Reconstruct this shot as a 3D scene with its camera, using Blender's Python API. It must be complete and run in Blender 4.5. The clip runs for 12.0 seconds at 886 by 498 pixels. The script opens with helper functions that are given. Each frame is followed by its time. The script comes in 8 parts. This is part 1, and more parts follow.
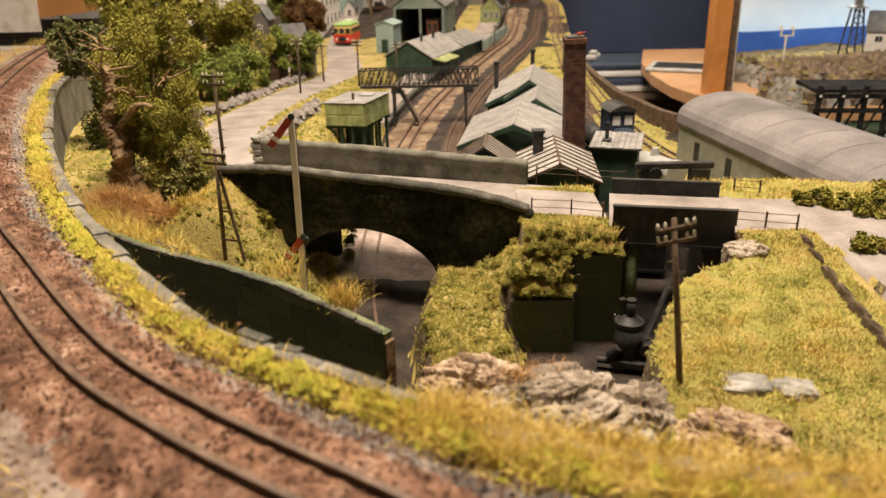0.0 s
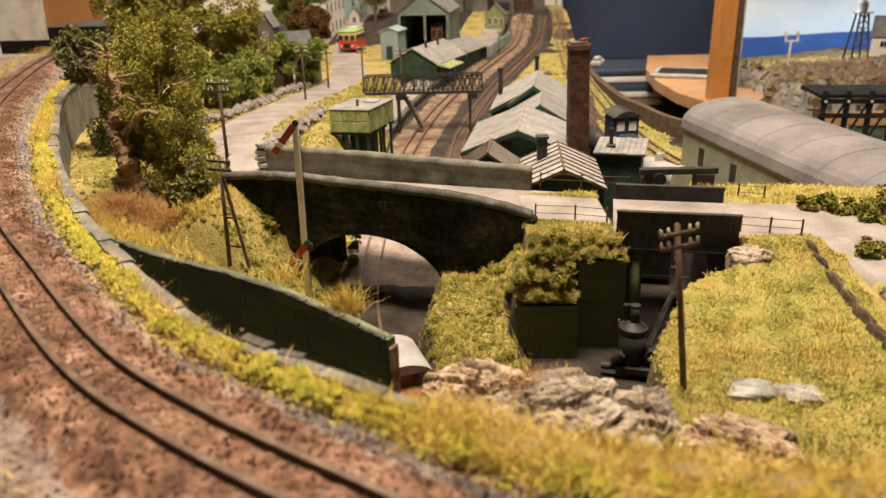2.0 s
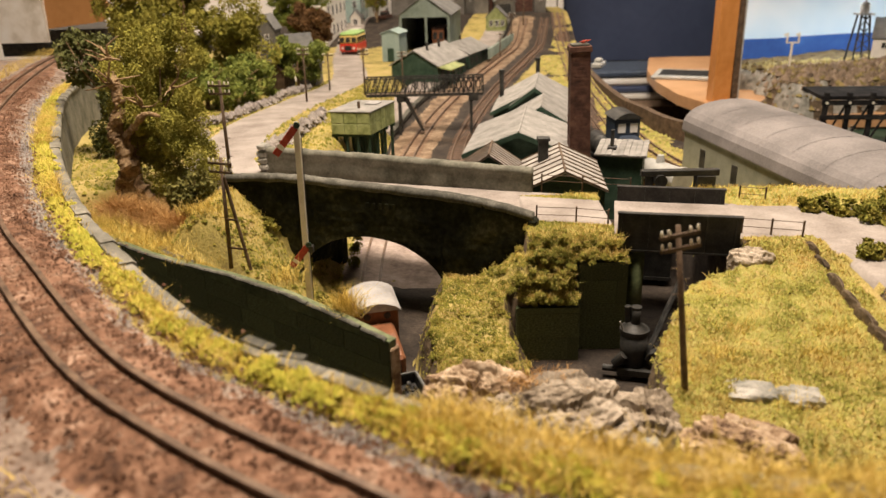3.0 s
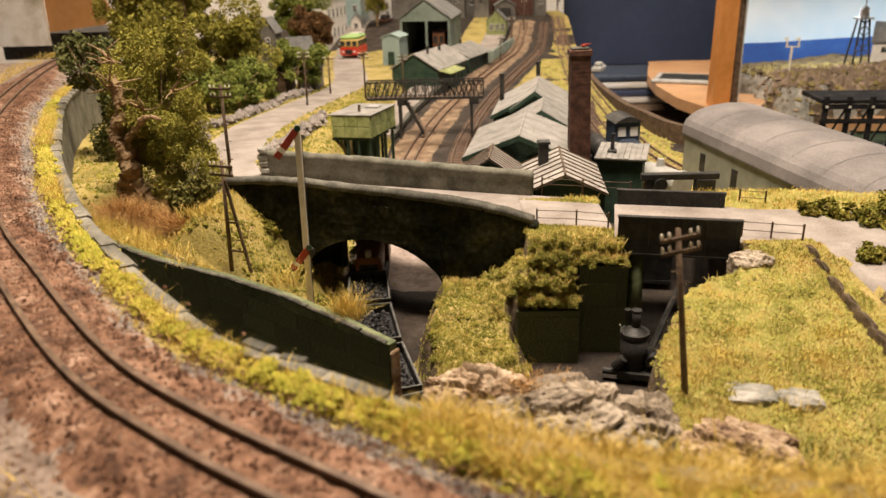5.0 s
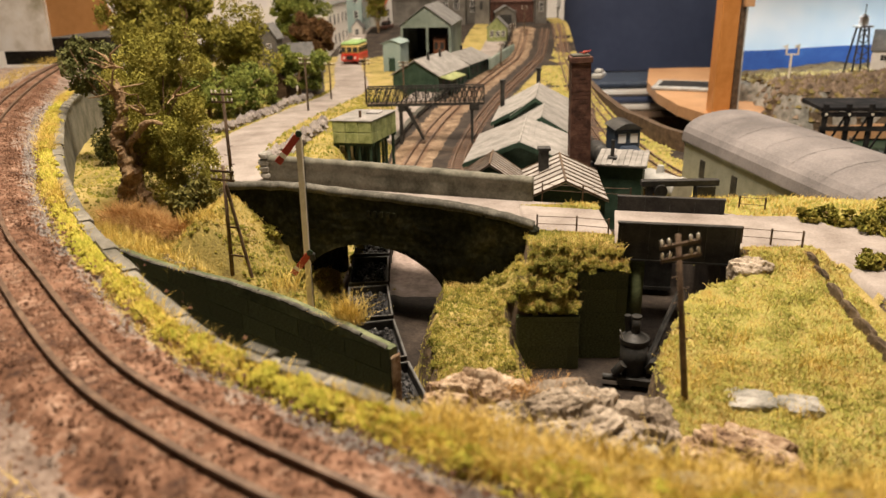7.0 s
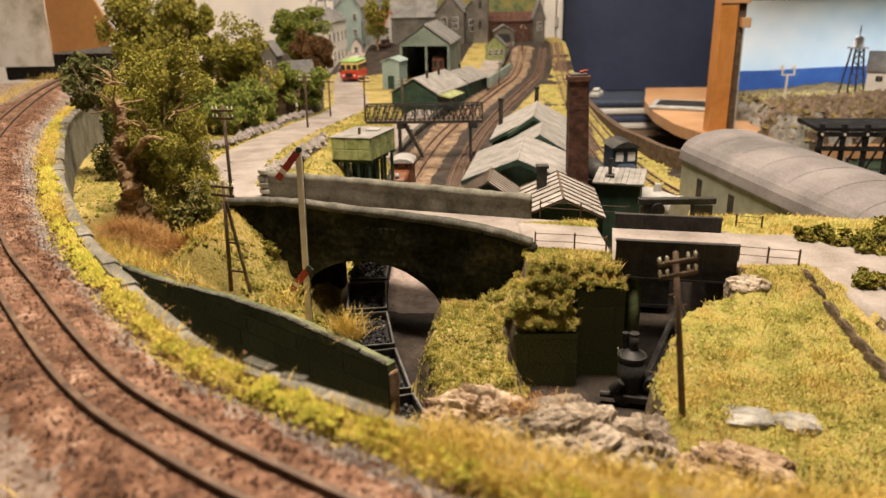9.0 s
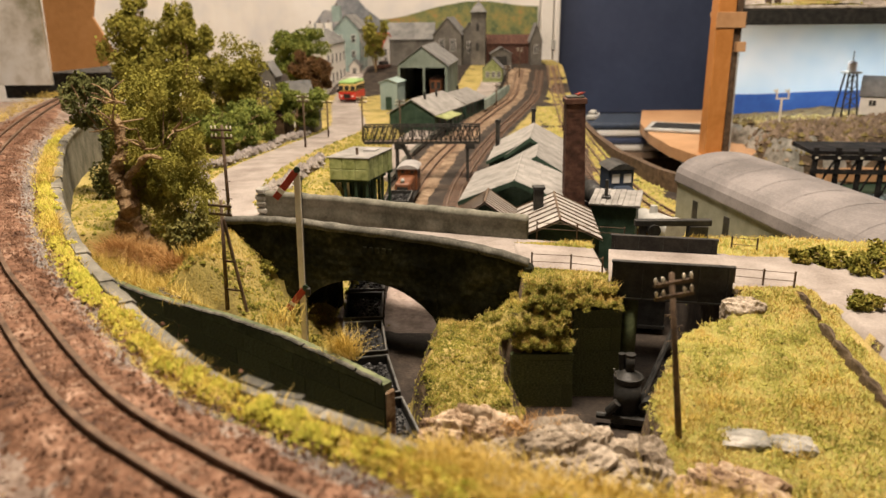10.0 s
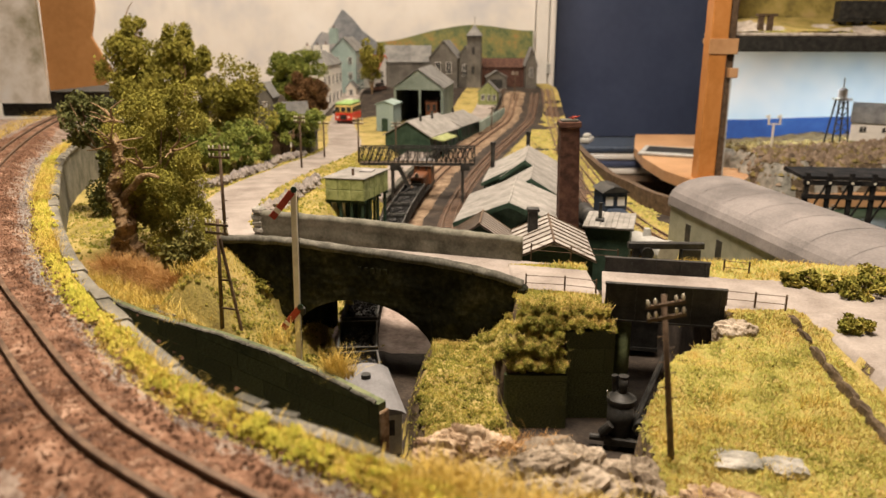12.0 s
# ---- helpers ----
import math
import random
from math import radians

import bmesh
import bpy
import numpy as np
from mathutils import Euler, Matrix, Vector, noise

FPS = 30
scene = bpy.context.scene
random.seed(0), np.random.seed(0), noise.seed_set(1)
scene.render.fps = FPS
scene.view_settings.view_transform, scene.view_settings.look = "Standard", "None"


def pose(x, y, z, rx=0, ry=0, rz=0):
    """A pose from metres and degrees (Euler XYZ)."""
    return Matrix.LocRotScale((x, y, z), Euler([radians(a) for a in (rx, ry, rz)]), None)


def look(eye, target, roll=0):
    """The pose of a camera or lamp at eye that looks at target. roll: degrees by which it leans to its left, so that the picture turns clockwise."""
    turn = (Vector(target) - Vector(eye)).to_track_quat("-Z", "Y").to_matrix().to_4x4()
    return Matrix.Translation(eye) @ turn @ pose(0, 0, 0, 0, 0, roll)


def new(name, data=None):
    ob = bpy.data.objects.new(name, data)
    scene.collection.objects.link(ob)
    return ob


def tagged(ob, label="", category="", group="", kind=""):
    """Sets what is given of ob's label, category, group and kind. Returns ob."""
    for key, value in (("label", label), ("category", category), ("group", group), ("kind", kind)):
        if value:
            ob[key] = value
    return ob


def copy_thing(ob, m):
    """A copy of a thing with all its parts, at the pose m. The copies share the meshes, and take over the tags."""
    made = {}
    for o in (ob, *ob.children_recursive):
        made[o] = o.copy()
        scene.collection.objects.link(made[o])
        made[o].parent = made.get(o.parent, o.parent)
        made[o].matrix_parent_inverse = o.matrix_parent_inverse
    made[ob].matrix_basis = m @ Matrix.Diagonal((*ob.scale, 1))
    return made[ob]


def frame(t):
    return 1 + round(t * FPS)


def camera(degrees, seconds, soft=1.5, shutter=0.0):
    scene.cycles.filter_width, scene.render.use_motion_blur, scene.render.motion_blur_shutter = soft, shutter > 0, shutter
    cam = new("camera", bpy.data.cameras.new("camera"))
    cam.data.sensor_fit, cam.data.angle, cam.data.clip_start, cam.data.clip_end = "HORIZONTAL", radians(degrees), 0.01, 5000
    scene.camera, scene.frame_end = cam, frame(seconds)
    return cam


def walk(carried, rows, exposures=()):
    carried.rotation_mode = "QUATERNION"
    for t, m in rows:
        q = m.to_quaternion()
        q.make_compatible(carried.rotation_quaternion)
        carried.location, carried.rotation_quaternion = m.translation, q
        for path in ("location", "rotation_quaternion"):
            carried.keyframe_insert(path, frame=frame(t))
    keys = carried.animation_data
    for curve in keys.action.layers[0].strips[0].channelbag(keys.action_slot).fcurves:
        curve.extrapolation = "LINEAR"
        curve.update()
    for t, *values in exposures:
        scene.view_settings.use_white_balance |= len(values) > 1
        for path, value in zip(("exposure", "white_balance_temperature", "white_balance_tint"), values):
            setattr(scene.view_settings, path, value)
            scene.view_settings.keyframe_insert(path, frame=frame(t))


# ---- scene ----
cam = camera(61.4, 12.0)
PATH = [
    (0, (0.01297, -0.01636, 0.24701), (-0.01655, 1.37459, -0.31367), -1.329),
    (0.5, (0.01333, -0.01645, 0.24701), (-0.01989, 1.37550, -0.31101), -1.426),
    (1, (0.01361, -0.01653, 0.24701), (-0.02237, 1.37641, -0.30834), -1.471),
    (1.5, (0.01384, -0.01663, 0.24700), (-0.02434, 1.37770, -0.30472), -1.527),
    (2, (0.01401, -0.01673, 0.24699), (-0.02580, 1.37858, -0.30212), -1.567),
    (2.5, (0.01413, -0.01685, 0.24698), (-0.02720, 1.37921, -0.30011), -1.626),
    (3, (0.01420, -0.01698, 0.24697), (-0.02837, 1.37972, -0.29839), -1.652),
    (5, (0.01407, -0.01777, 0.24696), (-0.02864, 1.38146, -0.29187), -1.585),
    (5.5, (0.01396, -0.01805, 0.24697), (-0.02845, 1.38188, -0.29008), -1.570),
    (6, (0.01383, -0.01836, 0.24698), (-0.02830, 1.38232, -0.28808), -1.533),
    (6.5, (0.01367, -0.01872, 0.24701), (-0.02843, 1.38340, -0.28428), -1.438),
    (7, (0.01350, -0.01913, 0.24704), (-0.02834, 1.38438, -0.28060), -1.359),
    (9, (0.01275, -0.02131, 0.24731), (-0.02353, 1.39409, -0.24798), -0.957),
    (9.5, (0.01257, -0.02201, 0.24742), (-0.02051, 1.39992, -0.22907), -0.733),
    (10, (0.01239, -0.02278, 0.24754), (-0.01635, 1.40576, -0.20903), -0.518),
    (10.5, (0.01223, -0.02362, 0.24768), (-0.01092, 1.41036, -0.19183), -0.254),
    (11, (0.01209, -0.02454, 0.24784), (-0.00803, 1.41297, -0.18013), -0.122),
    (11.5, (0.01196, -0.02554, 0.24803), (-0.00572, 1.41418, -0.17255), 0.061),
    (12, (0.01187, -0.02662, 0.24823), (-0.00514, 1.41454, -0.16742), 0.117),
]
walk(cam, [(t, look(e, a, r)) for t, e, a, r in PATH])
cam.data.dof.use_dof, cam.data.dof.focus_distance, cam.data.dof.aperture_fstop = True, 0.62, 12.0

# ---- room light: warm ceiling panels over the layout ----
world = bpy.data.worlds.new("world")
scene.world = world
world.use_nodes = True
world.node_tree.nodes["Background"].inputs[0].default_value = (1.0, 0.86, 0.7, 1)
world.node_tree.nodes["Background"].inputs[1].default_value = 0.21


def ceiling_lamp(x, y, z, sx, sy, watts, colour=(1.0, 0.83, 0.66)):
    data = bpy.data.lights.new("ceiling_lamp", "AREA")
    data.shape, data.size, data.size_y, data.energy, data.color = "RECTANGLE", sx, sy, watts, colour
    ob = new("ceiling_lamp", data)
    ob.matrix_world = look((x, y, z), (x, y, 0))
    return ob


ceiling_lamp(0.02, 0.54, 1.45, 0.5, 0.35, 39)
ceiling_lamp(-0.1, 2.2, 1.45, 1.0, 0.3, 23)
ceiling_lamp(1.25, 1.84, 0.207, 1.0, 0.03, 4.8, (0.92, 0.96, 1.0))      # strip light under the upper shelf
scene.view_settings.exposure = 0.43

# ---- materials ----


def ramp(nt, fac, stops):
    n = nt.nodes.new("ShaderNodeValToRGB")
    e = n.color_ramp.elements
    while len(e) < len(stops):
        e.new(0.5)
    for k, (p, c) in zip(e, stops):
        k.position, k.color = p, (*c, 1)
    nt.links.new(fac, n.inputs[0])
    return n.outputs[0]


def noise_tex(nt, scale, detail=5, rough=0.6):
    tc = nt.nodes.new("ShaderNodeTexCoord")
    n = nt.nodes.new("ShaderNodeTexNoise")
    n.inputs["Scale"].default_value, n.inputs["Detail"].default_value, n.inputs["Roughness"].default_value = scale, detail, rough
    nt.links.new(tc.outputs["Object"], n.inputs["Vector"])
    return n.outputs["Fac"]


def mat(name, colours, scale=60, fine=600, rough=0.85, metal=0.0, bump=0.4, depth=0.0006, vary=0.0, spec=0.3):
    """Noise-mixed colours at two scales with fine relief."""
    m = bpy.data.materials.new(name)
    m.use_nodes = True
    nt = m.node_tree
    b = nt.nodes["Principled BSDF"]
    big, small = noise_tex(nt, scale), noise_tex(nt, fine, 3)
    mixf = nt.nodes.new("ShaderNodeMath")
    mixf.operation = "MULTIPLY_ADD"
    nt.links.new(small, mixf.inputs[0])
    mixf.inputs[1].default_value = 0.45
    half = nt.nodes.new("ShaderNodeMath")
    half.operation = "MULTIPLY_ADD"
    nt.links.new(big, half.inputs[0])
    half.inputs[1].default_value, half.inputs[2].default_value = 1.1, -0.28
    nt.links.new(half.outputs[0], mixf.inputs[2])
    n = len(colours)
    col = ramp(nt, mixf.outputs[0], [(0.3 + 0.42 * i / max(1, n - 1), c) for i, c in enumerate(colours)])
    if vary:
        oi = nt.nodes.new("ShaderNodeObjectInfo")
        hs = nt.nodes.new("ShaderNodeHueSaturation")
        mr = nt.nodes.new("ShaderNodeMapRange")
        mr.inputs[3].default_value, mr.inputs[4].default_value = 1 - vary, 1 + vary
        nt.links.new(oi.outputs["Random"], mr.inputs[0])
        nt.links.new(mr.outputs[0], hs.inputs["Value"])
        nt.links.new(col, hs.inputs["Color"])
        col = hs.outputs[0]
    nt.links.new(col, b.inputs["Base Color"])
    b.inputs["Roughness"].default_value, b.inputs["Metallic"].default_value = rough, metal
    b.inputs["Specular IOR Level"].default_value = spec
    if bump:
        bp = nt.nodes.new("ShaderNodeBump")
        bp.inputs["Strength"].default_value, bp.inputs["Distance"].default_value = bump, depth
        nt.links.new(mixf.outputs[0], bp.inputs["Height"])
        nt.links.new(bp.outputs[0], b.inputs["Normal"])
    return m


def island_mat(name, colours, rough=0.9, single=0.45):
    """Colour by loose piece: for blades, leaves and lumps."""
    m = bpy.data.materials.new(name)
    m.use_nodes = True
    nt = m.node_tree
    b = nt.nodes["Principled BSDF"]
    g = nt.nodes.new("ShaderNodeNewGeometry")
    n = len(colours)
    nz = noise_tex(nt, 45, 3)
    mx = nt.nodes.new("ShaderNodeMath")
    mx.operation = "MULTIPLY_ADD"
    mx.inputs[1].default_value = single
    nt.links.new(g.outputs["Random Per Island"], mx.inputs[0])
    ad = nt.nodes.new("ShaderNodeMath")
    ad.operation = "MULTIPLY_ADD"
    nt.links.new(nz, ad.inputs[0])
    ad.inputs[1].default_value, ad.inputs[2].default_value = 1.3, -0.15 - 0.5 * single
    nt.links.new(ad.outputs[0], mx.inputs[2])
    nt.links.new(ramp(nt, mx.outputs[0], [(0.1 + 0.8 * i / max(1, n - 1), c) for i, c in enumerate(colours)]), b.inputs["Base Color"])
    b.inputs["Roughness"].default_value = rough
    b.inputs["Specular IOR Level"].default_value = 0.15
    return m


M = {}
M["ballast"] = mat("ballast", [(0.045, 0.021, 0.012), (0.13, 0.064, 0.036), (0.22, 0.118, 0.073), (0.34, 0.225, 0.16)], 60, 260, depth=0.0012, bump=0.9)
M["shoulder"] = mat("shoulder", [(0.13, 0.09, 0.07), (0.23, 0.175, 0.14), (0.33, 0.27, 0.225)], 60, 450, depth=0.001, bump=0.9)
M["earth"] = mat("earth", [(0.05, 0.035, 0.022), (0.11, 0.08, 0.05), (0.18, 0.135, 0.09)], 60, 500, depth=0.0015, bump=0.9)
M["verge"] = island_mat("verge", [(0.25, 0.25, 0.035), (0.39, 0.37, 0.055), (0.50, 0.44, 0.08), (0.58, 0.46, 0.11)])
# cutting and pit floor: their shade is put into this dark cinder colour
M["cinder"] = mat("cinder", [(0.012, 0.009, 0.007), (0.032, 0.024, 0.018), (0.07, 0.053, 0.04)], 30, 400, depth=0.0008, bump=0.7)
M["gravel"] = mat("gravel", [(0.26, 0.22, 0.18), (0.45, 0.40, 0.35), (0.60, 0.55, 0.49)], 70, 700, depth=0.0008, bump=0.7)
M["road"] = mat("road", [(0.20, 0.17, 0.15), (0.29, 0.255, 0.23), (0.37, 0.33, 0.30)], 25, 500, depth=0.0005)
M["pinkgravel_lit"] = mat("pinkgravel_lit", [(0.16, 0.12, 0.10), (0.28, 0.22, 0.19), (0.40, 0.33, 0.29)], 40, 260, depth=0.0008, bump=0.8)
M["turf"] = mat("turf", [(0.17, 0.135, 0.045), (0.28, 0.23, 0.065), (0.38, 0.30, 0.10), (0.42, 0.31, 0.135)], 26, 500, depth=0.002, bump=0.9)
M["trackash"] = mat("trackash", [(0.09, 0.058, 0.036), (0.17, 0.115, 0.072), (0.26, 0.185, 0.12), (0.34, 0.26, 0.175)], 45, 300, depth=0.001, bump=0.9)
M["grass"] = island_mat("grass", [(0.26, 0.22, 0.055), (0.44, 0.36, 0.11), (0.58, 0.43, 0.15), (0.66, 0.48, 0.21)])
M["straw"] = island_mat("straw", [(0.45, 0.33, 0.07), (0.62, 0.46, 0.12), (0.72, 0.56, 0.22)])
M["moss"] = island_mat("moss", [(0.07, 0.07, 0.018), (0.17, 0.17, 0.035), (0.33, 0.32, 0.08), (0.47, 0.43, 0.15), (0.46, 0.36, 0.105), (0.42, 0.29, 0.08)], single=0.2)
M["leaf"] = island_mat("leaf", [(0.13, 0.13, 0.024), (0.21, 0.20, 0.036), (0.31, 0.28, 0.055), (0.40, 0.34, 0.09)], single=0.14)
M["leaf_green"] = island_mat("leaf_green", [(0.06, 0.085, 0.02), (0.13, 0.165, 0.035), (0.24, 0.27, 0.06), (0.34, 0.35, 0.09)], single=0.3)
M["leaf_dark"] = island_mat("leaf_dark", [(0.06, 0.07, 0.025), (0.12, 0.13, 0.045), (0.20, 0.20, 0.075)], single=0.3)
M["leaf_brown"] = island_mat("leaf_brown", [(0.07, 0.04, 0.02), (0.16, 0.09, 0.04), (0.26, 0.15, 0.07)])
M["fern"] = island_mat("fern", [(0.22, 0.10, 0.03), (0.44, 0.25, 0.09), (0.60, 0.41, 0.19)])
M["bark"] = mat("bark", [(0.10, 0.06, 0.03), (0.26, 0.17, 0.09), (0.42, 0.30, 0.17)], 90, 700, depth=0.002, bump=1.0)
M["rock"] = mat("rock", [(0.09, 0.05, 0.03), (0.26, 0.175, 0.105), (0.45, 0.35, 0.245), (0.58, 0.48, 0.37)], 40, 300, depth=0.0015, bump=0.8)
M["greyrock"] = mat("greyrock", [(0.07, 0.05, 0.035), (0.20, 0.16, 0.115), (0.34, 0.285, 0.22), (0.47, 0.40, 0.32)], 34, 300, depth=0.0015, bump=0.9)
M["greystone"] = mat("greystone", [(0.14, 0.14, 0.12), (0.28, 0.27, 0.24), (0.42, 0.40, 0.36)], 60, 500, depth=0.001, bump=0.8)
M["edging"] = mat("edging", [(0.09, 0.085, 0.065), (0.17, 0.16, 0.13), (0.26, 0.245, 0.205)], 45, 400, depth=0.0008, vary=0.2)
M["coping"] = mat("coping", [(0.035, 0.034, 0.027), (0.08, 0.077, 0.063), (0.17, 0.162, 0.135)], 45, 500, depth=0.0006)
M["darkstone"] = mat("darkstone", [(0.006, 0.007, 0.005), (0.016, 0.017, 0.011), (0.034, 0.036, 0.02), (0.085, 0.08, 0.048)], 24, 220, depth=0.0014, bump=0.9, vary=0.10, rough=0.95, spec=0.1)
M["greenstone"] = mat("greenstone", [(0.045, 0.058, 0.025), (0.10, 0.12, 0.055), (0.18, 0.195, 0.10)], 22, 300, rough=0.7, depth=0.0005, vary=0.18)
M["parapet"] = mat("parapet", [(0.075, 0.075, 0.056), (0.145, 0.14, 0.11), (0.22, 0.21, 0.17)], 40, 400, depth=0.0008)
M["wood"] = mat("wood", [(0.05, 0.032, 0.02), (0.10, 0.065, 0.04), (0.16, 0.11, 0.07)], 120, 900, rough=0.7)
M["sleeper"] = mat("sleeper", [(0.11, 0.058, 0.036), (0.18, 0.105, 0.068), (0.25, 0.16, 0.11)], 90, 700)
M["rail"] = mat("rail", [(0.06, 0.038, 0.025), (0.12, 0.075, 0.048), (0.18, 0.12, 0.08)], 120, 900, rough=0.55, metal=0.0)
M["black"] = mat("black", [(0.012, 0.012, 0.012), (0.03, 0.03, 0.028), (0.055, 0.05, 0.045)], 90, 800, rough=0.5)
M["coal"] = island_mat("coal", [(0.01, 0.01, 0.01), (0.03, 0.03, 0.03), (0.09, 0.09, 0.09)], rough=0.35)
M["tarred"] = mat("tarred", [(0.008, 0.008, 0.009), (0.018, 0.017, 0.017), (0.04, 0.037, 0.034)], 60, 500, rough=0.95, spec=0.08)
M["white"] = mat("white", [(0.62, 0.57, 0.47), (0.76, 0.71, 0.60), (0.82, 0.78, 0.68)], 70, 600, rough=0.55)
M["red"] = mat("red", [(0.22, 0.03, 0.02), (0.36, 0.05, 0.03), (0.42, 0.08, 0.05)], 80, 600, rough=0.5)
M["tankgreen"] = mat("tankgreen", [(0.17, 0.20, 0.07), (0.30, 0.34, 0.14), (0.40, 0.43, 0.20)], 80, 600, rough=0.6, vary=0.15)
M["darkgreen"] = mat("darkgreen", [(0.015, 0.035, 0.022), (0.03, 0.06, 0.04), (0.05, 0.085, 0.06)], 60, 600, rough=0.6)
M["roofgrey"] = mat("roofgrey", [(0.19, 0.185, 0.17), (0.265, 0.255, 0.24), (0.34, 0.325, 0.305)], 55, 500, depth=0.0005, vary=0.12)
M["roofdull"] = mat("roofdull", [(0.13, 0.12, 0.118), (0.19, 0.175, 0.172), (0.25, 0.23, 0.225)], 14, 400, depth=0.0004)
M["shedwall"] = mat("shedwall", [(0.20, 0.21, 0.16), (0.28, 0.285, 0.22), (0.33, 0.33, 0.26)], 30, 500, depth=0.0003)
M["brick"] = mat("brick", [(0.045, 0.022, 0.016), (0.085, 0.04, 0.028), (0.13, 0.068, 0.048)], 120, 900, depth=0.0006, bump=0.7)
M["brown"] = mat("brown", [(0.12, 0.05, 0.025), (0.19, 0.075, 0.035), (0.24, 0.10, 0.05)], 90, 700, rough=0.45, depth=0.0002)
M["vangrey"] = mat("vangrey", [(0.30, 0.30, 0.28), (0.40, 0.40, 0.38), (0.47, 0.46, 0.44)], 50, 600, rough=0.6, depth=0.0002)
M["battenroof"] = mat("battenroof", [(0.22, 0.205, 0.185), (0.32, 0.30, 0.275), (0.40, 0.38, 0.345)], 60, 600, depth=0.0003)
M["vanroof"] = mat("vanroof", [(0.12, 0.12, 0.125), (0.17, 0.17, 0.178), (0.21, 0.21, 0.218)], 40, 600, rough=0.55, depth=0.0002)
M["cabroof"] = mat("cabroof", [(0.25, 0.24, 0.235), (0.33, 0.32, 0.315), (0.38, 0.37, 0.36)], 60, 600, rough=0.6, depth=0.0002)
M["hardboard"] = mat("hardboard", [(0.30, 0.145, 0.05), (0.38, 0.19, 0.07), (0.43, 0.225, 0.09)], 6, 60, rough=0.6)
M["orange"] = mat("orange", [(0.42, 0.17, 0.04), (0.52, 0.22, 0.06), (0.58, 0.27, 0.09)], 8, 60, rough=0.45, depth=0.0003)
M["navy"] = mat("navy", [(0.045, 0.062, 0.125), (0.055, 0.075, 0.145), (0.065, 0.087, 0.165)], 3, 30, rough=0.42, bump=0.1, spec=0.5)
M["paintwhite"] = mat("paintwhite", [(0.66, 0.64, 0.60), (0.76, 0.74, 0.70), (0.80, 0.78, 0.74)], 5, 80, rough=0.5, bump=0.1)
M["desk"] = mat("desk", [(0.42, 0.23, 0.11), (0.52, 0.30, 0.15), (0.58, 0.35, 0.19)], 6, 90, rough=0.4, bump=0.1)
M["plaster"] = mat("plaster", [(0.60, 0.56, 0.50), (0.70, 0.66, 0.60), (0.74, 0.70, 0.65)], 2, 60, bump=0.15)
M["carpet"] = mat("carpet", [(0.10, 0.09, 0.08), (0.15, 0.13, 0.12), (0.19, 0.17, 0.15)], 20, 300)

# ---- builders ----


def obj(name, bm, material, parent=None, label="", smooth=False):
    me = bpy.data.meshes.new(name)
    bm.to_mesh(me)
    bm.free()
    for m in material if isinstance(material, (list, tuple)) else [material]:
        me.materials.append(m)
    if smooth:
        me.polygons.foreach_set("use_smooth", [True] * len(me.polygons))
    ob = new(name, me)
    if parent:
        ob.parent = parent
    if label:
        ob["label"] = label
    return ob


def part(name, bm, material, parent, label="", smooth=False):
    return obj(name, bm, material, parent, label, smooth)


def thing(name, m, label, category, group="", kind=""):
    ob = new(name)
    ob.empty_display_size = 0.01
    ob.matrix_world = m
    return tagged(ob, label, category, group, kind)


def box(bm, x0, x1, y0, y1, z0, z1, bevel=0.0, m=None):
    r = bmesh.ops.create_cube(bm, size=1)
    vs = r["verts"]
    for v in vs:
        v.co = Vector((x0 + (v.co.x + 0.5) * (x1 - x0), y0 + (v.co.y + 0.5) * (y1 - y0), z0 + (v.co.z + 0.5) * (z1 - z0)))
    if m:
        bmesh.ops.transform(bm, matrix=m, verts=vs)
    if bevel:
        es = list({e for v in vs for e in v.link_edges})
        bmesh.ops.bevel(bm, geom=es, offset=bevel, segments=1, affect="EDGES", profile=0.5)
    return bm


def cyl(bm, p, q, r0, r1=None, n=10):
    p, q = Vector(p), Vector(q)
    d = q - p
    m = Matrix.Translation((p + q) / 2) @ d.to_track_quat("Z", "Y").to_matrix().to_4x4()
    bmesh.ops.create_cone(bm, cap_ends=True, segments=n, radius1=r0, radius2=r0 if r1 is None else r1, depth=d.length, matrix=m)
    return bm


def B():
    return bmesh.new()


def prism(bm, pts, y0, y1, axis="y"):
    """A closed outline (x, z) pushed from y0 to y1."""
    a = [bm.verts.new((x, y0, z)) for x, z in pts]
    b = [bm.verts.new((x, y1, z)) for x, z in pts]
    n = len(pts)
    bm.faces.new(a)
    bm.faces.new(b[::-1])
    for i in range(n):
        bm.faces.new((a[i], b[i], b[(i + 1) % n], a[(i + 1) % n]))
    bmesh.ops.recalc_face_normals(bm, faces=bm.faces)
    return bm


def catmull(pts, step=0.004):
    """Evenly spaced points of a smooth line through pts."""
    p = [np.array(v, float) for v in pts]
    p = [2 * p[0] - p[1]] + p + [2 * p[-1] - p[-2]]
    out = []
    for i in range(1, len(p) - 2):
        a, b, c, d = p[i - 1:i + 3]
        for t in np.linspace(0, 1, 40, endpoint=False):
            out.append(0.5 * ((2 * b) + (c - a) * t + (2 * a - 5 * b + 4 * c - d) * t * t + (3 * b - a - 3 * c + d) * t ** 3))
    out.append(p[-2])
    out = np.array(out)
    s = np.r_[0, np.cumsum(np.linalg.norm(np.diff(out, axis=0), axis=1))]
    n = max(2, int(s[-1] / step) + 1)
    t = np.linspace(0, s[-1], n)
    return np.stack([np.interp(t, s, out[:, k]) for k in range(out.shape[1])], 1)


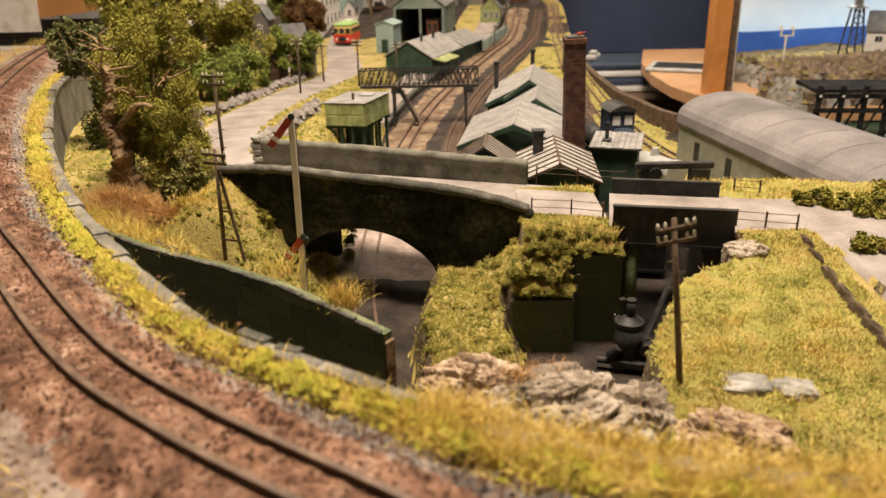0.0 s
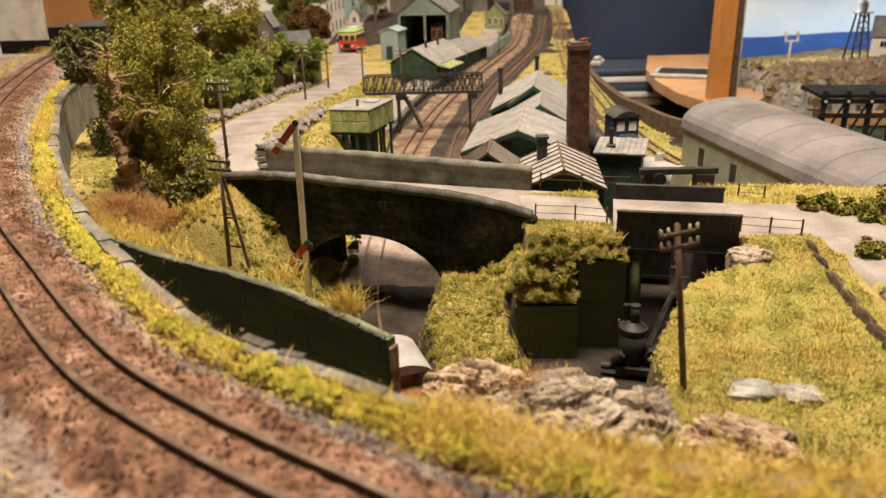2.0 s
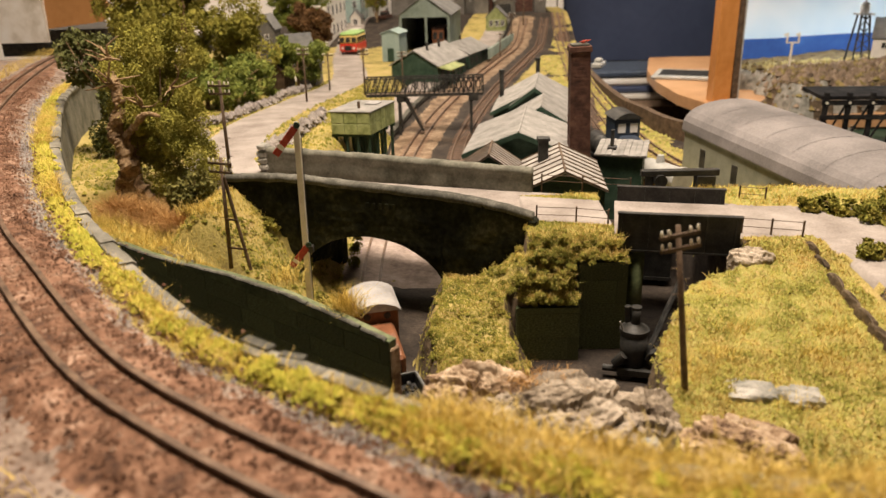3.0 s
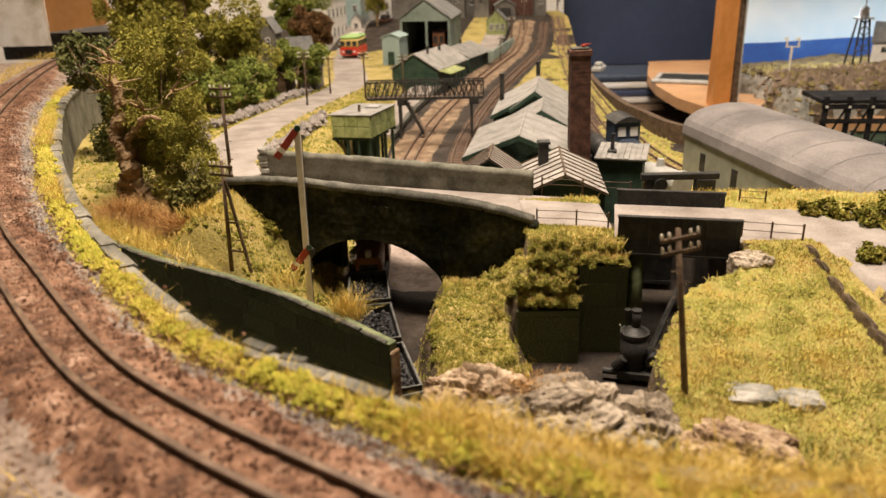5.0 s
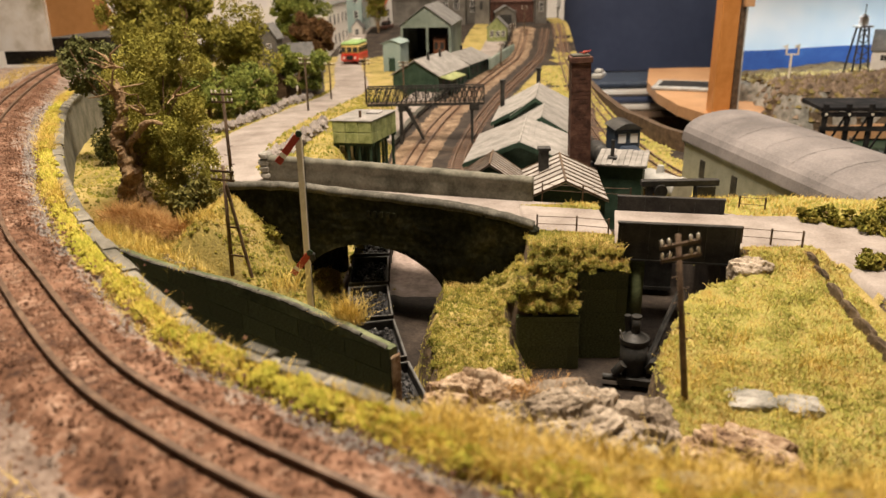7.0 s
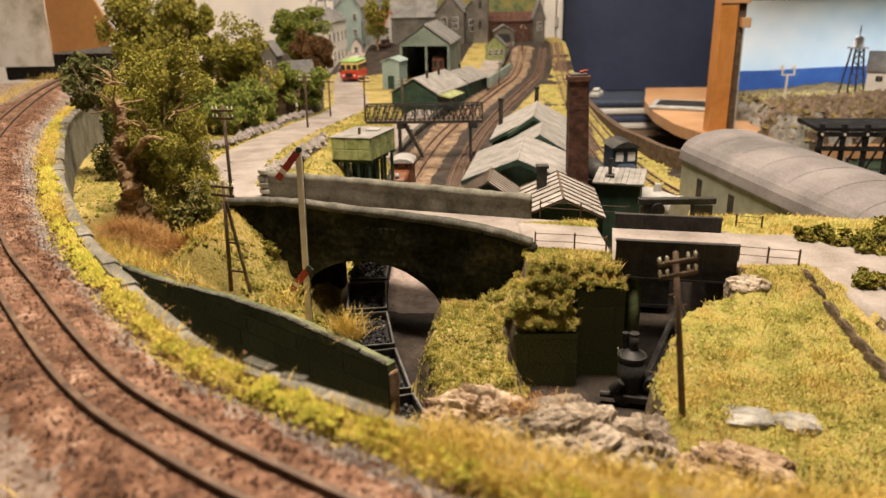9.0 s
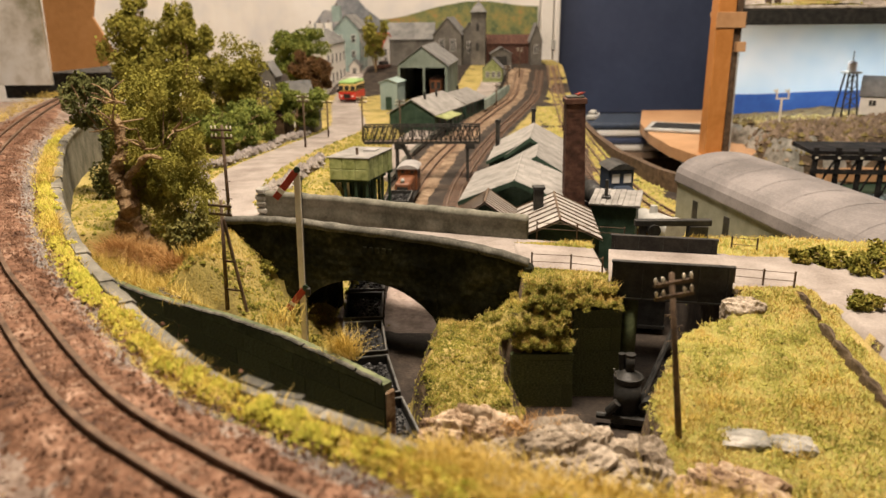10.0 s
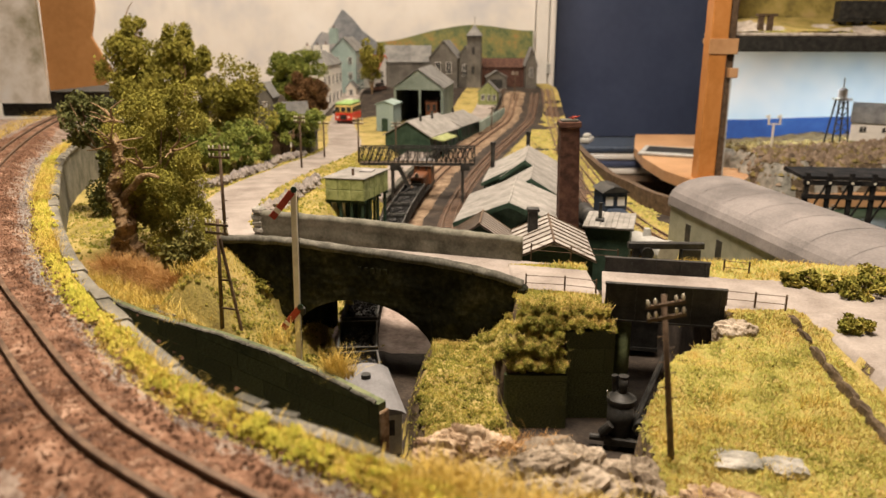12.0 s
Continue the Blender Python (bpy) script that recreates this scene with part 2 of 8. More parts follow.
def normals2(line):
    d = np.gradient(line[:, :2], axis=0)
    d /= np.linalg.norm(d, axis=1)[:, None]
    return np.stack([d[:, 1], -d[:, 0]], 1)          # to the right of the way


def sweep(bm, line, section):
    """Sweeps a closed section of (right, up) along a line of (x, y, z)."""
    nr = normals2(line)
    rows = []
    for (x, y, z), (nx, ny) in zip(line, nr):
        rows.append([bm.verts.new((x + nx * u, y + ny * u, z + w)) for u, w in section])
    k = len(section)
    for a, b in zip(rows, rows[1:]):
        for i in range(k):
            bm.faces.new((a[i], a[(i + 1) % k], b[(i + 1) % k], b[i]))
    bm.faces.new(rows[0][::-1])
    bm.faces.new(rows[-1])
    bmesh.ops.recalc_face_normals(bm, faces=bm.faces)
    return bm


def smooth01(t):
    t = np.clip(t, 0, 1)
    return t * t * (3 - 2 * t)


def fbm(x, y, seed=0, scale=1.0, octaves=4):
    """Smooth value noise on arrays, about -1 to 1."""
    rng = np.random.RandomState(seed)
    table = rng.rand(64, 64) * 2 - 1
    out, amp = 0, 1.0
    for o in range(octaves):
        u, v = x * scale + 17.3 * o, y * scale + 9.1 * o
        i, j = np.floor(u).astype(int), np.floor(v).astype(int)
        fu, fv = smooth01(u - i), smooth01(v - j)
        g = lambda a, b: table[a % 64, b % 64]
        out = out + amp * ((g(i, j) * (1 - fu) + g(i + 1, j) * fu) * (1 - fv) + (g(i, j + 1) * (1 - fu) + g(i + 1, j + 1) * fu) * fv)
        amp, scale = amp * 0.5, scale * 2
    return out / 1.6


def sheet(name, xs, ys, z, mats, index=None):
    """A height sheet over the grid xs by ys; index: material slot of each cell."""
    X, Y = np.meshgrid(xs, ys) if np.ndim(xs) == 1 else (xs, ys)
    ny, nx = X.shape
    co = np.stack([X, Y, z], -1).reshape(-1, 3)
    i = np.arange(nx * ny).reshape(ny, nx)
    f = np.stack([i[:-1, :-1], i[:-1, 1:], i[1:, 1:], i[1:, :-1]], -1).reshape(-1, 4)
    me = bpy.data.meshes.new(name)
    me.from_pydata(co.tolist(), [], f.tolist())
    for m in mats:
        me.materials.append(m)
    if index is not None:
        me.polygons.foreach_set("material_index", np.asarray(index)[:-1, :-1].ravel().astype(np.int32))
    me.polygons.foreach_set("use_smooth", [True] * len(me.polygons))
    return new(name, me)


# ---- lines of the plan ----
LOW = -0.033                                            # lower rail bed
LOWLINE = [(0.03, 0.20), (0.004, 0.30), (-0.033, 0.398), (-0.062, 0.52), (-0.074, 0.64), (-0.076, 0.80), (-0.073, 0.97),
           (-0.060, 1.15), (-0.028, 1.36), (0.03, 1.60), (0.10, 1.86), (0.17, 2.15), (0.22, 2.5)]
UPLINE = [(0.20, 0.062), (0.10, 0.082), (0.03, 0.112), (-0.013, 0.142), (-0.074, 0.182), (-0.13, 0.228), (-0.204, 0.313), (-0.281, 0.411),
          (-0.40, 0.605), (-0.475, 0.74), (-0.58, 1.0), (-0.662, 1.255), (-0.73, 1.55)]
COPING = [(0.32, 0.16), (0.20, 0.150), (0.12, 0.155), (0.05, 0.172), (0.022, 0.184), (-0.011, 0.205), (-0.046, 0.227), (-0.083, 0.251), (-0.12, 0.288),
          (-0.183, 0.366), (-0.243, 0.45), (-0.326, 0.59), (-0.42, 0.78), (-0.47, 0.90), (-0.523, 1.072), (-0.60, 1.35)]
ROAD = [(0.075, 0.575), (-0.06, 0.618), (-0.19, 0.665), (-0.245, 0.76), (-0.262, 0.95), (-0.245, 1.2), (-0.215, 1.5), (-0.29, 2.0), (-0.33, 2.45), (-0.33, 2.9)]
UP = 0.107
low_line, up_line, coping_line, road_line = (catmull(p) for p in (LOWLINE, UPLINE, COPING, ROAD))


def floor_z(y):
    y = np.asarray(y, float)
    return LOW + 0.040 * smooth01((y - 0.95) / 1.1) + 0.06 * smooth01((y - 2.05) / 0.6)


def road_z(y):
    return np.interp(y, [0.5, 0.7, 0.98, 1.2, 1.5, 2.0, 2.2, 2.35, 2.5, 2.65, 3.0], [0.0505, 0.0515, 0.046, 0.034, 0.022, 0.014, 0.017, 0.033, 0.052, 0.064, 0.067])


def low_x(y):
    return np.interp(y, low_line[:, 1], low_line[:, 0])


def dist_to(line, X, Y, stride=3):
    d = np.full(X.shape, 9.0)
    near = np.zeros(X.shape, int)
    for k in range(0, len(line), stride):
        e = np.hypot(X - line[k, 0], Y - line[k, 1])
        near = np.where(e < d, k, near)
        d = np.minimum(d, e)
    return d, near


WING_A, WING_B = (-0.215, 0.478), (-0.027, 0.335)       # wing wall beside the cutting


def wing_x(y):
    return WING_B[0] + (np.asarray(y, float) - WING_B[1]) * (WING_A[0] - WING_B[0]) / (WING_A[1] - WING_B[1])


WING_Y = [0.334, 0.3577, 0.3868, 0.4205, 0.460, 0.478]
WING_TOP = [0.0565, 0.0602, 0.0625, 0.0607, 0.0553, 0.0535]  # crown of the wing wall, rising in the middle


def bridge_y(x):
    return 0.523 + (0.067 - np.asarray(x, float)) * 0.288


def ground_z(X, Y):
    """Height of the land below the raised railway, and the kind of cover."""
    X, Y = np.asarray(X, float), np.asarray(Y, float)
    z = floor_z(Y) + 0.0006 * fbm(X, Y, 3, 60)
    kind = np.zeros(X.shape, int)                        # 0 cinder, 1 turf, 2 road, 3 ballast
    lx = low_x(Y)
    # bank on the wing wall's side of the cutting
    xl = lx - 0.026
    u = np.clip((X - wing_x(Y)) / np.maximum(0.004, xl - wing_x(Y)), -4, 1)
    wt = np.interp(Y, WING_Y, WING_TOP) - 0.001
    bank = np.where(u > 0, wt - (wt + 0.032) * np.clip(u, 0, 1) ** 1.6, wt + 0.012 * np.minimum(-u, 1.5)) + 0.002 * fbm(X, Y, 5, 40)
    m = (X < xl) & (Y > 0.335) & (X > wing_x(Y) - 0.3) & ((X > wing_x(Y) + 0.009) | (Y > 0.486 + 0.4 * (wing_x(0.478) - X).clip(0, 1)))
    w = smooth01((Y - 0.48) / 0.05) * smooth01((-0.100 - X) / 0.012) * smooth01((X + 0.285) / 0.10)
    rise = LOW + (np.clip(0.066 - (X + 0.178) * 1.2 - 0.27 * np.clip(0.585 - Y, 0, 0.1), LOW, 0.068) + 0.002 * fbm(X, Y, 55, 50) - LOW) * w
    bank = np.maximum(bank, rise)
    fade = smooth01((0.75 - Y) / 0.15)
    zb = bank * fade + floor_z(Y) * (1 - fade)
    z, kind = np.where(m & (zb > z), zb, z), np.where(m & (zb > z + 0.002), 1, kind)
    # land beyond the bridge on the wooded side
    s = smooth01((-0.10 - X) / 0.05) * smooth01((Y - 0.62) / 0.05)
    zw = floor_z(Y) + s * (road_z(Y) - 0.004 - floor_z(Y)) + 0.003 * fbm(X, Y, 8, 18) * s
    up = (s > 0.01) & (zw > z)
    z, kind = np.where(up, zw, z), np.where(up, 1, kind)
    # the road
    d, near = dist_to(road_line, X, Y)
    rz = road_z(Y)
    half = np.where(Y < 0.72, 0.047, 0.036)
    w = smooth01((half + 0.014 - d) / 0.014)
    ok = X < -0.135
    z = np.where(ok, z * (1 - w) + rz * w, z)
    kind = np.where(ok & (d < half), 2, kind)
    # mound right of the cutting, before the bridge
    X0, Y0 = X, Y
    X, Y = X + 0.009 * fbm(X, Y, 41, 30), Y + 0.011 * fbm(X, Y, 42, 30)
    right = np.where(Y < 0.474, 0.057, 0.070)
    t = smooth01((X + 0.022 - 0.12 * np.clip(Y - 0.47, 0, 0.08)) / 0.014) * smooth01((right - X) / 0.012) * smooth01((Y - 0.398 - 0.25 * np.clip(0.01 - X, 0, 1)) / 0.022) * smooth01((bridge_y(X) + 0.005 - Y) / 0.01)
    crown = np.interp(Y, [0.40, 0.43, 0.465, 0.50, 0.55], [-0.010, 0.000, 0.013, 0.012, 0.006])
    crown = crown + 0.95 * np.clip(X - 0.026, 0, 0.05) * smooth01((Y - 0.455) / 0.06)
    zm = LOW + t * (crown - LOW + 0.005 * fbm(X, Y, 4, 45) + 0.003 * fbm(X, Y, 44, 140))
    z, kind = np.where(zm > z + 0.001, zm, z), np.where(zm > z + 0.0005, 1, kind)
    X, Y = X0, Y0
    # embankment of the road right of the arch, as far as the girder span
    t = smooth01((X - 0.056) / 0.006) * smooth01((0.1325 - X) / 0.003) * (smooth01((Y - 0.4885) / 0.004) * 0.76 + 0.24 * smooth01((Y - 0.490) / 0.03)) * smooth01((0.66 - Y) / 0.06)
    ze = LOW + t * (0.087 + 0.004 * fbm(X, Y, 6, 60) * smooth01((0.525 - Y) / 0.02))
    up = ze > z
    z, kind = np.where(up, ze, z), np.where(up & (ze > LOW + 0.01), 1, kind)
    kind = np.where(up & (ze > LOW + 0.01) & (Y > 0.534 - 0.24 * (X - 0.071)) & (Y < 0.594 - 0.25 * (X - 0.085)), 2, kind)
    # grassed step on the lower abutment
    t = smooth01((X - 0.0515) / 0.002) * smooth01((0.0965 - X) / 0.002) * smooth01((Y - 0.4715) / 0.003) * smooth01((0.53 - Y) / 0.01)
    zs = LOW + t * (0.0440 + 1.5 * np.clip(Y - 0.473, 0, 0.016) + 0.007 * fbm(X, Y, 16, 60))
    up = zs > z
    z, kind = np.where(up, zs, z), np.where(up & (zs > LOW + 0.02), 1, kind)
    # grass hill
    left = np.interp(Y, [0.2, 0.30, 0.345, 0.42, 0.455, 0.52], [0.085, 0.10, 0.106, 0.145, 0.195, 0.215])
    t = smooth01((X - left) / 0.014) * smooth01((0.50 - Y) / 0.02)
    top = 0.048 - 0.10 * np.clip(0.33 - Y, 0, 0.2) - 0.03 * np.clip(X - 0.14, 0, 0.2) + 0.012 * smooth01((Y - 0.4) / 0.1) + 0.0030 * fbm(X, Y, 7, 26) + 0.0022 * fbm(X, Y, 17, 120)
    zh = LOW + t * (top - LOW)
    up = zh > z
    z, kind = np.where(up, zh, z), np.where(up & (zh > LOW + 0.006), 1, kind)
    # road right of the girders, and the grass behind it
    t = smooth01((X - 0.207) / 0.004) * smooth01((Y - 0.475) / 0.01) * smooth01((0.68 - Y - 0.25 * np.clip(X - 0.3, 0, 1)) / 0.07)
    t = np.maximum(t, smooth01((X - 0.246 - 0.03 * np.clip(0.45 - Y, 0, 1)) / 0.024) * smooth01((0.62 - Y) / 0.06))
    zr = LOW + t * (0.087 + 0.0006 * fbm(X, Y, 9, 60))
    up = zr > z - 0.004
    z = np.where(up & (t > 0.02), np.maximum(z, zr), z)
    onroad = (t > 0.9) & (Y < 0.572 - 0.2 * (X - 0.21) + 0.010 * fbm(X, Y, 44, 45)) & ((X > 0.266 + 0.008 * fbm(X, Y, 45, 40)) | (Y > 0.49))
    kind = np.where(onroad, 2, np.where((t > 0.05) & up, 1, kind))
    # grass beside the yard's sidings
    yard = (X > 0.215 + 0.13 * np.clip(Y - 1.0, 0, 2)) & (Y > 0.72)
    kind = np.where(yard & (fbm(X, Y, 12, 14) > -0.35), 1, kind)
    kind = np.where((Y > 2.08) & (np.abs(X - 0.04 - 0.15 * (Y - 2.1)) < 0.055) & (X < lx - 0.03), 1, kind)
    kind = np.where((Y > 1.45) & (X > lx + 0.10) & (fbm(X, Y, 15, 9) > -0.2), 1, kind)
    # beyond: ballast of the station lines
    d, near = dist_to(low_line, X, Y)
    z = np.where((d < 0.03) & (Y < 0.95) & (kind == 0), z + 0.0022 * smooth01((0.03 - d) / 0.008), z)
    kind = np.where((Y > 0.62) & (d < 0.034 + 0.006 * fbm(X, Y, 51, 20)) & (kind == 0), 3, kind)
    # pale gravel past the bridge's shadow edge: the lit patch is in the colour
    kind = np.where((Y > 0.6025) & (Y < 0.86) & (X > -0.105) & (X < 0.03) & (kind != 1), 5, kind)
    return z, kind


def layout_edge(Y):
    return np.interp(Y, [1.0, 1.13, 1.28, 1.4, 1.78, 2.65], [0.56, 0.375, 0.33, 0.312, 0.315, 0.375])


def ground():
    ys = np.r_[np.arange(0.16, 0.74, 0.0025), np.arange(0.74, 1.3, 0.006), np.arange(1.3, 2.9, 0.02)]
    xs = np.r_[np.arange(-0.80, -0.30, 0.008), np.arange(-0.30, 0.36, 0.0025), np.arange(0.36, 0.56, 0.008)]
    X, Y = np.meshgrid(xs, ys)
    z, kind = ground_z(X, Y)
    edge = layout_edge(Y)
    X = np.where(Y > 1.02, np.minimum(X, edge), X)
    steep = np.hypot(np.gradient(z, axis=1) / np.gradient(xs)[None], np.gradient(z, axis=0) / np.gradient(ys)[:, None])
    kind = np.where((steep > 1.9 + 0.5 * fbm(X, Y, 61, 60)) & (kind == 1) & (X > -0.09), 4, kind)
    return tagged(sheet("ground", X, Y, z, [M["cinder"], M["turf"], M["road"], M["trackash"], M["earth"], M["pinkgravel_lit"]], kind), "scenic ground of turf, cinders and pale road", "ground", kind="structure")


def shelf():
    """The raised railway's bed, left of the retaining wall."""
    c = coping_line
    run = np.r_[0, np.cumsum(np.linalg.norm(np.diff(c, axis=0), axis=1))]
    at = np.r_[np.arange(0, min(0.9, run[-1]), 0.0025), np.arange(min(0.9, run[-1]), run[-1], 0.01), run[-1]]
    c = np.stack([np.interp(at, run, c[:, 0]), np.interp(at, run, c[:, 1])], 1)
    n = normals2(c)
    fine = np.arange(0, 0.21, 0.002).tolist() + [0.25, 0.32, 0.45]
    rows = []
    for k in range(len(c)):
        rows.append([(c[k, 0] - n[k, 0] * o, c[k, 1] - n[k, 1] * o) for o in fine])
    rows = np.array(rows)
    X, Y = rows[..., 0], rows[..., 1]
    d, near = dist_to(up_line, X, Y, 2)
    z = UP - 0.002 + 0.0022 * fbm(X, Y, 21, 70) - 0.004 * smooth01((d - 0.02) / 0.02)
    z = np.where(d < 0.024, UP + 0.0004 + 0.0009 * fbm(X, Y, 22, 200) - 0.10 * np.clip(d - 0.013, 0, 1), z)
    nx = len(fine)
    i = np.arange(len(c) * nx).reshape(len(c), nx)
    f = np.stack([i[:-1, :-1], i[:-1, 1:], i[1:, 1:], i[1:, :-1]], -1).reshape(-1, 4)
    me = bpy.data.meshes.new("track_bed")
    me.from_pydata(np.stack([X, Y, z], -1).reshape(-1, 3).tolist(), [], f.tolist())
    me.materials.append(M["ballast"]), me.materials.append(M["shoulder"]), me.materials.append(M["turf"])
    edge = np.where(d > 0.028 + 0.006 * fbm(X, Y, 31, 25) + 0.010 * fbm(X, Y, 34, 160), 1, 0)
    side = np.broadcast_to(np.array(fine)[None], X.shape)
    edge = np.where((side < 0.020) & (fbm(X, Y, 33, 30) > -0.5), 2, edge)
    me.polygons.foreach_set("material_index", edge[:-1, :-1].ravel().astype(np.int32))
    me.polygons.foreach_set("use_smooth", [True] * len(me.polygons))
    return tagged(new("track_bed", me), "raised track bed of rusty brown ballast and grey chippings", "track bed", kind="structure")


def track(name, line, zf, label, first=0.0, last=9.0, sleepers=True, gauge=0.0165):
    """Two rails on sleepers along a line of (x, y)."""
    s = np.r_[0, np.cumsum(np.linalg.norm(np.diff(line, axis=0), axis=1))]
    keep = (s >= first) & (s <= last)
    line, s = line[keep], s[keep]
    l3 = np.c_[line, zf(line[:, 1]) if callable(zf) else np.full(len(line), zf)]
    tr = thing(name, pose(0, 0, 0), label, "railway track", kind="structure")
    n = normals2(line)
    for side in (-1, 1):
        off = l3.copy()
        off[:, :2] += n * side * gauge / 2
        bm = sweep(B(), off, [(-0.0019, -0.0030), (0.0019, -0.0030), (0.0008, -0.0023), (0.0008, -0.0008), (0.0012, -0.0004), (0.0012, 0.0006), (-0.0012, 0.0006), (-0.0012, -0.0004), (-0.0008, -0.0008), (-0.0008, -0.0023)])
        part("rail", bm, M["rail"], tr)
    if sleepers:
        bm = box(B(), -0.0155, 0.0155, -0.002, 0.002, -0.0045, -0.0026, 0.0003)
        first_ob = None
        acc = np.arange(s[0] + 0.005, s[-1] - 0.004, 0.0125)
        for k, q in enumerate(acc[:300]):
            x, y, z = (np.interp(q, s, l3[:, j]) for j in range(3))
            dx, dy = np.interp(q, s, n[:, 0]), np.interp(q, s, n[:, 1])
            if first_ob is None:
                first_ob = part("sleeper", bm, M["sleeper"], tr)
                ob = first_ob
            else:
                ob = new("sleeper", first_ob.data)
                ob.parent = tr
            ob.matrix_local = pose(x, y, z, 0, 0, math.degrees(math.atan2(dy, dx)) + random.uniform(-1.5, 1.5))
    return tr


def retaining_wall():
    w = thing("retaining_wall", pose(0, 0, 0), "grey-green stone retaining wall with weathered coping", "wall", kind="structure")
    l3 = np.c_[coping_line, np.full(len(coping_line), 0.0)]
    part("wall_face", sweep(B(), l3, [(0.0, LOW - 0.01), (0.004, LOW - 0.01), (0.0, UP - 0.006), (-0.008, UP - 0.006), (-0.008, LOW - 0.01)]), M["parapet"], w)
    s = np.r_[0, np.cumsum(np.linalg.norm(np.diff(coping_line, axis=0), axis=1))]
    n = normals2(coping_line)
    q = 0.0
    while q < s[-1] - 0.03:
        ln = random.uniform(0.016, 0.03)
        seg = np.array([[np.interp(t, s, coping_line[:, 0]), np.interp(t, s, coping_line[:, 1]), 0] for t in np.linspace(q, q + ln - 0.0007, 4)])
        e = random.uniform(-0.0008, 0.0008)
        bm = sweep(B(), seg, [(0.0025 + e, UP - 0.006), (0.003 + e, UP - 0.003 + e), (0.0012 + e, UP - 0.0012 + e), (-0.0055 + e, UP - 0.0009 + e), (-0.0065, UP - 0.006)])
        part("coping_stone", bm, M["edging"], w)
        q += ln
    return w


def block_courses(bm_list, a, b, z_top_a, z_top_b, z_bottom, depth, course, length, seed, skip=None):
    """Stone blocks over a straight wall face from a to b; returns (matrix, length, height) of each."""
    rng = random.Random(seed)
    a, b = Vector((*a, 0)), Vector((*b, 0))
    L = (b - a).length
    z = z_bottom
    out = []
    row = 0
    while z < max(z_top_a, z_top_b):
        x = -rng.uniform(0, length) if row % 2 else -rng.uniform(0, length * 0.5)
        while x < L:
            ln = length * rng.uniform(0.7, 1.4)
            x0, x1 = max(0, x), min(L, x + ln)
            if x1 - x0 > 0.002:
                zt = min(z + course, z_top_a + (z_top_b - z_top_a) * ((x0 + x1) / 2 / L))
                if zt - z > 0.0015 and not (skip and skip((x0 + x1) / 2, (z + zt) / 2, x1 - x0)):
                    out.append((x0, x1, z, zt))
            x += ln
        z += course
        row += 1
    return out


def stones_on_face(parent, a, b, blocks, material, proud=0.0007, name="stone", seed=1):
    """Thin stone blocks proud of a wall face, facing the right of a to b."""
    rng = random.Random(seed)
    ang = math.degrees(math.atan2(b[1] - a[1], b[0] - a[0]))
    base = box(B(), 0, 1, -1, 0, 0, 1)
    first = None
    for x0, x1, z0, z1 in blocks:
        if first is None:
            first = part(name, base, material, parent)
            ob = first
        else:
            ob = new(name, first.data)
            ob.parent = parent
        g = 0.00035
        ob.matrix_local = pose(a[0], a[1], 0, 0, 0, ang) @ Matrix.LocRotScale((x0 + g, 0, z0 + g), None, (x1 - x0 - 2 * g, proud * rng.uniform(0.5, 1.5), z1 - z0 - 2 * g))


def roughen(bm, amp, scale, seed=0.0):
    """Pushes points about by smooth noise: worn, hand-built edges."""
    o = Vector((seed * 1.7, seed * 0.9, seed))
    for v in bm.verts:
        v.co += Vector(noise.noise_vector(v.co * scale + o)) * amp + Vector(noise.noise_vector(v.co * scale * 3.1 + o)) * amp * 0.4
    return bm


def wing_wall():
    w = thing("wing_wall", pose(0, 0, 0), "dark green dressed-stone wing wall beside the cutting", "wall", kind="structure")
    a, b = WING_A, WING_B
    L = math.dist(a, b)
    ang = math.degrees(math.atan2(b[1] - a[1], b[0] - a[0]))
    m = pose(a[0], a[1], 0, 0, 0, ang)

    def crown(x):
        return float(np.interp(a[1] + (b[1] - a[1]) * x / L, WING_Y, WING_TOP))
    xs = np.linspace(-0.06, L, 26)
    bm = B()
    for x0, x1 in zip(xs, xs[1:]):
        prism(bm, [(x0, LOW - 0.004), (x1, LOW - 0.004), (x1, crown(x1)), (x0, crown(x0))], 0, 0.006)
    part("wall_core", bm, M["greenstone"], w).matrix_local = m
    blocks = block_courses(None, a, b, 0.066, 0.066, LOW, 0, 0.0125, 0.034, 3, lambda x, z, ln: z > crown(x) - 0.004)
    stones_on_face(w, a, b, [(x0, x1, z0, min(z1, crown(x0) - 0.0005, crown(x1) - 0.0005)) for x0, x1, z0, z1 in blocks if min(crown(x0), crown(x1)) - z0 > 0.003], M["greenstone"], 0.0003)
    rng = random.Random(8)
    x = -0.06
    while x < L - 0.004:
        x1 = min(L + 0.001, x + rng.uniform(0.018, 0.034))
        line = np.array([(q, 0.0, crown(q) + rng.uniform(-0.0003, 0.0003)) for q in np.linspace(x, x1 - 0.0004, 8)])
        bm = roughen(sweep(B(), line, [(0.0011, -0.0004), (0.0012, 0.0006), (0.0004, 0.0013), (-0.0012, 0.0012), (-0.0014, -0.0004)]), 0.0005, 160, x * 50)
        part("coping_stone", bm, M["coping"], w, "grey flat coping").matrix_local = m
        x = x1
    bm = roughen(box(B(), L + 0.0002, L + 0.0028, 0.0, 0.006, LOW, 0.053, 0.0008), 0.0008, 200)
    part("end_face", bm, M["rock"], w, "flaking tan end of the wall").matrix_local = m
    return w


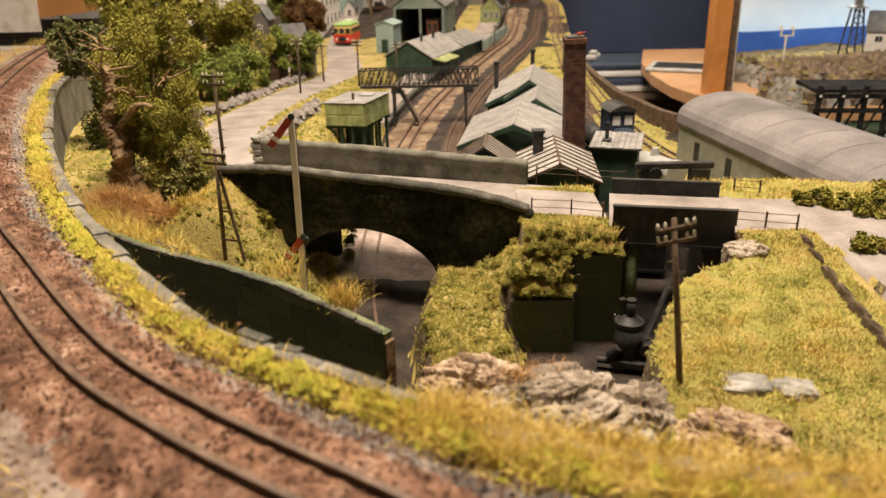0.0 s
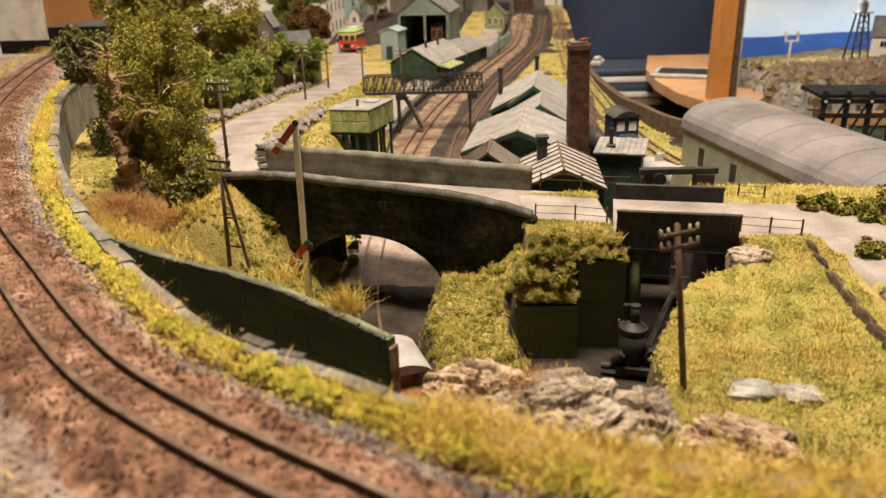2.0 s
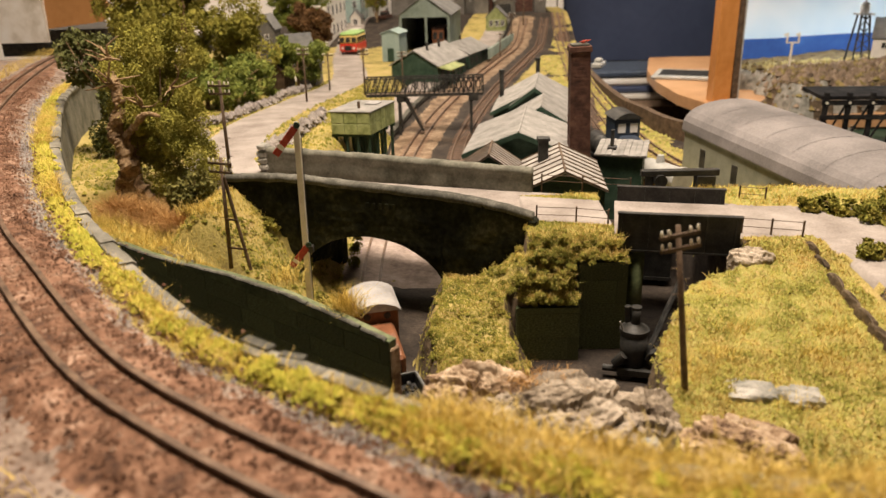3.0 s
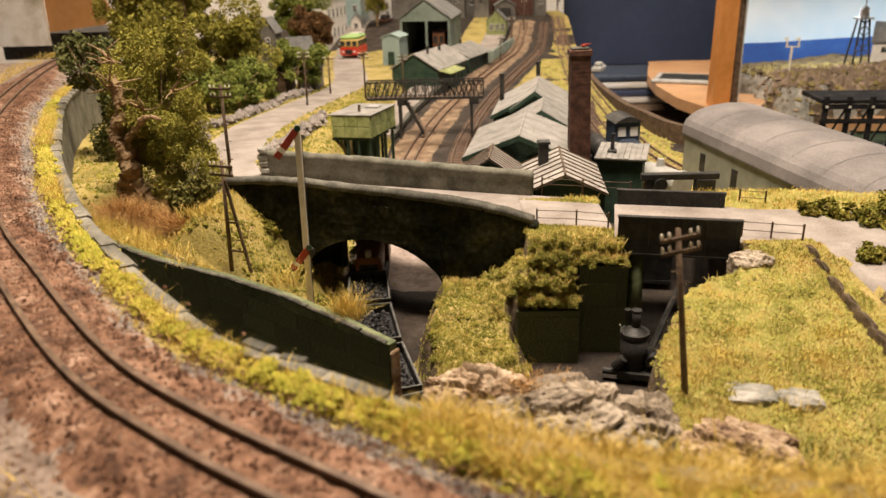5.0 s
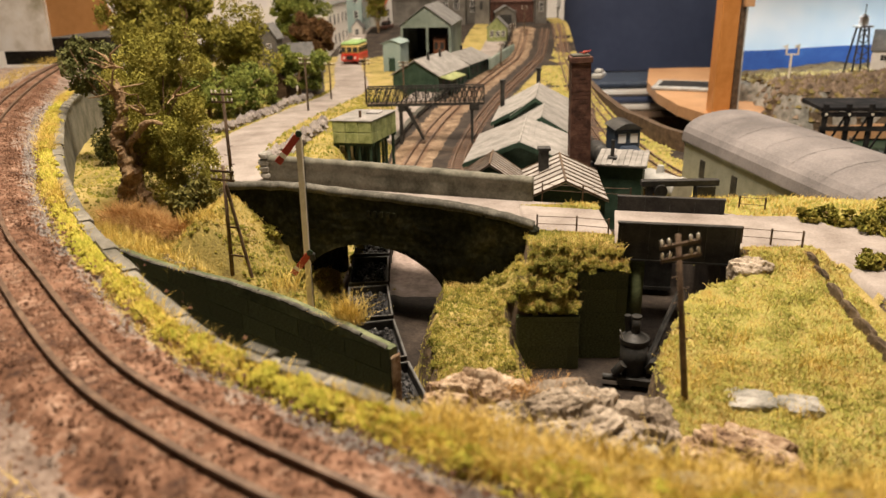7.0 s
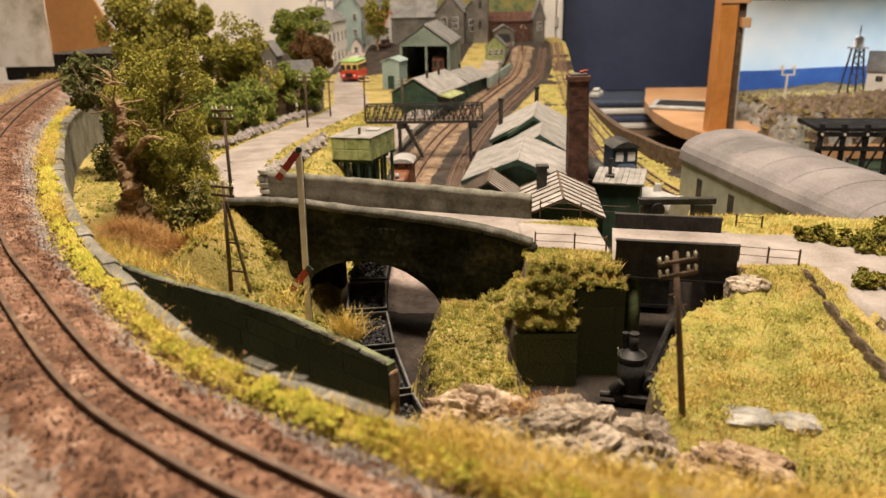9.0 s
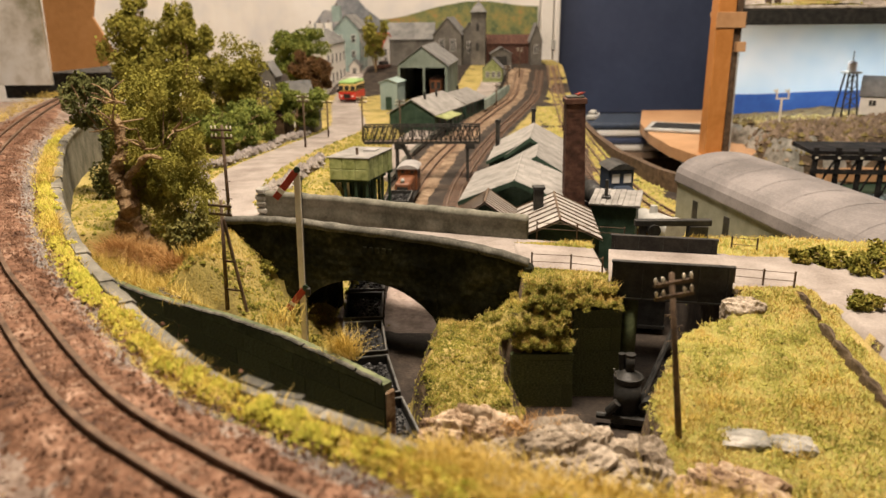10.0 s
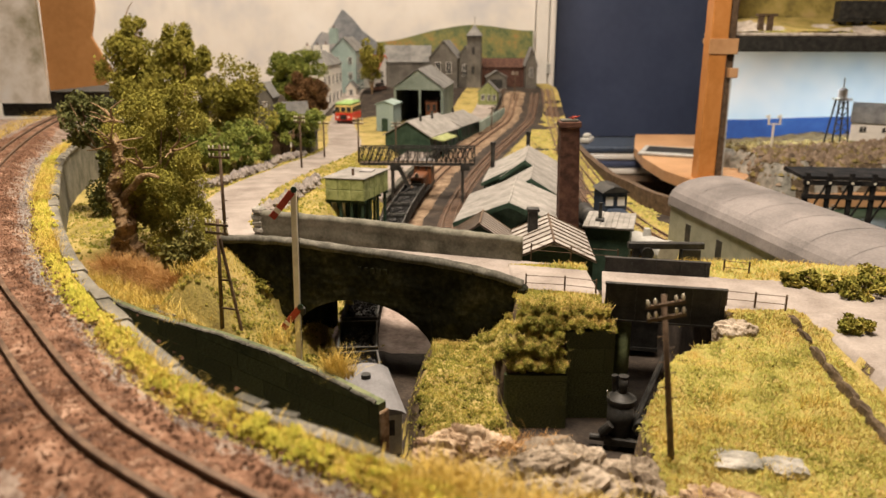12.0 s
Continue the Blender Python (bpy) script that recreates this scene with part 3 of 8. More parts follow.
def arch_bridge():
    br = thing("arch_bridge", pose(0, 0, 0), "dark soot-stained stone arch bridge with low parapets", "bridge")
    a, b = (-0.225, float(bridge_y(-0.225))), (0.067, 0.523)
    L = math.dist(a, b)
    ang = math.degrees(math.atan2(b[1] - a[1], b[0] - a[0]))
    m = pose(a[0], a[1], 0, 0, 0, ang)
    x_start = 0.036
    xa, xb = 0.102, 0.231                                # arch opening along the wall
    cx, half = (xa + xb) / 2, (xb - xa) / 2
    spring, rise = -0.004, 0.0375
    top = [(x_start, 0.0755), (0.065, 0.078), (0.092, 0.079), (0.118, 0.0787), (0.143, 0.077), (0.1925, 0.0748), (0.2395, 0.0718), (0.262, 0.0692), (0.2847, 0.0658), (L, 0.0605)]

    def top_at(x):
        return float(np.interp(x, [p[0] for p in top], [p[1] for p in top]))

    def arch_at(x):
        u = min(1.0, abs((x - cx) / half))
        return spring + rise * (1 - u * u) ** 0.65

    # wall in columns, arched out between the springings
    xs = sorted({x_start, 0.06, 0.08, L} | {float(q) for q in np.linspace(0.235, L - 0.01, 6)} | {xa + (xb - xa) * (0.5 - 0.5 * math.cos(math.pi * k / 24)) for k in range(25)})
    bm = B()
    for x0, x1 in zip(xs, xs[1:]):
        inside = xa <= (x0 + x1) / 2 <= xb
        prism(bm, [(x0, arch_at(x0) if inside else LOW - 0.004), (x1, arch_at(x1) if inside else LOW - 0.004), (x1, top_at(x1)), (x0, top_at(x0))], 0.001, 0.007)
    part("spandrel_wall", bm, M["darkstone"], br).matrix_local = m
    # rough sooty face with sunk, half-lost courses
    bm = B()
    us = np.r_[np.arange(x_start, xa, 0.0016), np.linspace(xa, xb, 84), np.arange(xb + 0.0015, L, 0.0016), L]
    rows = 44
    grid = []
    for x in us:
        z0 = arch_at(x) if xa < x < xb else LOW - 0.004
        col = []
        for k in range(rows + 1):
            z = z0 + (top_at(x) - z0) * k / rows
            q = Vector((x, z, 0.0))
            course = min(abs((z / 0.0088) % 1.0), 1 - abs((z / 0.0088) % 1.0))
            worn = 0.5 + 0.5 * noise.noise(q * 30)
            d = 0.0009 * noise.noise(q * 70) + 0.0006 * noise.noise(q * 210) - 0.0005 * max(0.0, 1 - course / 0.12) * worn
            col.append(bm.verts.new((x, -0.0006 - d, z)))
        grid.append(col)
    for p, q in zip(grid, grid[1:]):
        for k in range(rows):
            bm.faces.new((p[k], q[k], q[k + 1], p[k + 1]))
    part("wall_face", bm, M["darkstone"], br, "rough soot-black masonry face", True).matrix_local = m
    # worn rounded coping that follows the crown
    line = np.array([(x, 0.0035, top_at(x)) for x in np.linspace(x_start, L, 110)])
    bm = roughen(sweep(B(), line, [(0.0048, -0.003), (0.0052, 0.0), (0.0044, 0.002), (0.002, 0.0029), (-0.002, 0.0029), (-0.0044, 0.002), (-0.0048, 0.0), (-0.0046, -0.003)]), 0.0007, 110)
    part("coping", bm, M["coping"], br, "grey worn coping", True).matrix_local = m
    bm = roughen(box(B(), L - 0.004, L + 0.0032, -0.0016, 0.009, 0.015, 0.0595, 0.002), 0.0008, 120)
    part("end_pier", bm, M["darkstone"], br).matrix_local = m
    # barrel in rings, and its side walls
    arc = [cx - half * math.cos(math.pi * k / 20) for k in range(21)]
    for x0, x1 in zip(arc, arc[1:]):
        bm = prism(B(), [(x0, arch_at(x0)), (x1, arch_at(x1)), (x1, 0.046), (x0, 0.046)], 0.0071, 0.094)
        part("vault_rib", bm, M["darkstone"], br).matrix_local = m
    for x0, x1 in ((xa - 0.012, xa), (xb, xb + 0.012)):
        part("side_wall", box(B(), x0, x1, 0.0071, 0.094, LOW - 0.004, 0.046), M["darkstone"], br).matrix_local = m
    bm = box(B(), 0.01, L + 0.01, 0.0072, 0.1, 0.0462, 0.0497)
    part("roadway", bm, M["road"], br, "pale gravelled roadway").matrix_local = m
    # worn raised date figures, unreadable
    bm = B()
    for k in range(5):
        box(bm, 0.1665 + k * 0.0056, 0.1697 + k * 0.0056, -0.0018, 0, 0.0585, 0.0635, 0.0003)
    ob = part("date_mark", bm, M["darkstone"], br, "worn raised date figures")
    ob.matrix_local = m
    # far parapet
    fa, fb = (-0.182, 0.703), (0.080, 0.626)
    fl = 0.269
    mf = pose(fa[0], fa[1], 0, 0, 0, math.degrees(math.atan2(fb[1] - fa[1], fb[0] - fa[0])))
    xs = np.linspace(0.004, fl, 130)
    line = np.c_[xs, 0 * xs, np.interp(xs, [0, 0.0138, 0.0807, 0.1387, 0.194, 0.268], [0.0775, 0.0779, 0.0767, 0.0752, 0.0733, 0.0712])]
    bm = roughen(sweep(B(), line, [(0.004, -0.034), (0.0041, -0.020), (0.0041, -0.012), (0.0040, -0.0062), (0.0052, -0.0058), (0.0053, -0.003), (0.004, -0.0004), (0.0, 0.0002), (-0.004, -0.0004), (-0.0053, -0.003), (-0.0052, -0.006), (-0.004, -0.034)]), 0.0008, 90, 3)
    part("far_parapet", bm, M["parapet"], br, "grey-green rendered parapet", True).matrix_local = mf
    for k in range(5):
        bm = roughen(box(B(), -0.006, 0.0055, -0.006, 0.006, 0.048 + 0.0066 * k, 0.0543 + 0.0066 * k, 0.0018), 0.0012, 150, k)
        part("pier_stone", bm, M["greystone"], br, "rough grey pier stone").matrix_local = mf
    return br


def abutments():
    for x0, x1, y, zt in ((0.051, 0.0970, 0.470, 0.011), (0.0977, 0.1335, 0.486, 0.039)):
        w = thing("abutment", pose(0, 0, 0), "dark green stone abutment wall under mossy grass", "wall", "abutment walls")
        part("wall_core", box(B(), x0, x1, y, y + (0.012 if x0 < 0.1 else 0.005), LOW - 0.003, zt - 0.002, 0.0008), M["greenstone"], w)
        stones_on_face(w, (x0, y), (x1, y), block_courses(None, (x0, y), (x1, y), zt - 0.001, zt - 0.001, LOW, 0, 0.019, 0.040, int(x0 * 1000)), M["greenstone"], 0.00025)
    w = thing("abutment", pose(0, 0, 0), "dark stone abutment carrying the girders' end", "wall", "abutment walls")
    part("wall_core", box(B(), 0.213, 0.262, 0.482, 0.60, LOW - 0.003, 0.046, 0.001), M["darkstone"], w)


def girder_bridge():
    g = thing("girder_bridge", pose(0, 0, 0), "black plate-girder road span with a pale roadway", "bridge")
    ang = math.degrees(math.atan2(-0.016, 0.083))
    m = pose(0.1265, 0.4985, 0, 0, 0, ang)
    for name, y, z0, z1 in (("near_girder", 0.0, 0.0435, 0.0705), ("far_girder", 0.083, 0.046, 0.066)):
        bm = box(B(), 0, 0.085, y, y + 0.0022, z0, z1, 0.0003)
        ob = part("girder", bm, M["black"], g, "black riveted plate girder")
        ob.matrix_local = m
        bm = box(B(), -0.0005, 0.0855, y - 0.0012, y + 0.0034, z1, z1 + 0.0012)
        f = part("flange", bm, M["black"], ob)
        bm = box(B(), -0.0005, 0.0855, y - 0.0012, y + 0.0034, z0 - 0.0012, z0)
        f = part("flange", bm, M["black"], ob)
        for k in range(5):
            x = 0.003 + k * 0.0197
            part("stiffener", box(B(), x - 0.0005, x + 0.0005, y - 0.001, y, z0, z1), M["black"], ob)
    ob = part("deck", box(B(), -0.002, 0.087, 0.0026, 0.0825, 0.0505, 0.0545), M["road"], g, "pale gravel deck")
    ob.matrix_local = m
    bm = cyl(B(), (0.1435, 0.507, LOW), (0.1435, 0.507, 0.0445), 0.0062, n=16)
    part("column", bm, M["greenstone"], g, "round grey-green iron column", True)


def telegraph_pole(x, y, z, h, lean, arms=2, turn=0, strut=False, label="dark brown wooden telegraph pole with white insulators"):
    t = thing("telegraph_pole", pose(x, y, z, 0, lean, turn), label, "telegraph pole", "telegraph poles")
    part("pole", cyl(B(), (0, 0, -0.006), (0, 0, h), 0.0017, 0.0012, 10), M["wood"], t, smooth=True)
    for k in range(arms):
        zz = h - 0.004 - 0.0065 * k
        arm = part("crossarm", box(B(), -0.0095, 0.0095, -0.0026, -0.0014, zz - 0.0009, zz + 0.0009, 0.0002), M["wood"], t)
        for dx in (-0.0085, -0.0050, 0.0050, 0.0085):
            bm = cyl(B(), (dx, -0.002, zz + 0.0009), (dx, -0.002, zz + 0.0022), 0.0005, 0.0005, 8)
            cyl(bm, (dx, -0.002, zz + 0.0020), (dx, -0.002, zz + 0.0036), 0.0009, 0.0005, 8)
            part("insulator", bm, M["white"], arm, "white porcelain insulator")
    for k in range(6):
        zz = h * (0.35 + 0.08 * k)
        part("step", cyl(B(), (0, 0, zz), (0.0042 * (-1) ** k, -0.0005, zz + 0.0004), 0.0003, n=5), M["wood"], t)
    if strut:
        part("strut", cyl(B(), (0.0012, 0, h * 0.82), (0.0165, 0, -0.006), 0.0013, n=8), M["wood"], t)
        for zz in (0.14, 0.42):
            w = 0.0165 * (1 - zz)
            part("brace", box(B(), 0, w, -0.0016, -0.0006, h * zz - 0.0007, h * zz + 0.0007), M["wood"], t)
    return t


def semaphore():
    s = thing("semaphore_signal", pose(-0.1076, 0.512, -0.010, 0, 1.1, 0), "white wooden semaphore signal with two red arms, lowered", "signal")
    part("post", box(B(), -0.0021, 0.0021, -0.0021, 0.0021, -0.02, 0.148, 0.0003), M["white"], s)
    part("cap", cyl(B(), (0, 0, 0.148), (0, 0, 0.1505), 0.0026, 0.0012, 8), M["greystone"], s)
    for z, x, sc in ((0.146, -0.001, 1.0), (0.0545, 0.001, 0.8)):
        arm = part("signal_arm", box(B(), -0.001, 0.0245 * sc, -0.0009, 0, -0.0026, 0.0026, 0.0002), M["red"], s, "red semaphore arm with a white band")
        arm.matrix_local = pose(x, -0.0028, z, 0, 0, 0) @ Matrix.Rotation(radians(128), 4, "Y")
        part("band", box(B(), 0.0155 * sc, 0.0188 * sc, -0.00115, -0.0009, -0.00262, 0.00262), M["white"], arm, "white band")
        part("spectacle", cyl(B(), (-0.003, -0.001, 0), (-0.003, 0.0, 0), 0.0024, n=14), M["darkgreen"], arm, "green-glazed spectacle")
    part("lamp", box(B(), 0.0024, 0.0064, -0.004, 0.0, 0.0505, 0.0565, 0.0006), M["black"], s, "black signal lamp")
    part("wire", cyl(B(), (0.0030, 0, 0.0), (0.0030, 0, 0.143), 0.0003, n=5), M["black"], s)
    part("ladder_stile", cyl(B(), (0.0, 0.004, -0.01), (0.0, 0.003, 0.14), 0.0004, n=5), M["black"], s)
    return s


def water_tank():
    w = thing("water_tank", pose(-0.098, 0.888, 0, 0, 0, 0), "olive-green panelled water tank on a trestle", "water tank")
    # panels: near face from the corner to the left, side face to the back right
    ux, uy = Vector((-0.0495, 0.0095, 0)), Vector((0.0235, 0.0725, 0))
    lx, ly = ux.length, uy.length
    # frame of the tank: x along the near face, y to the back
    ex = -ux.normalized()
    body = part("tank_body", prism(B(), [(0, 0.046), (-lx, 0.046), (-lx, 0.0735), (0, 0.0735)], 0, ly), M["tankgreen"], w)
    sk = Matrix(((ex.x, uy.x / ly, 0, 0), (ex.y, uy.y / ly, 0, 0), (0, 0, 1, 0), (0, 0, 0, 1)))
    body.data.transform(sk)
    face = box(B(), 0.0006, lx / 3 - 0.0006, -0.0008, 0, 0.0006, 0.0131, 0.0003)
    for i in range(3):
        for j in range(2):
            bm = box(B(), -lx + lx / 3 * i + 0.0006, -lx + lx / 3 * (i + 1) - 0.0006, -0.0009, -0.0001, 0.0466 + 0.0135 * j, 0.0590 + 0.0135 * j, 0.0003)
            bmesh.ops.transform(bm, matrix=sk, verts=bm.verts)
            part("panel", bm, M["tankgreen"], body)
    for i in range(5):
        for j in range(2):
            bm = box(B(), 0.0001, 0.0009, ly / 5 * i + 0.0006, ly / 5 * (i + 1) - 0.0006, 0.0466 + 0.0135 * j, 0.0590 + 0.0135 * j, 0.0003)
            bmesh.ops.transform(bm, matrix=sk, verts=bm.verts)
            part("panel", bm, M["tankgreen"], body)
    bm = box(B(), -lx - 0.0035, 0.0015, -0.0015, ly + 0.002, 0.0735, 0.0748, 0.0003)
    bmesh.ops.transform(bm, matrix=sk, verts=bm.verts)
    lid = part("lid", bm, M["roofgrey"], w, "flat grey lid with a hatch")
    bm = box(B(), -0.026, -0.010, 0.045, 0.062, 0.0748, 0.0765, 0.0004)
    bmesh.ops.transform(bm, matrix=sk, verts=bm.verts)
    part("hatch", bm, M["cabroof"], lid)
    bm = cyl(B(), (-0.0235, 0.022, 0.0748), (-0.0235, 0.022, 0.083), 0.0017, n=10)
    bmesh.ops.transform(bm, matrix=sk, verts=bm.verts)
    part("vent_pipe", bm, M["wood"], lid, "short brown vent pipe")
    for i in range(4):
        for j in range(4):
            bm = box(B(), -lx + 0.002 + (lx - 0.007) / 3 * i, -lx + 0.005 + (lx - 0.007) / 3 * i, 0.002 + (ly - 0.006) / 3 * j, 0.005 + (ly - 0.006) / 3 * j, LOW - 0.002, 0.0425)
            bmesh.ops.transform(bm, matrix=sk, verts=bm.verts)
            part("trestle_leg", bm, M["darkgreen"], w)
    for j in range(4):
        bm = box(B(), -lx - 0.001, 0.001, 0.0018 + (ly - 0.006) / 3 * j, 0.0052 + (ly - 0.006) / 3 * j, 0.0425, 0.046)
        bmesh.ops.transform(bm, matrix=sk, verts=bm.verts)
        part("beam", bm, M["darkgreen"], w)
    return w


def gable_roof(bm, w, l, ze, zr, over=0.003, thick=0.0016):
    """A two-sloped roof, ridge along y, on a plan of w by l centred in x from y 0."""
    h = w / 2 + over
    dz = (zr - ze) / (w / 2) * over
    prism(bm, [(-h, ze - dz), (0, zr), (h, ze - dz), (h, ze - dz + thick), (0, zr + thick), (-h, ze - dz + thick)], -over, l + over)
    return bm


def gable_body(bm, w, l, z0, ze, zr):
    prism(bm, [(-w / 2, z0), (w / 2, z0), (w / 2, ze), (0, zr), (-w / 2, ze)], 0, l)
    return bm


def slates(parent, w, l, ze, zr, material, n_course=9, n_along=14, over=0.003, name="slate"):
    """Rows of slates on both slopes of a ridge-along-y roof."""
    rng = random.Random(int(l * 1e4))
    h = w / 2 + over
    slope = (zr - ze) / (w / 2)
    for side in (-1, 1):
        bm = B()
        for c in range(n_course):
            u0, u1 = h * c / n_course, h * (c + 1) / n_course
            off = rng.random()
            for k in range(-1, n_along + 1):
                y0 = -over + (l + 2 * over) * (k + off) / n_along
                y1 = y0 + (l + 2 * over) / n_along - 0.0003
                y0, y1 = max(y0, -over), min(y1, l + over)
                if y1 - y0 < 0.001:
                    continue
                e = rng.uniform(0.0003, 0.0008)
                z0, z1 = zr - slope * u0 + 0.0016, zr - slope * u1 + 0.0016
                vs = [bm.verts.new(q) for q in ((side * u0, y0, z0 + 0.0001), (side * u1, y0, z1 + e), (side * u1, y1, z1 + e), (side * u0, y1, z0 + 0.0001),
                                                (side * u1, y0, z1 - 0.0002), (side * u1, y1, z1 - 0.0002))]
                bm.faces.new(vs[:4] if side > 0 else vs[3::-1])
                bm.faces.new((vs[1], vs[4], vs[5], vs[2]) if side > 0 else (vs[2], vs[5], vs[4], vs[1]))
        part(name, bm, material, parent)["kind"] = "stuff"


def shed_block(m, w, l, z0, ze, zr, wall, trim, roof, label, cat="shed", name="engine_shed"):
    s = thing(name, m, label, cat)
    part("wall", gable_body(B(), w, l, z0, ze, zr - 0.001), wall, s)
    r = part("roof", gable_roof(B(), w, l, ze, zr), roof, s, "pale grey slated roof")
    slates(r, w, l, ze, zr, roof)
    slope = (zr - ze) / (w / 2)
    h = w / 2 + 0.0034
    for sd in (-1, 1):
        bm = prism(B(), [(0, zr - 0.0038), (sd * h, zr - slope * h - 0.0038), (sd * h, zr - slope * h + 0.0012), (0, zr + 0.0012)], -0.0046, -0.0032)
        part("bargeboard", bm, trim, s, "green bargeboard")
    for sd in (-1, 1):
        bm = cyl(B(), (sd * h, -0.003, zr - slope * h - 0.0008), (sd * h, l + 0.003, zr - slope * h - 0.0008), 0.0011, n=8)
        part("gutter", bm, trim, s)
    part("ridge", cyl(B(), (0, -0.0032, zr + 0.0016), (0, l + 0.0032, zr + 0.0016), 0.0012, n=8), roof, s)
    return s


def batten_house(m, w, l, z0, ze, zr, label):
    s = thing("workshop", m, label, "workshop", "batten-roofed workshops")
    part("wall", gable_body(B(), w, l, z0, ze, zr - 0.001), M["darkgreen"], s)
    r = part("roof", gable_roof(B(), w, l, ze, zr), M["battenroof"], s, "off-white sheeted roof with dark battens")
    slope = (zr - ze) / (w / 2)
    h = w / 2 + 0.003
    n = 8
    for sd in (-1, 1):
        for k in range(n):
            y = -0.003 + (l + 0.006) * k / (n - 1)
            bm = prism(B(), [(0, zr + 0.0016), (sd * h, zr - slope * h + 0.0016), (sd * h, zr - slope * h + 0.0028), (0, zr + 0.0028)], y - 0.0005, y + 0.0005)
            part("batten", bm, M["wood"], r)
    part("ridge", box(B(), -0.0009, 0.0009, -0.0034, l + 0.0034, zr + 0.0014, zr + 0.0034), M["wood"], s)
    return s


def chimney_stack():
    c = thing("chimney", pose(0.1415, 0.779, 0, 0, -1.6, 0), "tall tapered red-brown brick chimney with birds on top", "chimney")
    bm = B()
    bmesh.ops.create_cone(bm, cap_ends=True, segments=4, radius1=0.0165, radius2=0.0138, depth=0.19, matrix=pose(0, 0, LOW + 0.095, 0, 0, 45))
    part("shaft", bm, M["brick"], c)
    n = 0
    rows = 46
    rng = random.Random(4)
    bm = B()
    for r in range(8, rows):
        z0 = LOW + 0.19 * r / rows
        hw = (0.0165 + (0.0138 - 0.0165) * (r + 0.5) / rows) * 0.7071
        for f in range(2):
            for k in range(5):
                x0 = -hw + 2 * hw * (k + (0.5 if r % 2 else 0)) / 5
                x1 = min(hw, x0 + 2 * hw / 5 - 0.0004)
                if x1 - x0 < 0.0008:
                    continue
                e = rng.uniform(0.0001, 0.0004)
                box(bm, x0, x1, -hw - e, -hw + 0.0004, z0 + 0.0003, z0 + 0.19 / rows - 0.0003, 0, pose(0, 0, 0, 0, 0, -90 * f))
    part("brickwork", bm, M["brick"], c)["kind"] = "stuff"
    part("cap", box(B(), -0.0115, 0.0115, -0.0115, 0.0115, LOW + 0.186, LOW + 0.192, 0.0006), M["brick"], c)
    part("flue_rim", box(B(), -0.009, 0.009, -0.009, 0.009, LOW + 0.192, LOW + 0.194, 0.0004), M["coping"], c, "pale mortar flaunching")
    for dx, dy, r in ((0.003, -0.004, 30), (0.007, 0.003, 200)):
        bm = B()
        bmesh.ops.create_icosphere(bm, subdivisions=1, radius=0.0016, matrix=Matrix.Diagonal((1.8, 1, 1, 1)))
        cyl(bm, (0.001, 0, 0), (0.0042, 0, 0.0018), 0.0007, 0.0003, 6)
        cyl(bm, (-0.002, 0, 0), (-0.0055, 0, 0.001), 0.0007, 0.0002, 6)
        ob = part("bird", bm, M["red"], c, "small dark red roosting bird")
        ob.matrix_local = pose(dx, dy, LOW + 0.1958, 0, 0, r)
    return c


def long_shed():
    s = thing("goods_shed", pose(0.312, 0.975, 0, 0, 0, -80.5), "long grey-green shed with a curved dull grey roof", "shed")
    L, W, ze, zr = 0.46, 0.125, 0.026, 0.062
    part("wall", box(B(), 0, L, 0, W, LOW - 0.002, ze), M["shedwall"], s)
    prof = [(W / 2 - (W / 2 + 0.003) * math.cos(math.pi * k / 16), ze + (zr - ze) * math.sin(math.pi * k / 16) ** 0.75) for k in range(17)]
    bm = B()
    pts = prof + [(y, z - 0.0015) for y, z in reversed(prof)]
    rows = [[bm.verts.new((x, y, z)) for y, z in pts] for x in (-0.004, L + 0.004)]
    n = len(pts)
    for i in range(n):
        bm.faces.new((rows[0][i], rows[1][i], rows[1][(i + 1) % n], rows[0][(i + 1) % n]))
    for i in range(16):
        for r in rows:
            bm.faces.new((r[i], r[i + 1], r[n - 2 - i], r[n - 1 - i]))
    bmesh.ops.recalc_face_normals(bm, faces=bm.faces)
    roof = part("roof", bm, M["roofdull"], s, "curved dull grey felted roof")
    for k in range(1, 8):
        x = L * k / 8
        bm = B()
        pr = [(y, z + 0.0004) for y, z in prof]
        a = [[bm.verts.new((x + d, y, z)) for y, z in pr] for d in (-0.0006, 0.0006)]
        for i in range(16):
            bm.faces.new((a[0][i], a[1][i], a[1][i + 1], a[0][i + 1]))
        part("felt_seam", bm, M["roofdull"], roof)
    for x in (-0.002, L + 0.0005):
        bm = B()
        a = [bm.verts.new((x, y, z - 0.001)) for y, z in prof]
        b = [bm.verts.new((x + 0.0015, y, z - 0.001)) for y, z in prof]
        bm.faces.new(a), bm.faces.new(b[::-1])
        part("gable", bm, M["shedwall"], s)
    for x in (0.055, 0.135, 0.215, 0.295):
        w = part("window", box(B(), x - 0.006, x + 0.006, -0.0012, 0.001, -0.014, 0.010), M["black"], s, "narrow dark window")
        part("sill", box(B(), x - 0.007, x + 0.007, -0.0022, -0.0012, -0.0158, -0.0142), M["shedwall"], w)
    part("eave_board", box(B(), -0.003, L + 0.003, -0.0022, -0.0012, ze - 0.004, ze), M["shedwall"], s)
    return s


# ---- train ----
M["rim"] = mat("rim", [(0.05, 0.05, 0.048), (0.10, 0.10, 0.095), (0.16, 0.155, 0.15)], 90, 700, rough=0.5)


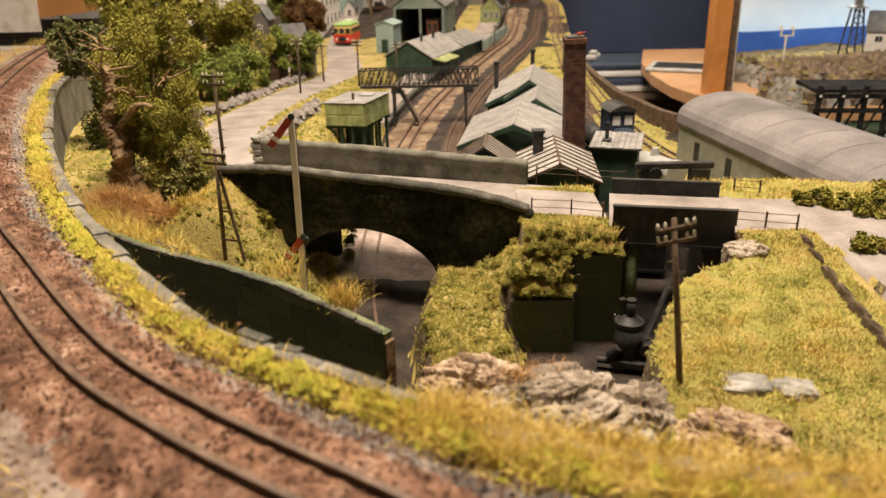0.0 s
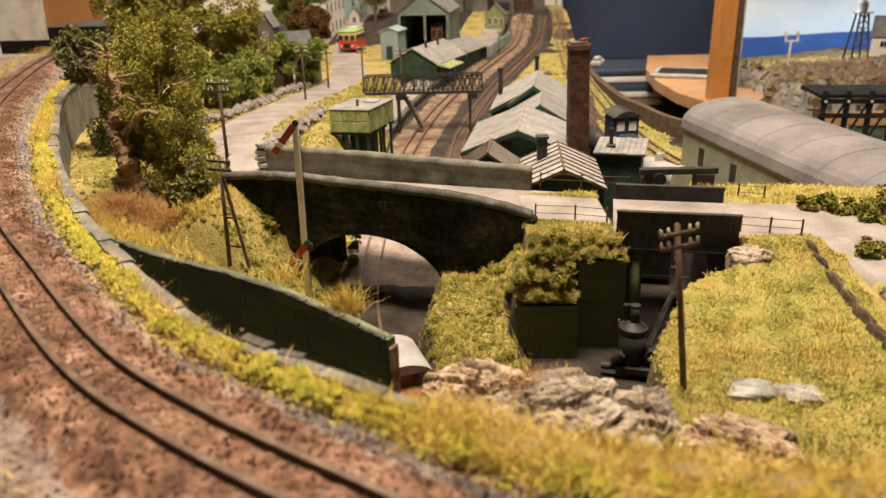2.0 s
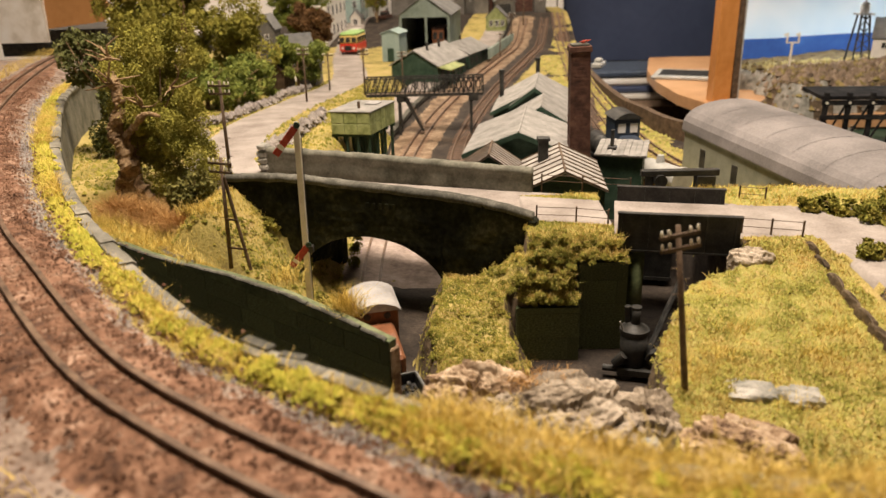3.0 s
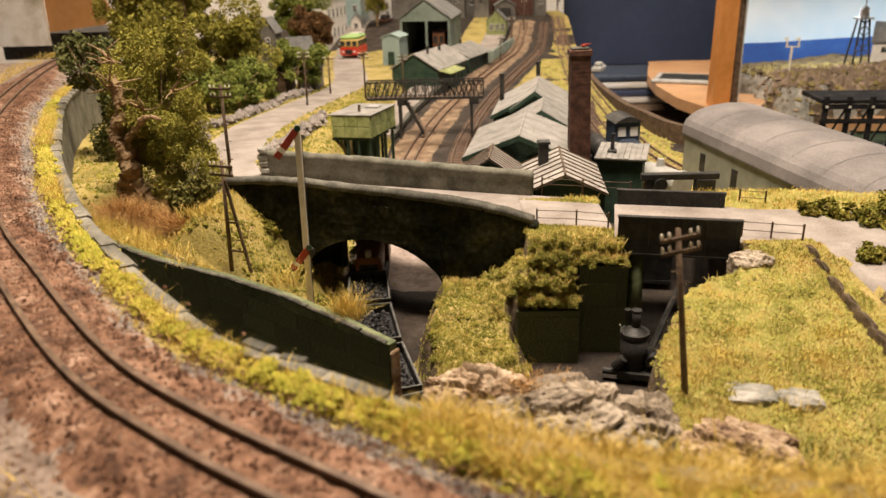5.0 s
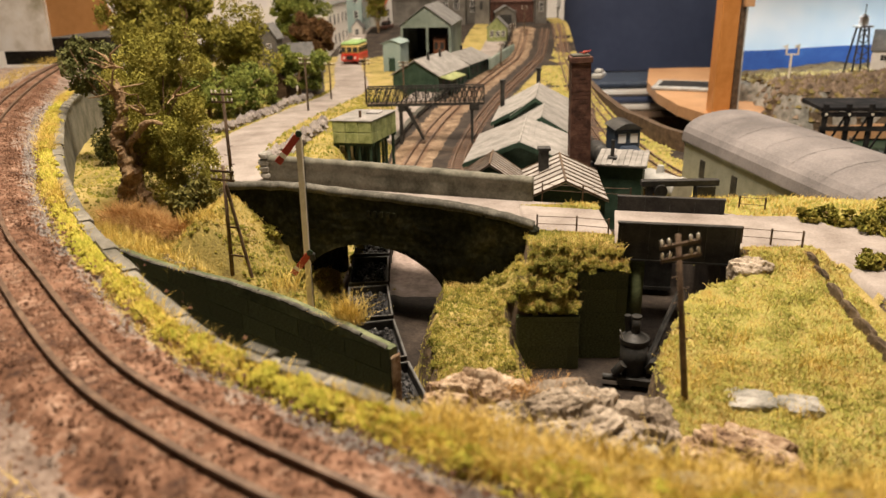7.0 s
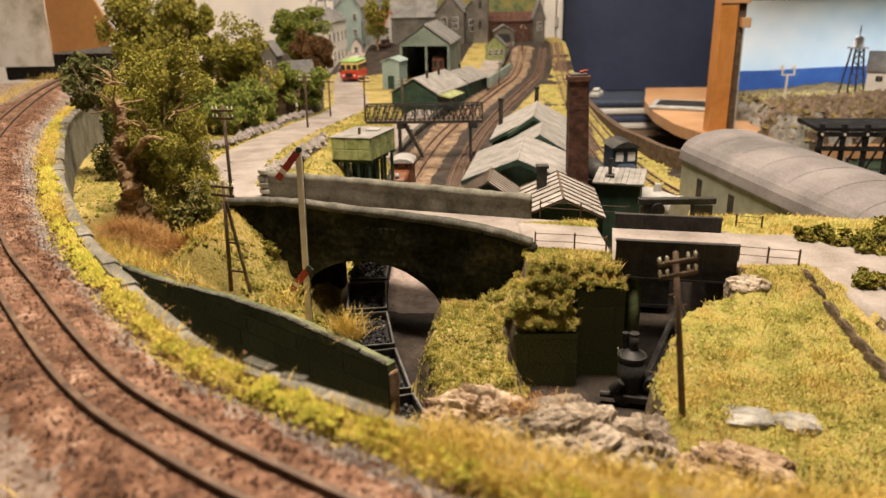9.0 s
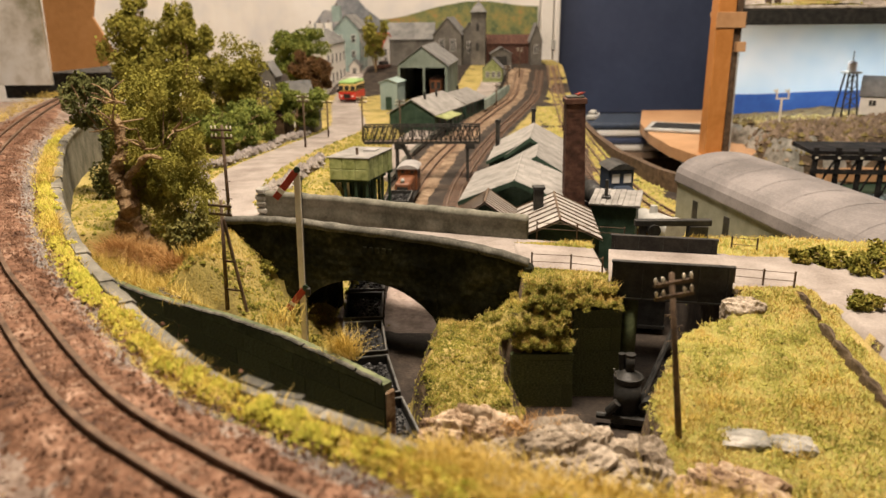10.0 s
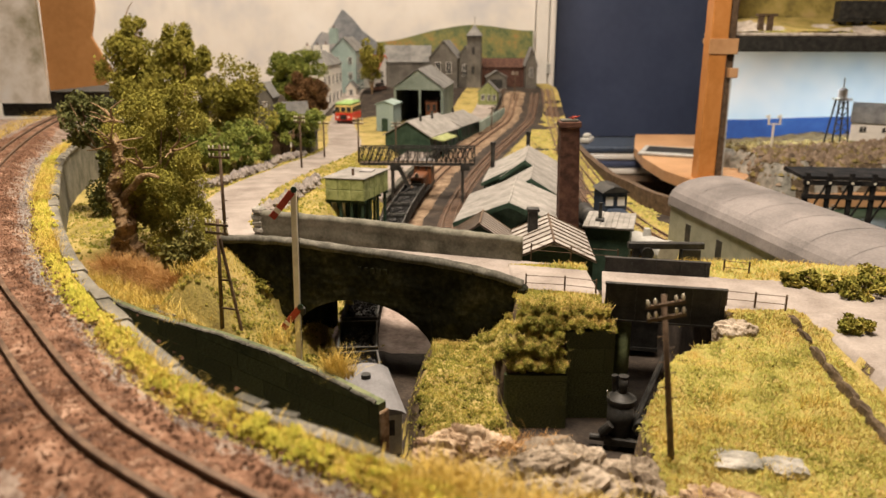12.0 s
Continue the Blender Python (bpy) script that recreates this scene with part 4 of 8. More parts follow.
def wheelset(parent, x, r=0.0055, g=0.0165):
    for sd in (-1, 1):
        bm = cyl(B(), (x, sd * g / 2 - 0.001, r), (x, sd * g / 2 + 0.001, r), r, n=16)
        part("wheel", bm, M["black"], parent)


def locomotive():
    """Forward along +x; origin on the rails under the rear end."""
    t = thing("locomotive", pose(0, 0, 0), "reddish-brown diesel locomotive with a pale grey cab roof", "locomotive")
    part("frame", box(B(), 0.0, 0.098, -0.0155, 0.0155, 0.006, 0.0105, 0.0006), M["black"], t)
    part("bonnet", box(B(), 0.004, 0.058, -0.0115, 0.0115, 0.0105, 0.0345, 0.0022), M["brown"], t, "brown bonnet with louvred doors")
    part("cab", box(B(), 0.058, 0.092, -0.0155, 0.0155, 0.0105, 0.044, 0.0008), M["brown"], t)
    prof = [(-0.0172 + 0.0344 * k / 10, 0.044 + 0.0062 * math.sin(math.pi * k / 10) ** 0.7) for k in range(11)]
    bm = B()
    a = [[bm.verts.new((x, y, z)) for y, z in prof] for x in (0.0545, 0.0965)]
    for i in range(10):
        bm.faces.new((a[0][i], a[1][i], a[1][i + 1], a[0][i + 1]))
    for r in a:
        bm.faces.new(r)
    bm.faces.new((a[0][0], a[0][-1], a[1][-1], a[1][0]))
    bmesh.ops.recalc_face_normals(bm, faces=bm.faces)
    part("cab_roof", bm, M["cabroof"], t, "pale grey arched cab roof")
    for y in (-0.0072, 0.0072):
        w = part("rear_window", cyl(B(), (0.0577, y, 0.0395), (0.0570, y, 0.0395), 0.0036, n=16), M["brown"], t, "round cab window with a brown rim")
        part("glass", cyl(B(), (0.0569, y, 0.0395), (0.0566, y, 0.0395), 0.0026, n=14), M["black"], w)
    for y in (-0.0156, 0.0152):
        part("side_window", box(B(), 0.066, 0.082, y, y + 0.0004, 0.027, 0.040), M["black"], t)
    part("headlamp", cyl(B(), (0.0085, 0, 0.0345), (0.0085, 0, 0.0405), 0.0032, 0.0026, 12), M["vangrey"], t, "grey domed lamp", True)
    for k in range(7):
        for y in (-0.0119, 0.0115):
            part("louvre", box(B(), 0.010 + 0.0065 * k, 0.0145 + 0.0065 * k, y, y + 0.0004, 0.016, 0.030), M["brown"], t)
    part("grille", box(B(), 0.0034, 0.004, -0.008, 0.008, 0.015, 0.029), M["black"], t)
    part("buffer_beam", box(B(), -0.002, 0.0, -0.015, 0.015, 0.005, 0.0125), M["red"], t)
    part("coupling", cyl(B(), (-0.005, 0, 0.0085), (0, 0, 0.0085), 0.0014, n=8), M["black"], t)
    for x in (0.016, 0.048, 0.08):
        wheelset(t, x, 0.0062)
    return t


def wagon():
    t = thing("open_wagon", pose(0, 0, 0), "black four-wheeled open wagon loaded with coal", "wagon", "coal wagons of the train")
    L, hw = 0.060, 0.0165
    part("floor", box(B(), 0, L, -hw, hw, 0.008, 0.0105), M["black"], t)
    part("side", box(B(), 0, L, -hw, -hw + 0.0013, 0.0105, 0.0255), M["black"], t)
    part("side", box(B(), 0, L, hw - 0.0013, hw, 0.0105, 0.0255), M["black"], t)
    part("end", box(B(), 0, 0.0013, -hw + 0.0013, hw - 0.0013, 0.0105, 0.0255), M["black"], t)
    part("end", box(B(), L - 0.0013, L, -hw + 0.0013, hw - 0.0013, 0.0105, 0.0255), M["black"], t)
    for y in (-hw - 0.0004, hw - 0.0009):
        part("top_rim", box(B(), -0.0003, L + 0.0003, y, y + 0.0013, 0.0255, 0.0264), M["rim"], t, "grey top rim")
    for x in (-0.0003, L - 0.0010):
        part("top_rim", box(B(), x, x + 0.0013, -hw, hw, 0.0255, 0.0263), M["rim"], t, "grey top rim")
    for x in (0.004, 0.02, 0.04, 0.056):
        for y in (-hw - 0.0008, hw):
            part("strap", box(B(), x - 0.0006, x + 0.0006, y, y + 0.0008, 0.0085, 0.0255), M["black"], t)
    rng = random.Random(7)
    bm = B()
    for k in range(230):
        x, y = rng.uniform(0.003, L - 0.003), rng.uniform(-hw + 0.003, hw - 0.003)
        z = 0.0185 + 0.0045 * math.cos((x / L - 0.5) * 2.6) * math.cos(y / hw * 1.2) + rng.uniform(-0.001, 0.001)
        bmesh.ops.create_icosphere(bm, subdivisions=1, radius=rng.uniform(0.0011, 0.0022), matrix=pose(x, y, z, rng.uniform(0, 360), rng.uniform(0, 360)) @ Matrix.Diagonal((1, rng.uniform(0.6, 1), rng.uniform(0.5, 0.9), 1)))
    box(bm, 0.0014, L - 0.0014, -hw + 0.0014, hw - 0.0014, 0.0106, 0.0185)
    part("coal_load", bm, M["coal"], t, "heap of glossy black coal")["kind"] = "stuff"
    part("coupling", cyl(B(), (-0.0055, 0, 0.0085), (0, 0, 0.0085), 0.0013, n=8), M["black"], t)
    for x in (0.014, 0.046):
        wheelset(t, x)
    return t


def brake_van():
    t = thing("brake_van", pose(0, 0, 0), "grey brake van with a pale grey roof and a vent", "van")
    L, hw = 0.068, 0.0165
    part("floor", box(B(), 0, L, -hw, hw, 0.007, 0.011), M["black"], t)
    part("body", box(B(), 0.001, L - 0.001, -hw + 0.0005, hw - 0.0005, 0.011, 0.042, 0.0006), M["vangrey"], t)
    prof = [(-0.0185 + 0.037 * k / 10, 0.042 + 0.0055 * math.sin(math.pi * k / 10) ** 0.7) for k in range(11)]
    bm = B()
    a = [[bm.verts.new((x, y, z)) for y, z in prof] for x in (-0.002, L + 0.002)]
    for i in range(10):
        bm.faces.new((a[0][i], a[1][i], a[1][i + 1], a[0][i + 1]))
    for r in a:
        bm.faces.new(r)
    bm.faces.new((a[0][0], a[0][-1], a[1][-1], a[1][0]))
    bmesh.ops.recalc_face_normals(bm, faces=bm.faces)
    roof = part("roof", bm, M["vanroof"], t, "grey arched roof")
    part("vent", cyl(B(), (0.045, 0.001, 0.0470), (0.045, 0.001, 0.0505), 0.0034, n=12), M["black"], roof, "black round roof vent")
    for y in (-hw + 0.0002, hw - 0.0006):
        for x in (0.006, 0.040):
            w = part("side_window", box(B(), x, x + 0.018, y - 0.0002, y + 0.0006, 0.024, 0.038), M["vangrey"], t)
            part("glass", box(B(), x + 0.001, x + 0.017, y - 0.0004, y + 0.0008, 0.025, 0.037), M["black"], w)
    part("end_window", box(B(), 0.0004, 0.0012, -0.011, -0.002, 0.026, 0.037), M["black"], t)
    part("end_window", box(B(), 0.0004, 0.0012, 0.002, 0.011, 0.026, 0.037), M["black"], t)
    for x in (0.014, 0.054):
        wheelset(t, x)
    return t


low_s = np.r_[0, np.cumsum(np.linalg.norm(np.diff(low_line, axis=0), axis=1))]
S_START = float(np.interp(0.367, low_line[:, 1], low_s))  # way along the line at the loco's front, 1.5 s


def on_line(s):
    """Pose on the lower line at the way s; before its start, straight on."""
    def at(q):
        x, y = np.interp(q, low_s, low_line[:, 0]), np.interp(q, low_s, low_line[:, 1])
        if q < 0:
            d = low_line[1] - low_line[0]
            d = d / np.linalg.norm(d)
            x, y = low_line[0] + d * q
        return np.array([x, y])
    return at


def rail_pose(s, length):
    at = on_line(0)
    a, b = at(s), at(s + length)
    za, zb = float(floor_z(a[1])) + 0.003, float(floor_z(b[1])) + 0.003
    d = b - a
    return pose(a[0], a[1], za, 0, -math.degrees(math.atan2(zb - za, math.hypot(*d))), math.degrees(math.atan2(d[1], d[0])))


TRAIN = []


def build_train():
    TRAIN.append((locomotive(), 0.098, 0.098))
    back = 0.098 + 0.004
    first = wagon()
    for k in range(11):
        w = first if k == 0 else copy_thing(first, pose(0, 0, 0))
        back += 0.060
        TRAIN.append((w, back, 0.060))
        back += 0.0090
    back += 0.0705
    TRAIN.append((brake_van(), back, 0.068))


SPEED = 0.0925


def motions():
    for ob, behind, length in TRAIN:
        walk(ob, [(0.5 * k, rail_pose(S_START + SPEED * (0.5 * k - 1.5) - behind, length)) for k in range(25)])


# ---- room ----


def room():
    w = tagged(obj("floor", box(B(), -3, 3.2, -2.5, 4.2, -1.02, -1.0), M["carpet"]), "dark grey carpeted room floor", "floor", kind="structure")
    tagged(obj("ceiling", box(B(), -3, 3.2, -2.5, 4.2, 1.5, 1.52), M["plaster"]), "white plastered ceiling", "ceiling", kind="structure")
    for n, b in (("wall_south", (-3, 3.2, -2.52, -2.5)), ("wall_north", (-3, 3.2, 4.2, 4.22)), ("wall_west", (-3.02, -3, -2.5, 4.2)), ("wall_east", (3.2, 3.22, -2.5, 4.2))):
        tagged(obj(n, box(B(), *b, -1.0, 1.5), M["plaster"]), "plain cream plastered room wall", "wall", kind="structure")
    tagged(obj("baseboard", box(B(), -0.95, 0.29, -0.3, 2.95, -0.12, -0.05), M["desk"]), "plywood layout baseboard", "baseboard", kind="structure")



# ---- growth and stone ----


def raw(name, verts, faces, material, parent=None, smooth=False):
    me = bpy.data.meshes.new(name)
    me.from_pydata(np.asarray(verts).reshape(-1, 3).tolist(), [], faces)
    me.materials.append(material)
    if smooth:
        me.polygons.foreach_set("use_smooth", [True] * len(me.polygons))
    ob = new(name, me)
    if parent:
        ob.parent = parent
    return ob


def blades(rng, p, length, width, lean=0.5):
    """A bent blade of two faces at each point of p (n, 3)."""
    n = len(p)
    a = rng.rand(n) * 2 * math.pi
    ln = length * (0.55 + 0.9 * rng.rand(n))
    tilt = lean * rng.randn(n, 2) * 0.5
    side = np.stack([np.cos(a), np.sin(a), np.zeros(n)], 1) * (width * (0.6 + 0.8 * rng.rand(n)))[:, None]
    up = np.stack([tilt[:, 0], tilt[:, 1], np.ones(n)], 1)
    up /= np.linalg.norm(up, axis=1)[:, None]
    mid = p + up * (ln * 0.55)[:, None]
    tip = mid + (up * 0.8 + np.c_[tilt * 0.8, np.zeros(n)]) * (ln * 0.5)[:, None]
    v = np.stack([p - side, p + side, mid + side * 0.7, mid - side * 0.7, tip], 1)
    f = []
    for k in range(n):
        b = 5 * k
        f += [(b, b + 1, b + 2, b + 3), (b + 3, b + 2, b + 4)]
    return v.reshape(-1, 3), f


OCT = np.array([(1, 0, 0), (0, 1, 0), (-1, 0, 0), (0, -1, 0), (0, 0, 1), (0, 0, -0.6)])
OCT_F = [(0, 1, 4), (1, 2, 4), (2, 3, 4), (3, 0, 4), (1, 0, 5), (2, 1, 5), (3, 2, 5), (0, 3, 5)]


def lumps(rng, p, size):
    n = len(p)
    a = rng.rand(n) * 6.28
    s = size * (0.5 + 1.7 * rng.rand(n) ** 4)
    o = OCT[None] * (1 + 0.5 * (rng.rand(n, 6, 3) - 0.5))
    x = o[..., 0] * np.cos(a)[:, None] - o[..., 1] * np.sin(a)[:, None]
    y = o[..., 0] * np.sin(a)[:, None] + o[..., 1] * np.cos(a)[:, None]
    v = np.stack([x, y, o[..., 2]], -1) * s[:, None, None] + p[:, None]
    f = [tuple(6 * k + i for i in t) for k in range(n) for t in OCT_F]
    return v.reshape(-1, 3), f


def clumps(rng, c, r, per, flat=0.8):
    """Points over the upper side of soft round cushions at c with radii r."""
    k = np.repeat(np.arange(len(c)), per)
    d = rng.randn(len(k), 3)
    d /= np.linalg.norm(d, axis=1)[:, None]
    d[:, 2] = np.where(d[:, 2] < -0.35, -d[:, 2], d[:, 2])
    return c[k] + d * (r[k] * (0.72 + 0.36 * rng.rand(len(k))))[:, None] * np.array([1, 1, flat])


def cushions(name, c, r, per, size, material, label, seed, bristle=0.0, straw="grass", blade=0.004):
    """Foam-moss cushions with a few blades of grass standing out of them."""
    rng = np.random.RandomState(seed)
    p = clumps(rng, c, r, per)
    k = rng.rand(len(p)) < bristle
    v, f = lumps(rng, p[~k], size)
    tagged(raw("moss", v, f, M[material]), label, "moss", kind="stuff")
    if k.any():
        v, f = blades(rng, p[k], blade, 0.0002, 1.0)
        tagged(raw("grass", v, f, M[straw]), "dry grass standing out of the moss", "grass", kind="stuff")


def leaves(rng, centre, radii, n, size, clumps=24):
    """Small leaf faces gathered in clumps through an uneven crown."""
    d = rng.randn(clumps, 3)
    d /= np.linalg.norm(d, axis=1)[:, None]
    cc = d * (0.2 + 0.9 * rng.rand(clumps, 1) ** 0.7)
    w = rng.randint(0, clumps, n)
    q = rng.randn(n, 3)
    q /= np.linalg.norm(q, axis=1)[:, None]
    q = cc[w] + q * (0.17 + 0.16 * rng.rand(clumps)[w] + 0.05 * rng.randn(n))[:, None]
    c = np.array(centre) + q * np.array(radii)
    u, v = rng.randn(n, 3), rng.randn(n, 3)
    u /= np.linalg.norm(u, axis=1)[:, None]
    v -= u * (u * v).sum(1)[:, None]
    v /= np.linalg.norm(v, axis=1)[:, None]
    s = (size * (0.5 + rng.rand(n)))[:, None]
    vs = np.stack([c - u * s, c - v * s * 0.6, c + u * s, c + v * s * 0.6], 1).reshape(-1, 3)
    return vs, [(4 * k, 4 * k + 1, 4 * k + 2, 4 * k + 3) for k in range(n)]


def join(parts):
    vs, fs, o = [], [], 0
    for v, f in parts:
        vs.append(v)
        fs += [tuple(i + o for i in t) for t in f]
        o += len(v)
    return np.concatenate(vs), fs


def limb(bm, pts, r0, r1, seed=0, n=7):
    rng = random.Random(seed)
    for k, (a, b) in enumerate(zip(pts, pts[1:])):
        t0, t1 = k / (len(pts) - 1), (k + 1) / (len(pts) - 1)
        cyl(bm, a, b, r0 + (r1 - r0) * t0, r0 + (r1 - r0) * t1, n)


def bough(bm, pts, r0, r1, seed=0, n=12, rough=0.25):
    """A knotty tapering stem along a smooth line."""
    line = catmull(pts, 0.002)
    m = len(line)
    rows = []
    off = Vector((seed * 3.1, seed * 1.7, 0))
    for k in range(m):
        d = Vector(line[min(m - 1, k + 1)] - line[max(0, k - 1)]).normalized()
        u = d.orthogonal().normalized()
        w = d.cross(u)
        r = r0 + (r1 - r0) * k / (m - 1)
        row = []
        for j in range(n):
            a = 2 * math.pi * j / n
            q = Vector(line[k]) + (u * math.cos(a) + w * math.sin(a)) * r
            e = noise.noise(q * 140 + off) * rough + noise.noise(q * 420 + off) * rough * 0.5
            row.append(bm.verts.new(Vector(line[k]) + (u * math.cos(a) + w * math.sin(a)) * r * (1 + e * 1.6)))
        rows.append(row)
    for p, q in zip(rows, rows[1:]):
        for j in range(n):
            bm.faces.new((p[j], p[(j + 1) % n], q[(j + 1) % n], q[j]))
    bm.faces.new(rows[0][::-1])
    bm.faces.new(rows[-1])
    return bm


def tree(x, y, z, crowns, leaf, label, seed, trunk_r=0.006, twigs=0, dead=False, name="tree", n_leaf=7000, size=0.0026):
    rng = np.random.RandomState(seed)
    t = thing(name, pose(x, y, z), label, "tree" if name == "tree" else name)
    top = max(c[2] for c, r in crowns) - z
    bm = B()
    rr = random.Random(seed)
    cx = crowns[0][0][0] - x
    cy = crowns[0][0][1] - y
    pts = [(0, 0, -0.01), (cx * 0.1 + rr.uniform(-1, 1) * trunk_r, rr.uniform(-1, 1) * trunk_r, top * 0.3), (cx * 0.5, cy * 0.5, top * 0.65), (cx, cy, top)]
    limb(bm, pts, trunk_r, trunk_r * 0.35)
    tops = []
    for (c, r) in crowns:
        for k in range(4):
            e = (c[0] - x + rr.uniform(-0.7, 0.7) * r[0], c[1] - y + rr.uniform(-0.7, 0.7) * r[1], c[2] - z + rr.uniform(-0.3, 0.8) * r[2])
            s = pts[rr.choice((1, 2))]
            m = tuple((s[i] + e[i]) / 2 + rr.uniform(-0.008, 0.008) for i in range(3))
            limb(bm, [s, m, e], trunk_r * 0.4, trunk_r * 0.12, n=5)
    part("trunk", bm, M["bark"], t)
    for k in range(twigs):
        c, r = crowns[k % len(crowns)]
        b = Vector((c[0] - x + rr.uniform(-0.4, 0.4) * r[0], c[1] - y, c[2] - z + r[2] * 0.7))
        p = [b]
        for j in range(3):
            p.append(p[-1] + Vector((rr.uniform(-0.008, 0.008), rr.uniform(-0.004, 0.004), rr.uniform(0.008, 0.018))))
        bm = B()
        limb(bm, p, 0.0013, 0.0005, n=5)
        part("twig", bm, M["bark"], t, "bare twig")
    tot = sum(r[0] * r[2] for c, r in crowns)
    for c, r in crowns:
        k = int(n_leaf * r[0] * r[2] / tot)
        v, f = leaves(rng, (c[0] - x, c[1] - y, c[2] - z), r, k, size, max(8, int(20 + 300 * r[0])))
        ob = raw("crown", v, f, leaf, t)
        ob["kind"] = "stuff"
    return t


def big_tree():
    t = tree(-0.292, 0.655, 0.05, [((-0.258, 0.67, 0.143), (0.042, 0.042, 0.052)), ((-0.250, 0.655, 0.092), (0.037, 0.035, 0.046)), ((-0.280, 0.685, 0.13), (0.034, 0.03, 0.055)), ((-0.270, 0.645, 0.10), (0.016, 0.014, 0.03))],
             M["leaf"], "gnarled olive-green tree with a thick pale trunk", 11, 0.004, n_leaf=120000, size=0.0010)
    rr = random.Random(3)
    # gnarled bare boughs standing out of the crown
    for s, n in (((0.012, -0.040, 0.105), 6), ((0.034, -0.040, 0.085), 4), ((0.014, -0.036, 0.125), 7), ((0.058, -0.034, 0.1), 3)):
        for k in range(n):
            p = [Vector(s)]
            d = Vector((rr.uniform(-1, 1), rr.uniform(-0.8, 0.1), rr.uniform(-0.2, 0.9))).normalized()
            for j in range(4):
                d = (d + Vector((rr.uniform(-0.7, 0.7), rr.uniform(-0.4, 0.4), rr.uniform(-0.5, 0.5)))).normalized()
                p.append(p[-1] + d * 0.0065)
            bm = B()
            limb(bm, p, 0.0012, 0.0004, n=5)
            part("dead_bough", bm, M["bark"], t, "bare twisted bough")
    bm = bough(B(), [(0.008, -0.020, -0.014), (0.0, -0.022, 0.012), (0.006, -0.024, 0.034), (-0.003, -0.021, 0.060), (0.006, -0.020, 0.085), (0.0, -0.016, 0.112)], 0.0105, 0.004, 3, 14, 0.4)
    part("fore_stem", bm, M["bark"], t, "thick gnarled tan stem")
    bm = bough(B(), [(0.021, -0.022, -0.016), (0.018, -0.024, 0.0), (0.008, -0.022, 0.018)], 0.007, 0.005, 5, 10, 0.4)
    part("root", bm, M["bark"], t)
    bm = bough(B(), [(0.004, -0.022, 0.05), (0.018, -0.028, 0.066), (0.034, -0.034, 0.078), (0.046, -0.036, 0.076)], 0.005, 0.0015, 6, 8, 0.4)
    part("side_bough", bm, M["bark"], t)
    return t


def rock(name, x0, x1, y0, y1, zb, zt, seed, label, material="rock", level=5, slant=0.5, crack=0.13):
    rng = random.Random(seed)
    bm = B()
    bmesh.ops.create_icosphere(bm, subdivisions=level, radius=1)
    c = Vector(((x0 + x1) / 2, (y0 + y1) / 2, (zb + zt) / 2))
    r = Vector(((x1 - x0) / 2, (y1 - y0) / 2, (zt - zb) / 2))
    off = Vector((rng.uniform(-9, 9), rng.uniform(-9, 9), rng.uniform(-9, 9)))
    for v in bm.verts:
        d = v.co.normalized()
        q = max(abs(d.x), abs(d.y), abs(d.z)) ** 0.55
        big = noise.noise(d * 1.3 + off) * 0.16 + noise.noise(d * 2.7 + off) * 0.08
        p = d / q
        layer = p.z * 2.4 + p.x * slant * 1.5 + p.y * 1.4 + noise.noise(p * 1.3 + off) * 0.7
        saw = (layer % 1.0)
        st = -crack * max(0.0, 1 - saw / 0.09) - 0.06 * saw - crack * 0.35 * max(0.0, 1 - ((layer * 3.3 + noise.noise(p * 3 + off)) % 1.0) / 0.25)
        l2 = p.x * 4.0 - p.y * slant * 2 + noise.noise(p * 2 + off) * 0.8
        st -= crack * 0.45 * max(0.0, 1 - (l2 % 1.0) / 0.07)
        st += 0.018 * noise.noise(p * 11 + off) + 0.014 * noise.noise(p * 28 + off)
        s = p * (0.92 + big + st)
        v.co = Vector((c.x + s.x * r.x, c.y + s.y * r.y, c.z + s.z * r.z))
    ob = obj(name, bm, M[material], smooth=False)
    tagged(ob, label, "rock")
    return ob


def scatter(name, region, n, seed, kind, label, blade=0.004, lump=0.0012, share=0.5, mats=("grass", "moss"), width=0.00022, lift=0.0, lean=0.6):
    """Tufts and moss over the turf of a rectangle."""
    rng = np.random.RandomState(seed)
    x0, x1, y0, y1 = region
    X, Y = x0 + (x1 - x0) * rng.rand(n), y0 + (y1 - y0) * rng.rand(n)
    z, k = ground_z(X, Y)
    keep = (k == 1) & ((Y < 1.02) | (X < layout_edge(Y) - 0.006))
    dx = np.abs(ground_z(X[keep] + 0.0015, Y[keep])[0] - z[keep]) + np.abs(ground_z(X[keep], Y[keep] + 0.0015)[0] - z[keep])
    p = np.stack([X, Y, z + lift], 1)[keep]
    p = p[(dx < 0.0030) | (rng.rand(len(p)) < 0.2)]
    patch = fbm(p[:, 0], p[:, 1], seed + 5, 28)
    isb = rng.rand(len(p)) < share * (1 + 1.6 * patch)
    a, b = p[isb], p[~isb]
    if len(a):
        v, f = blades(rng, a, blade, width, lean)
        tagged(raw(name, v, f, M[mats[0]]), label, "grass", kind="stuff")
    if len(b):
        v, f = lumps(rng, b, lump)
        tagged(raw("moss", v, f, M[mats[1]]), "yellow-green foam moss on the ground", "moss", kind="stuff")


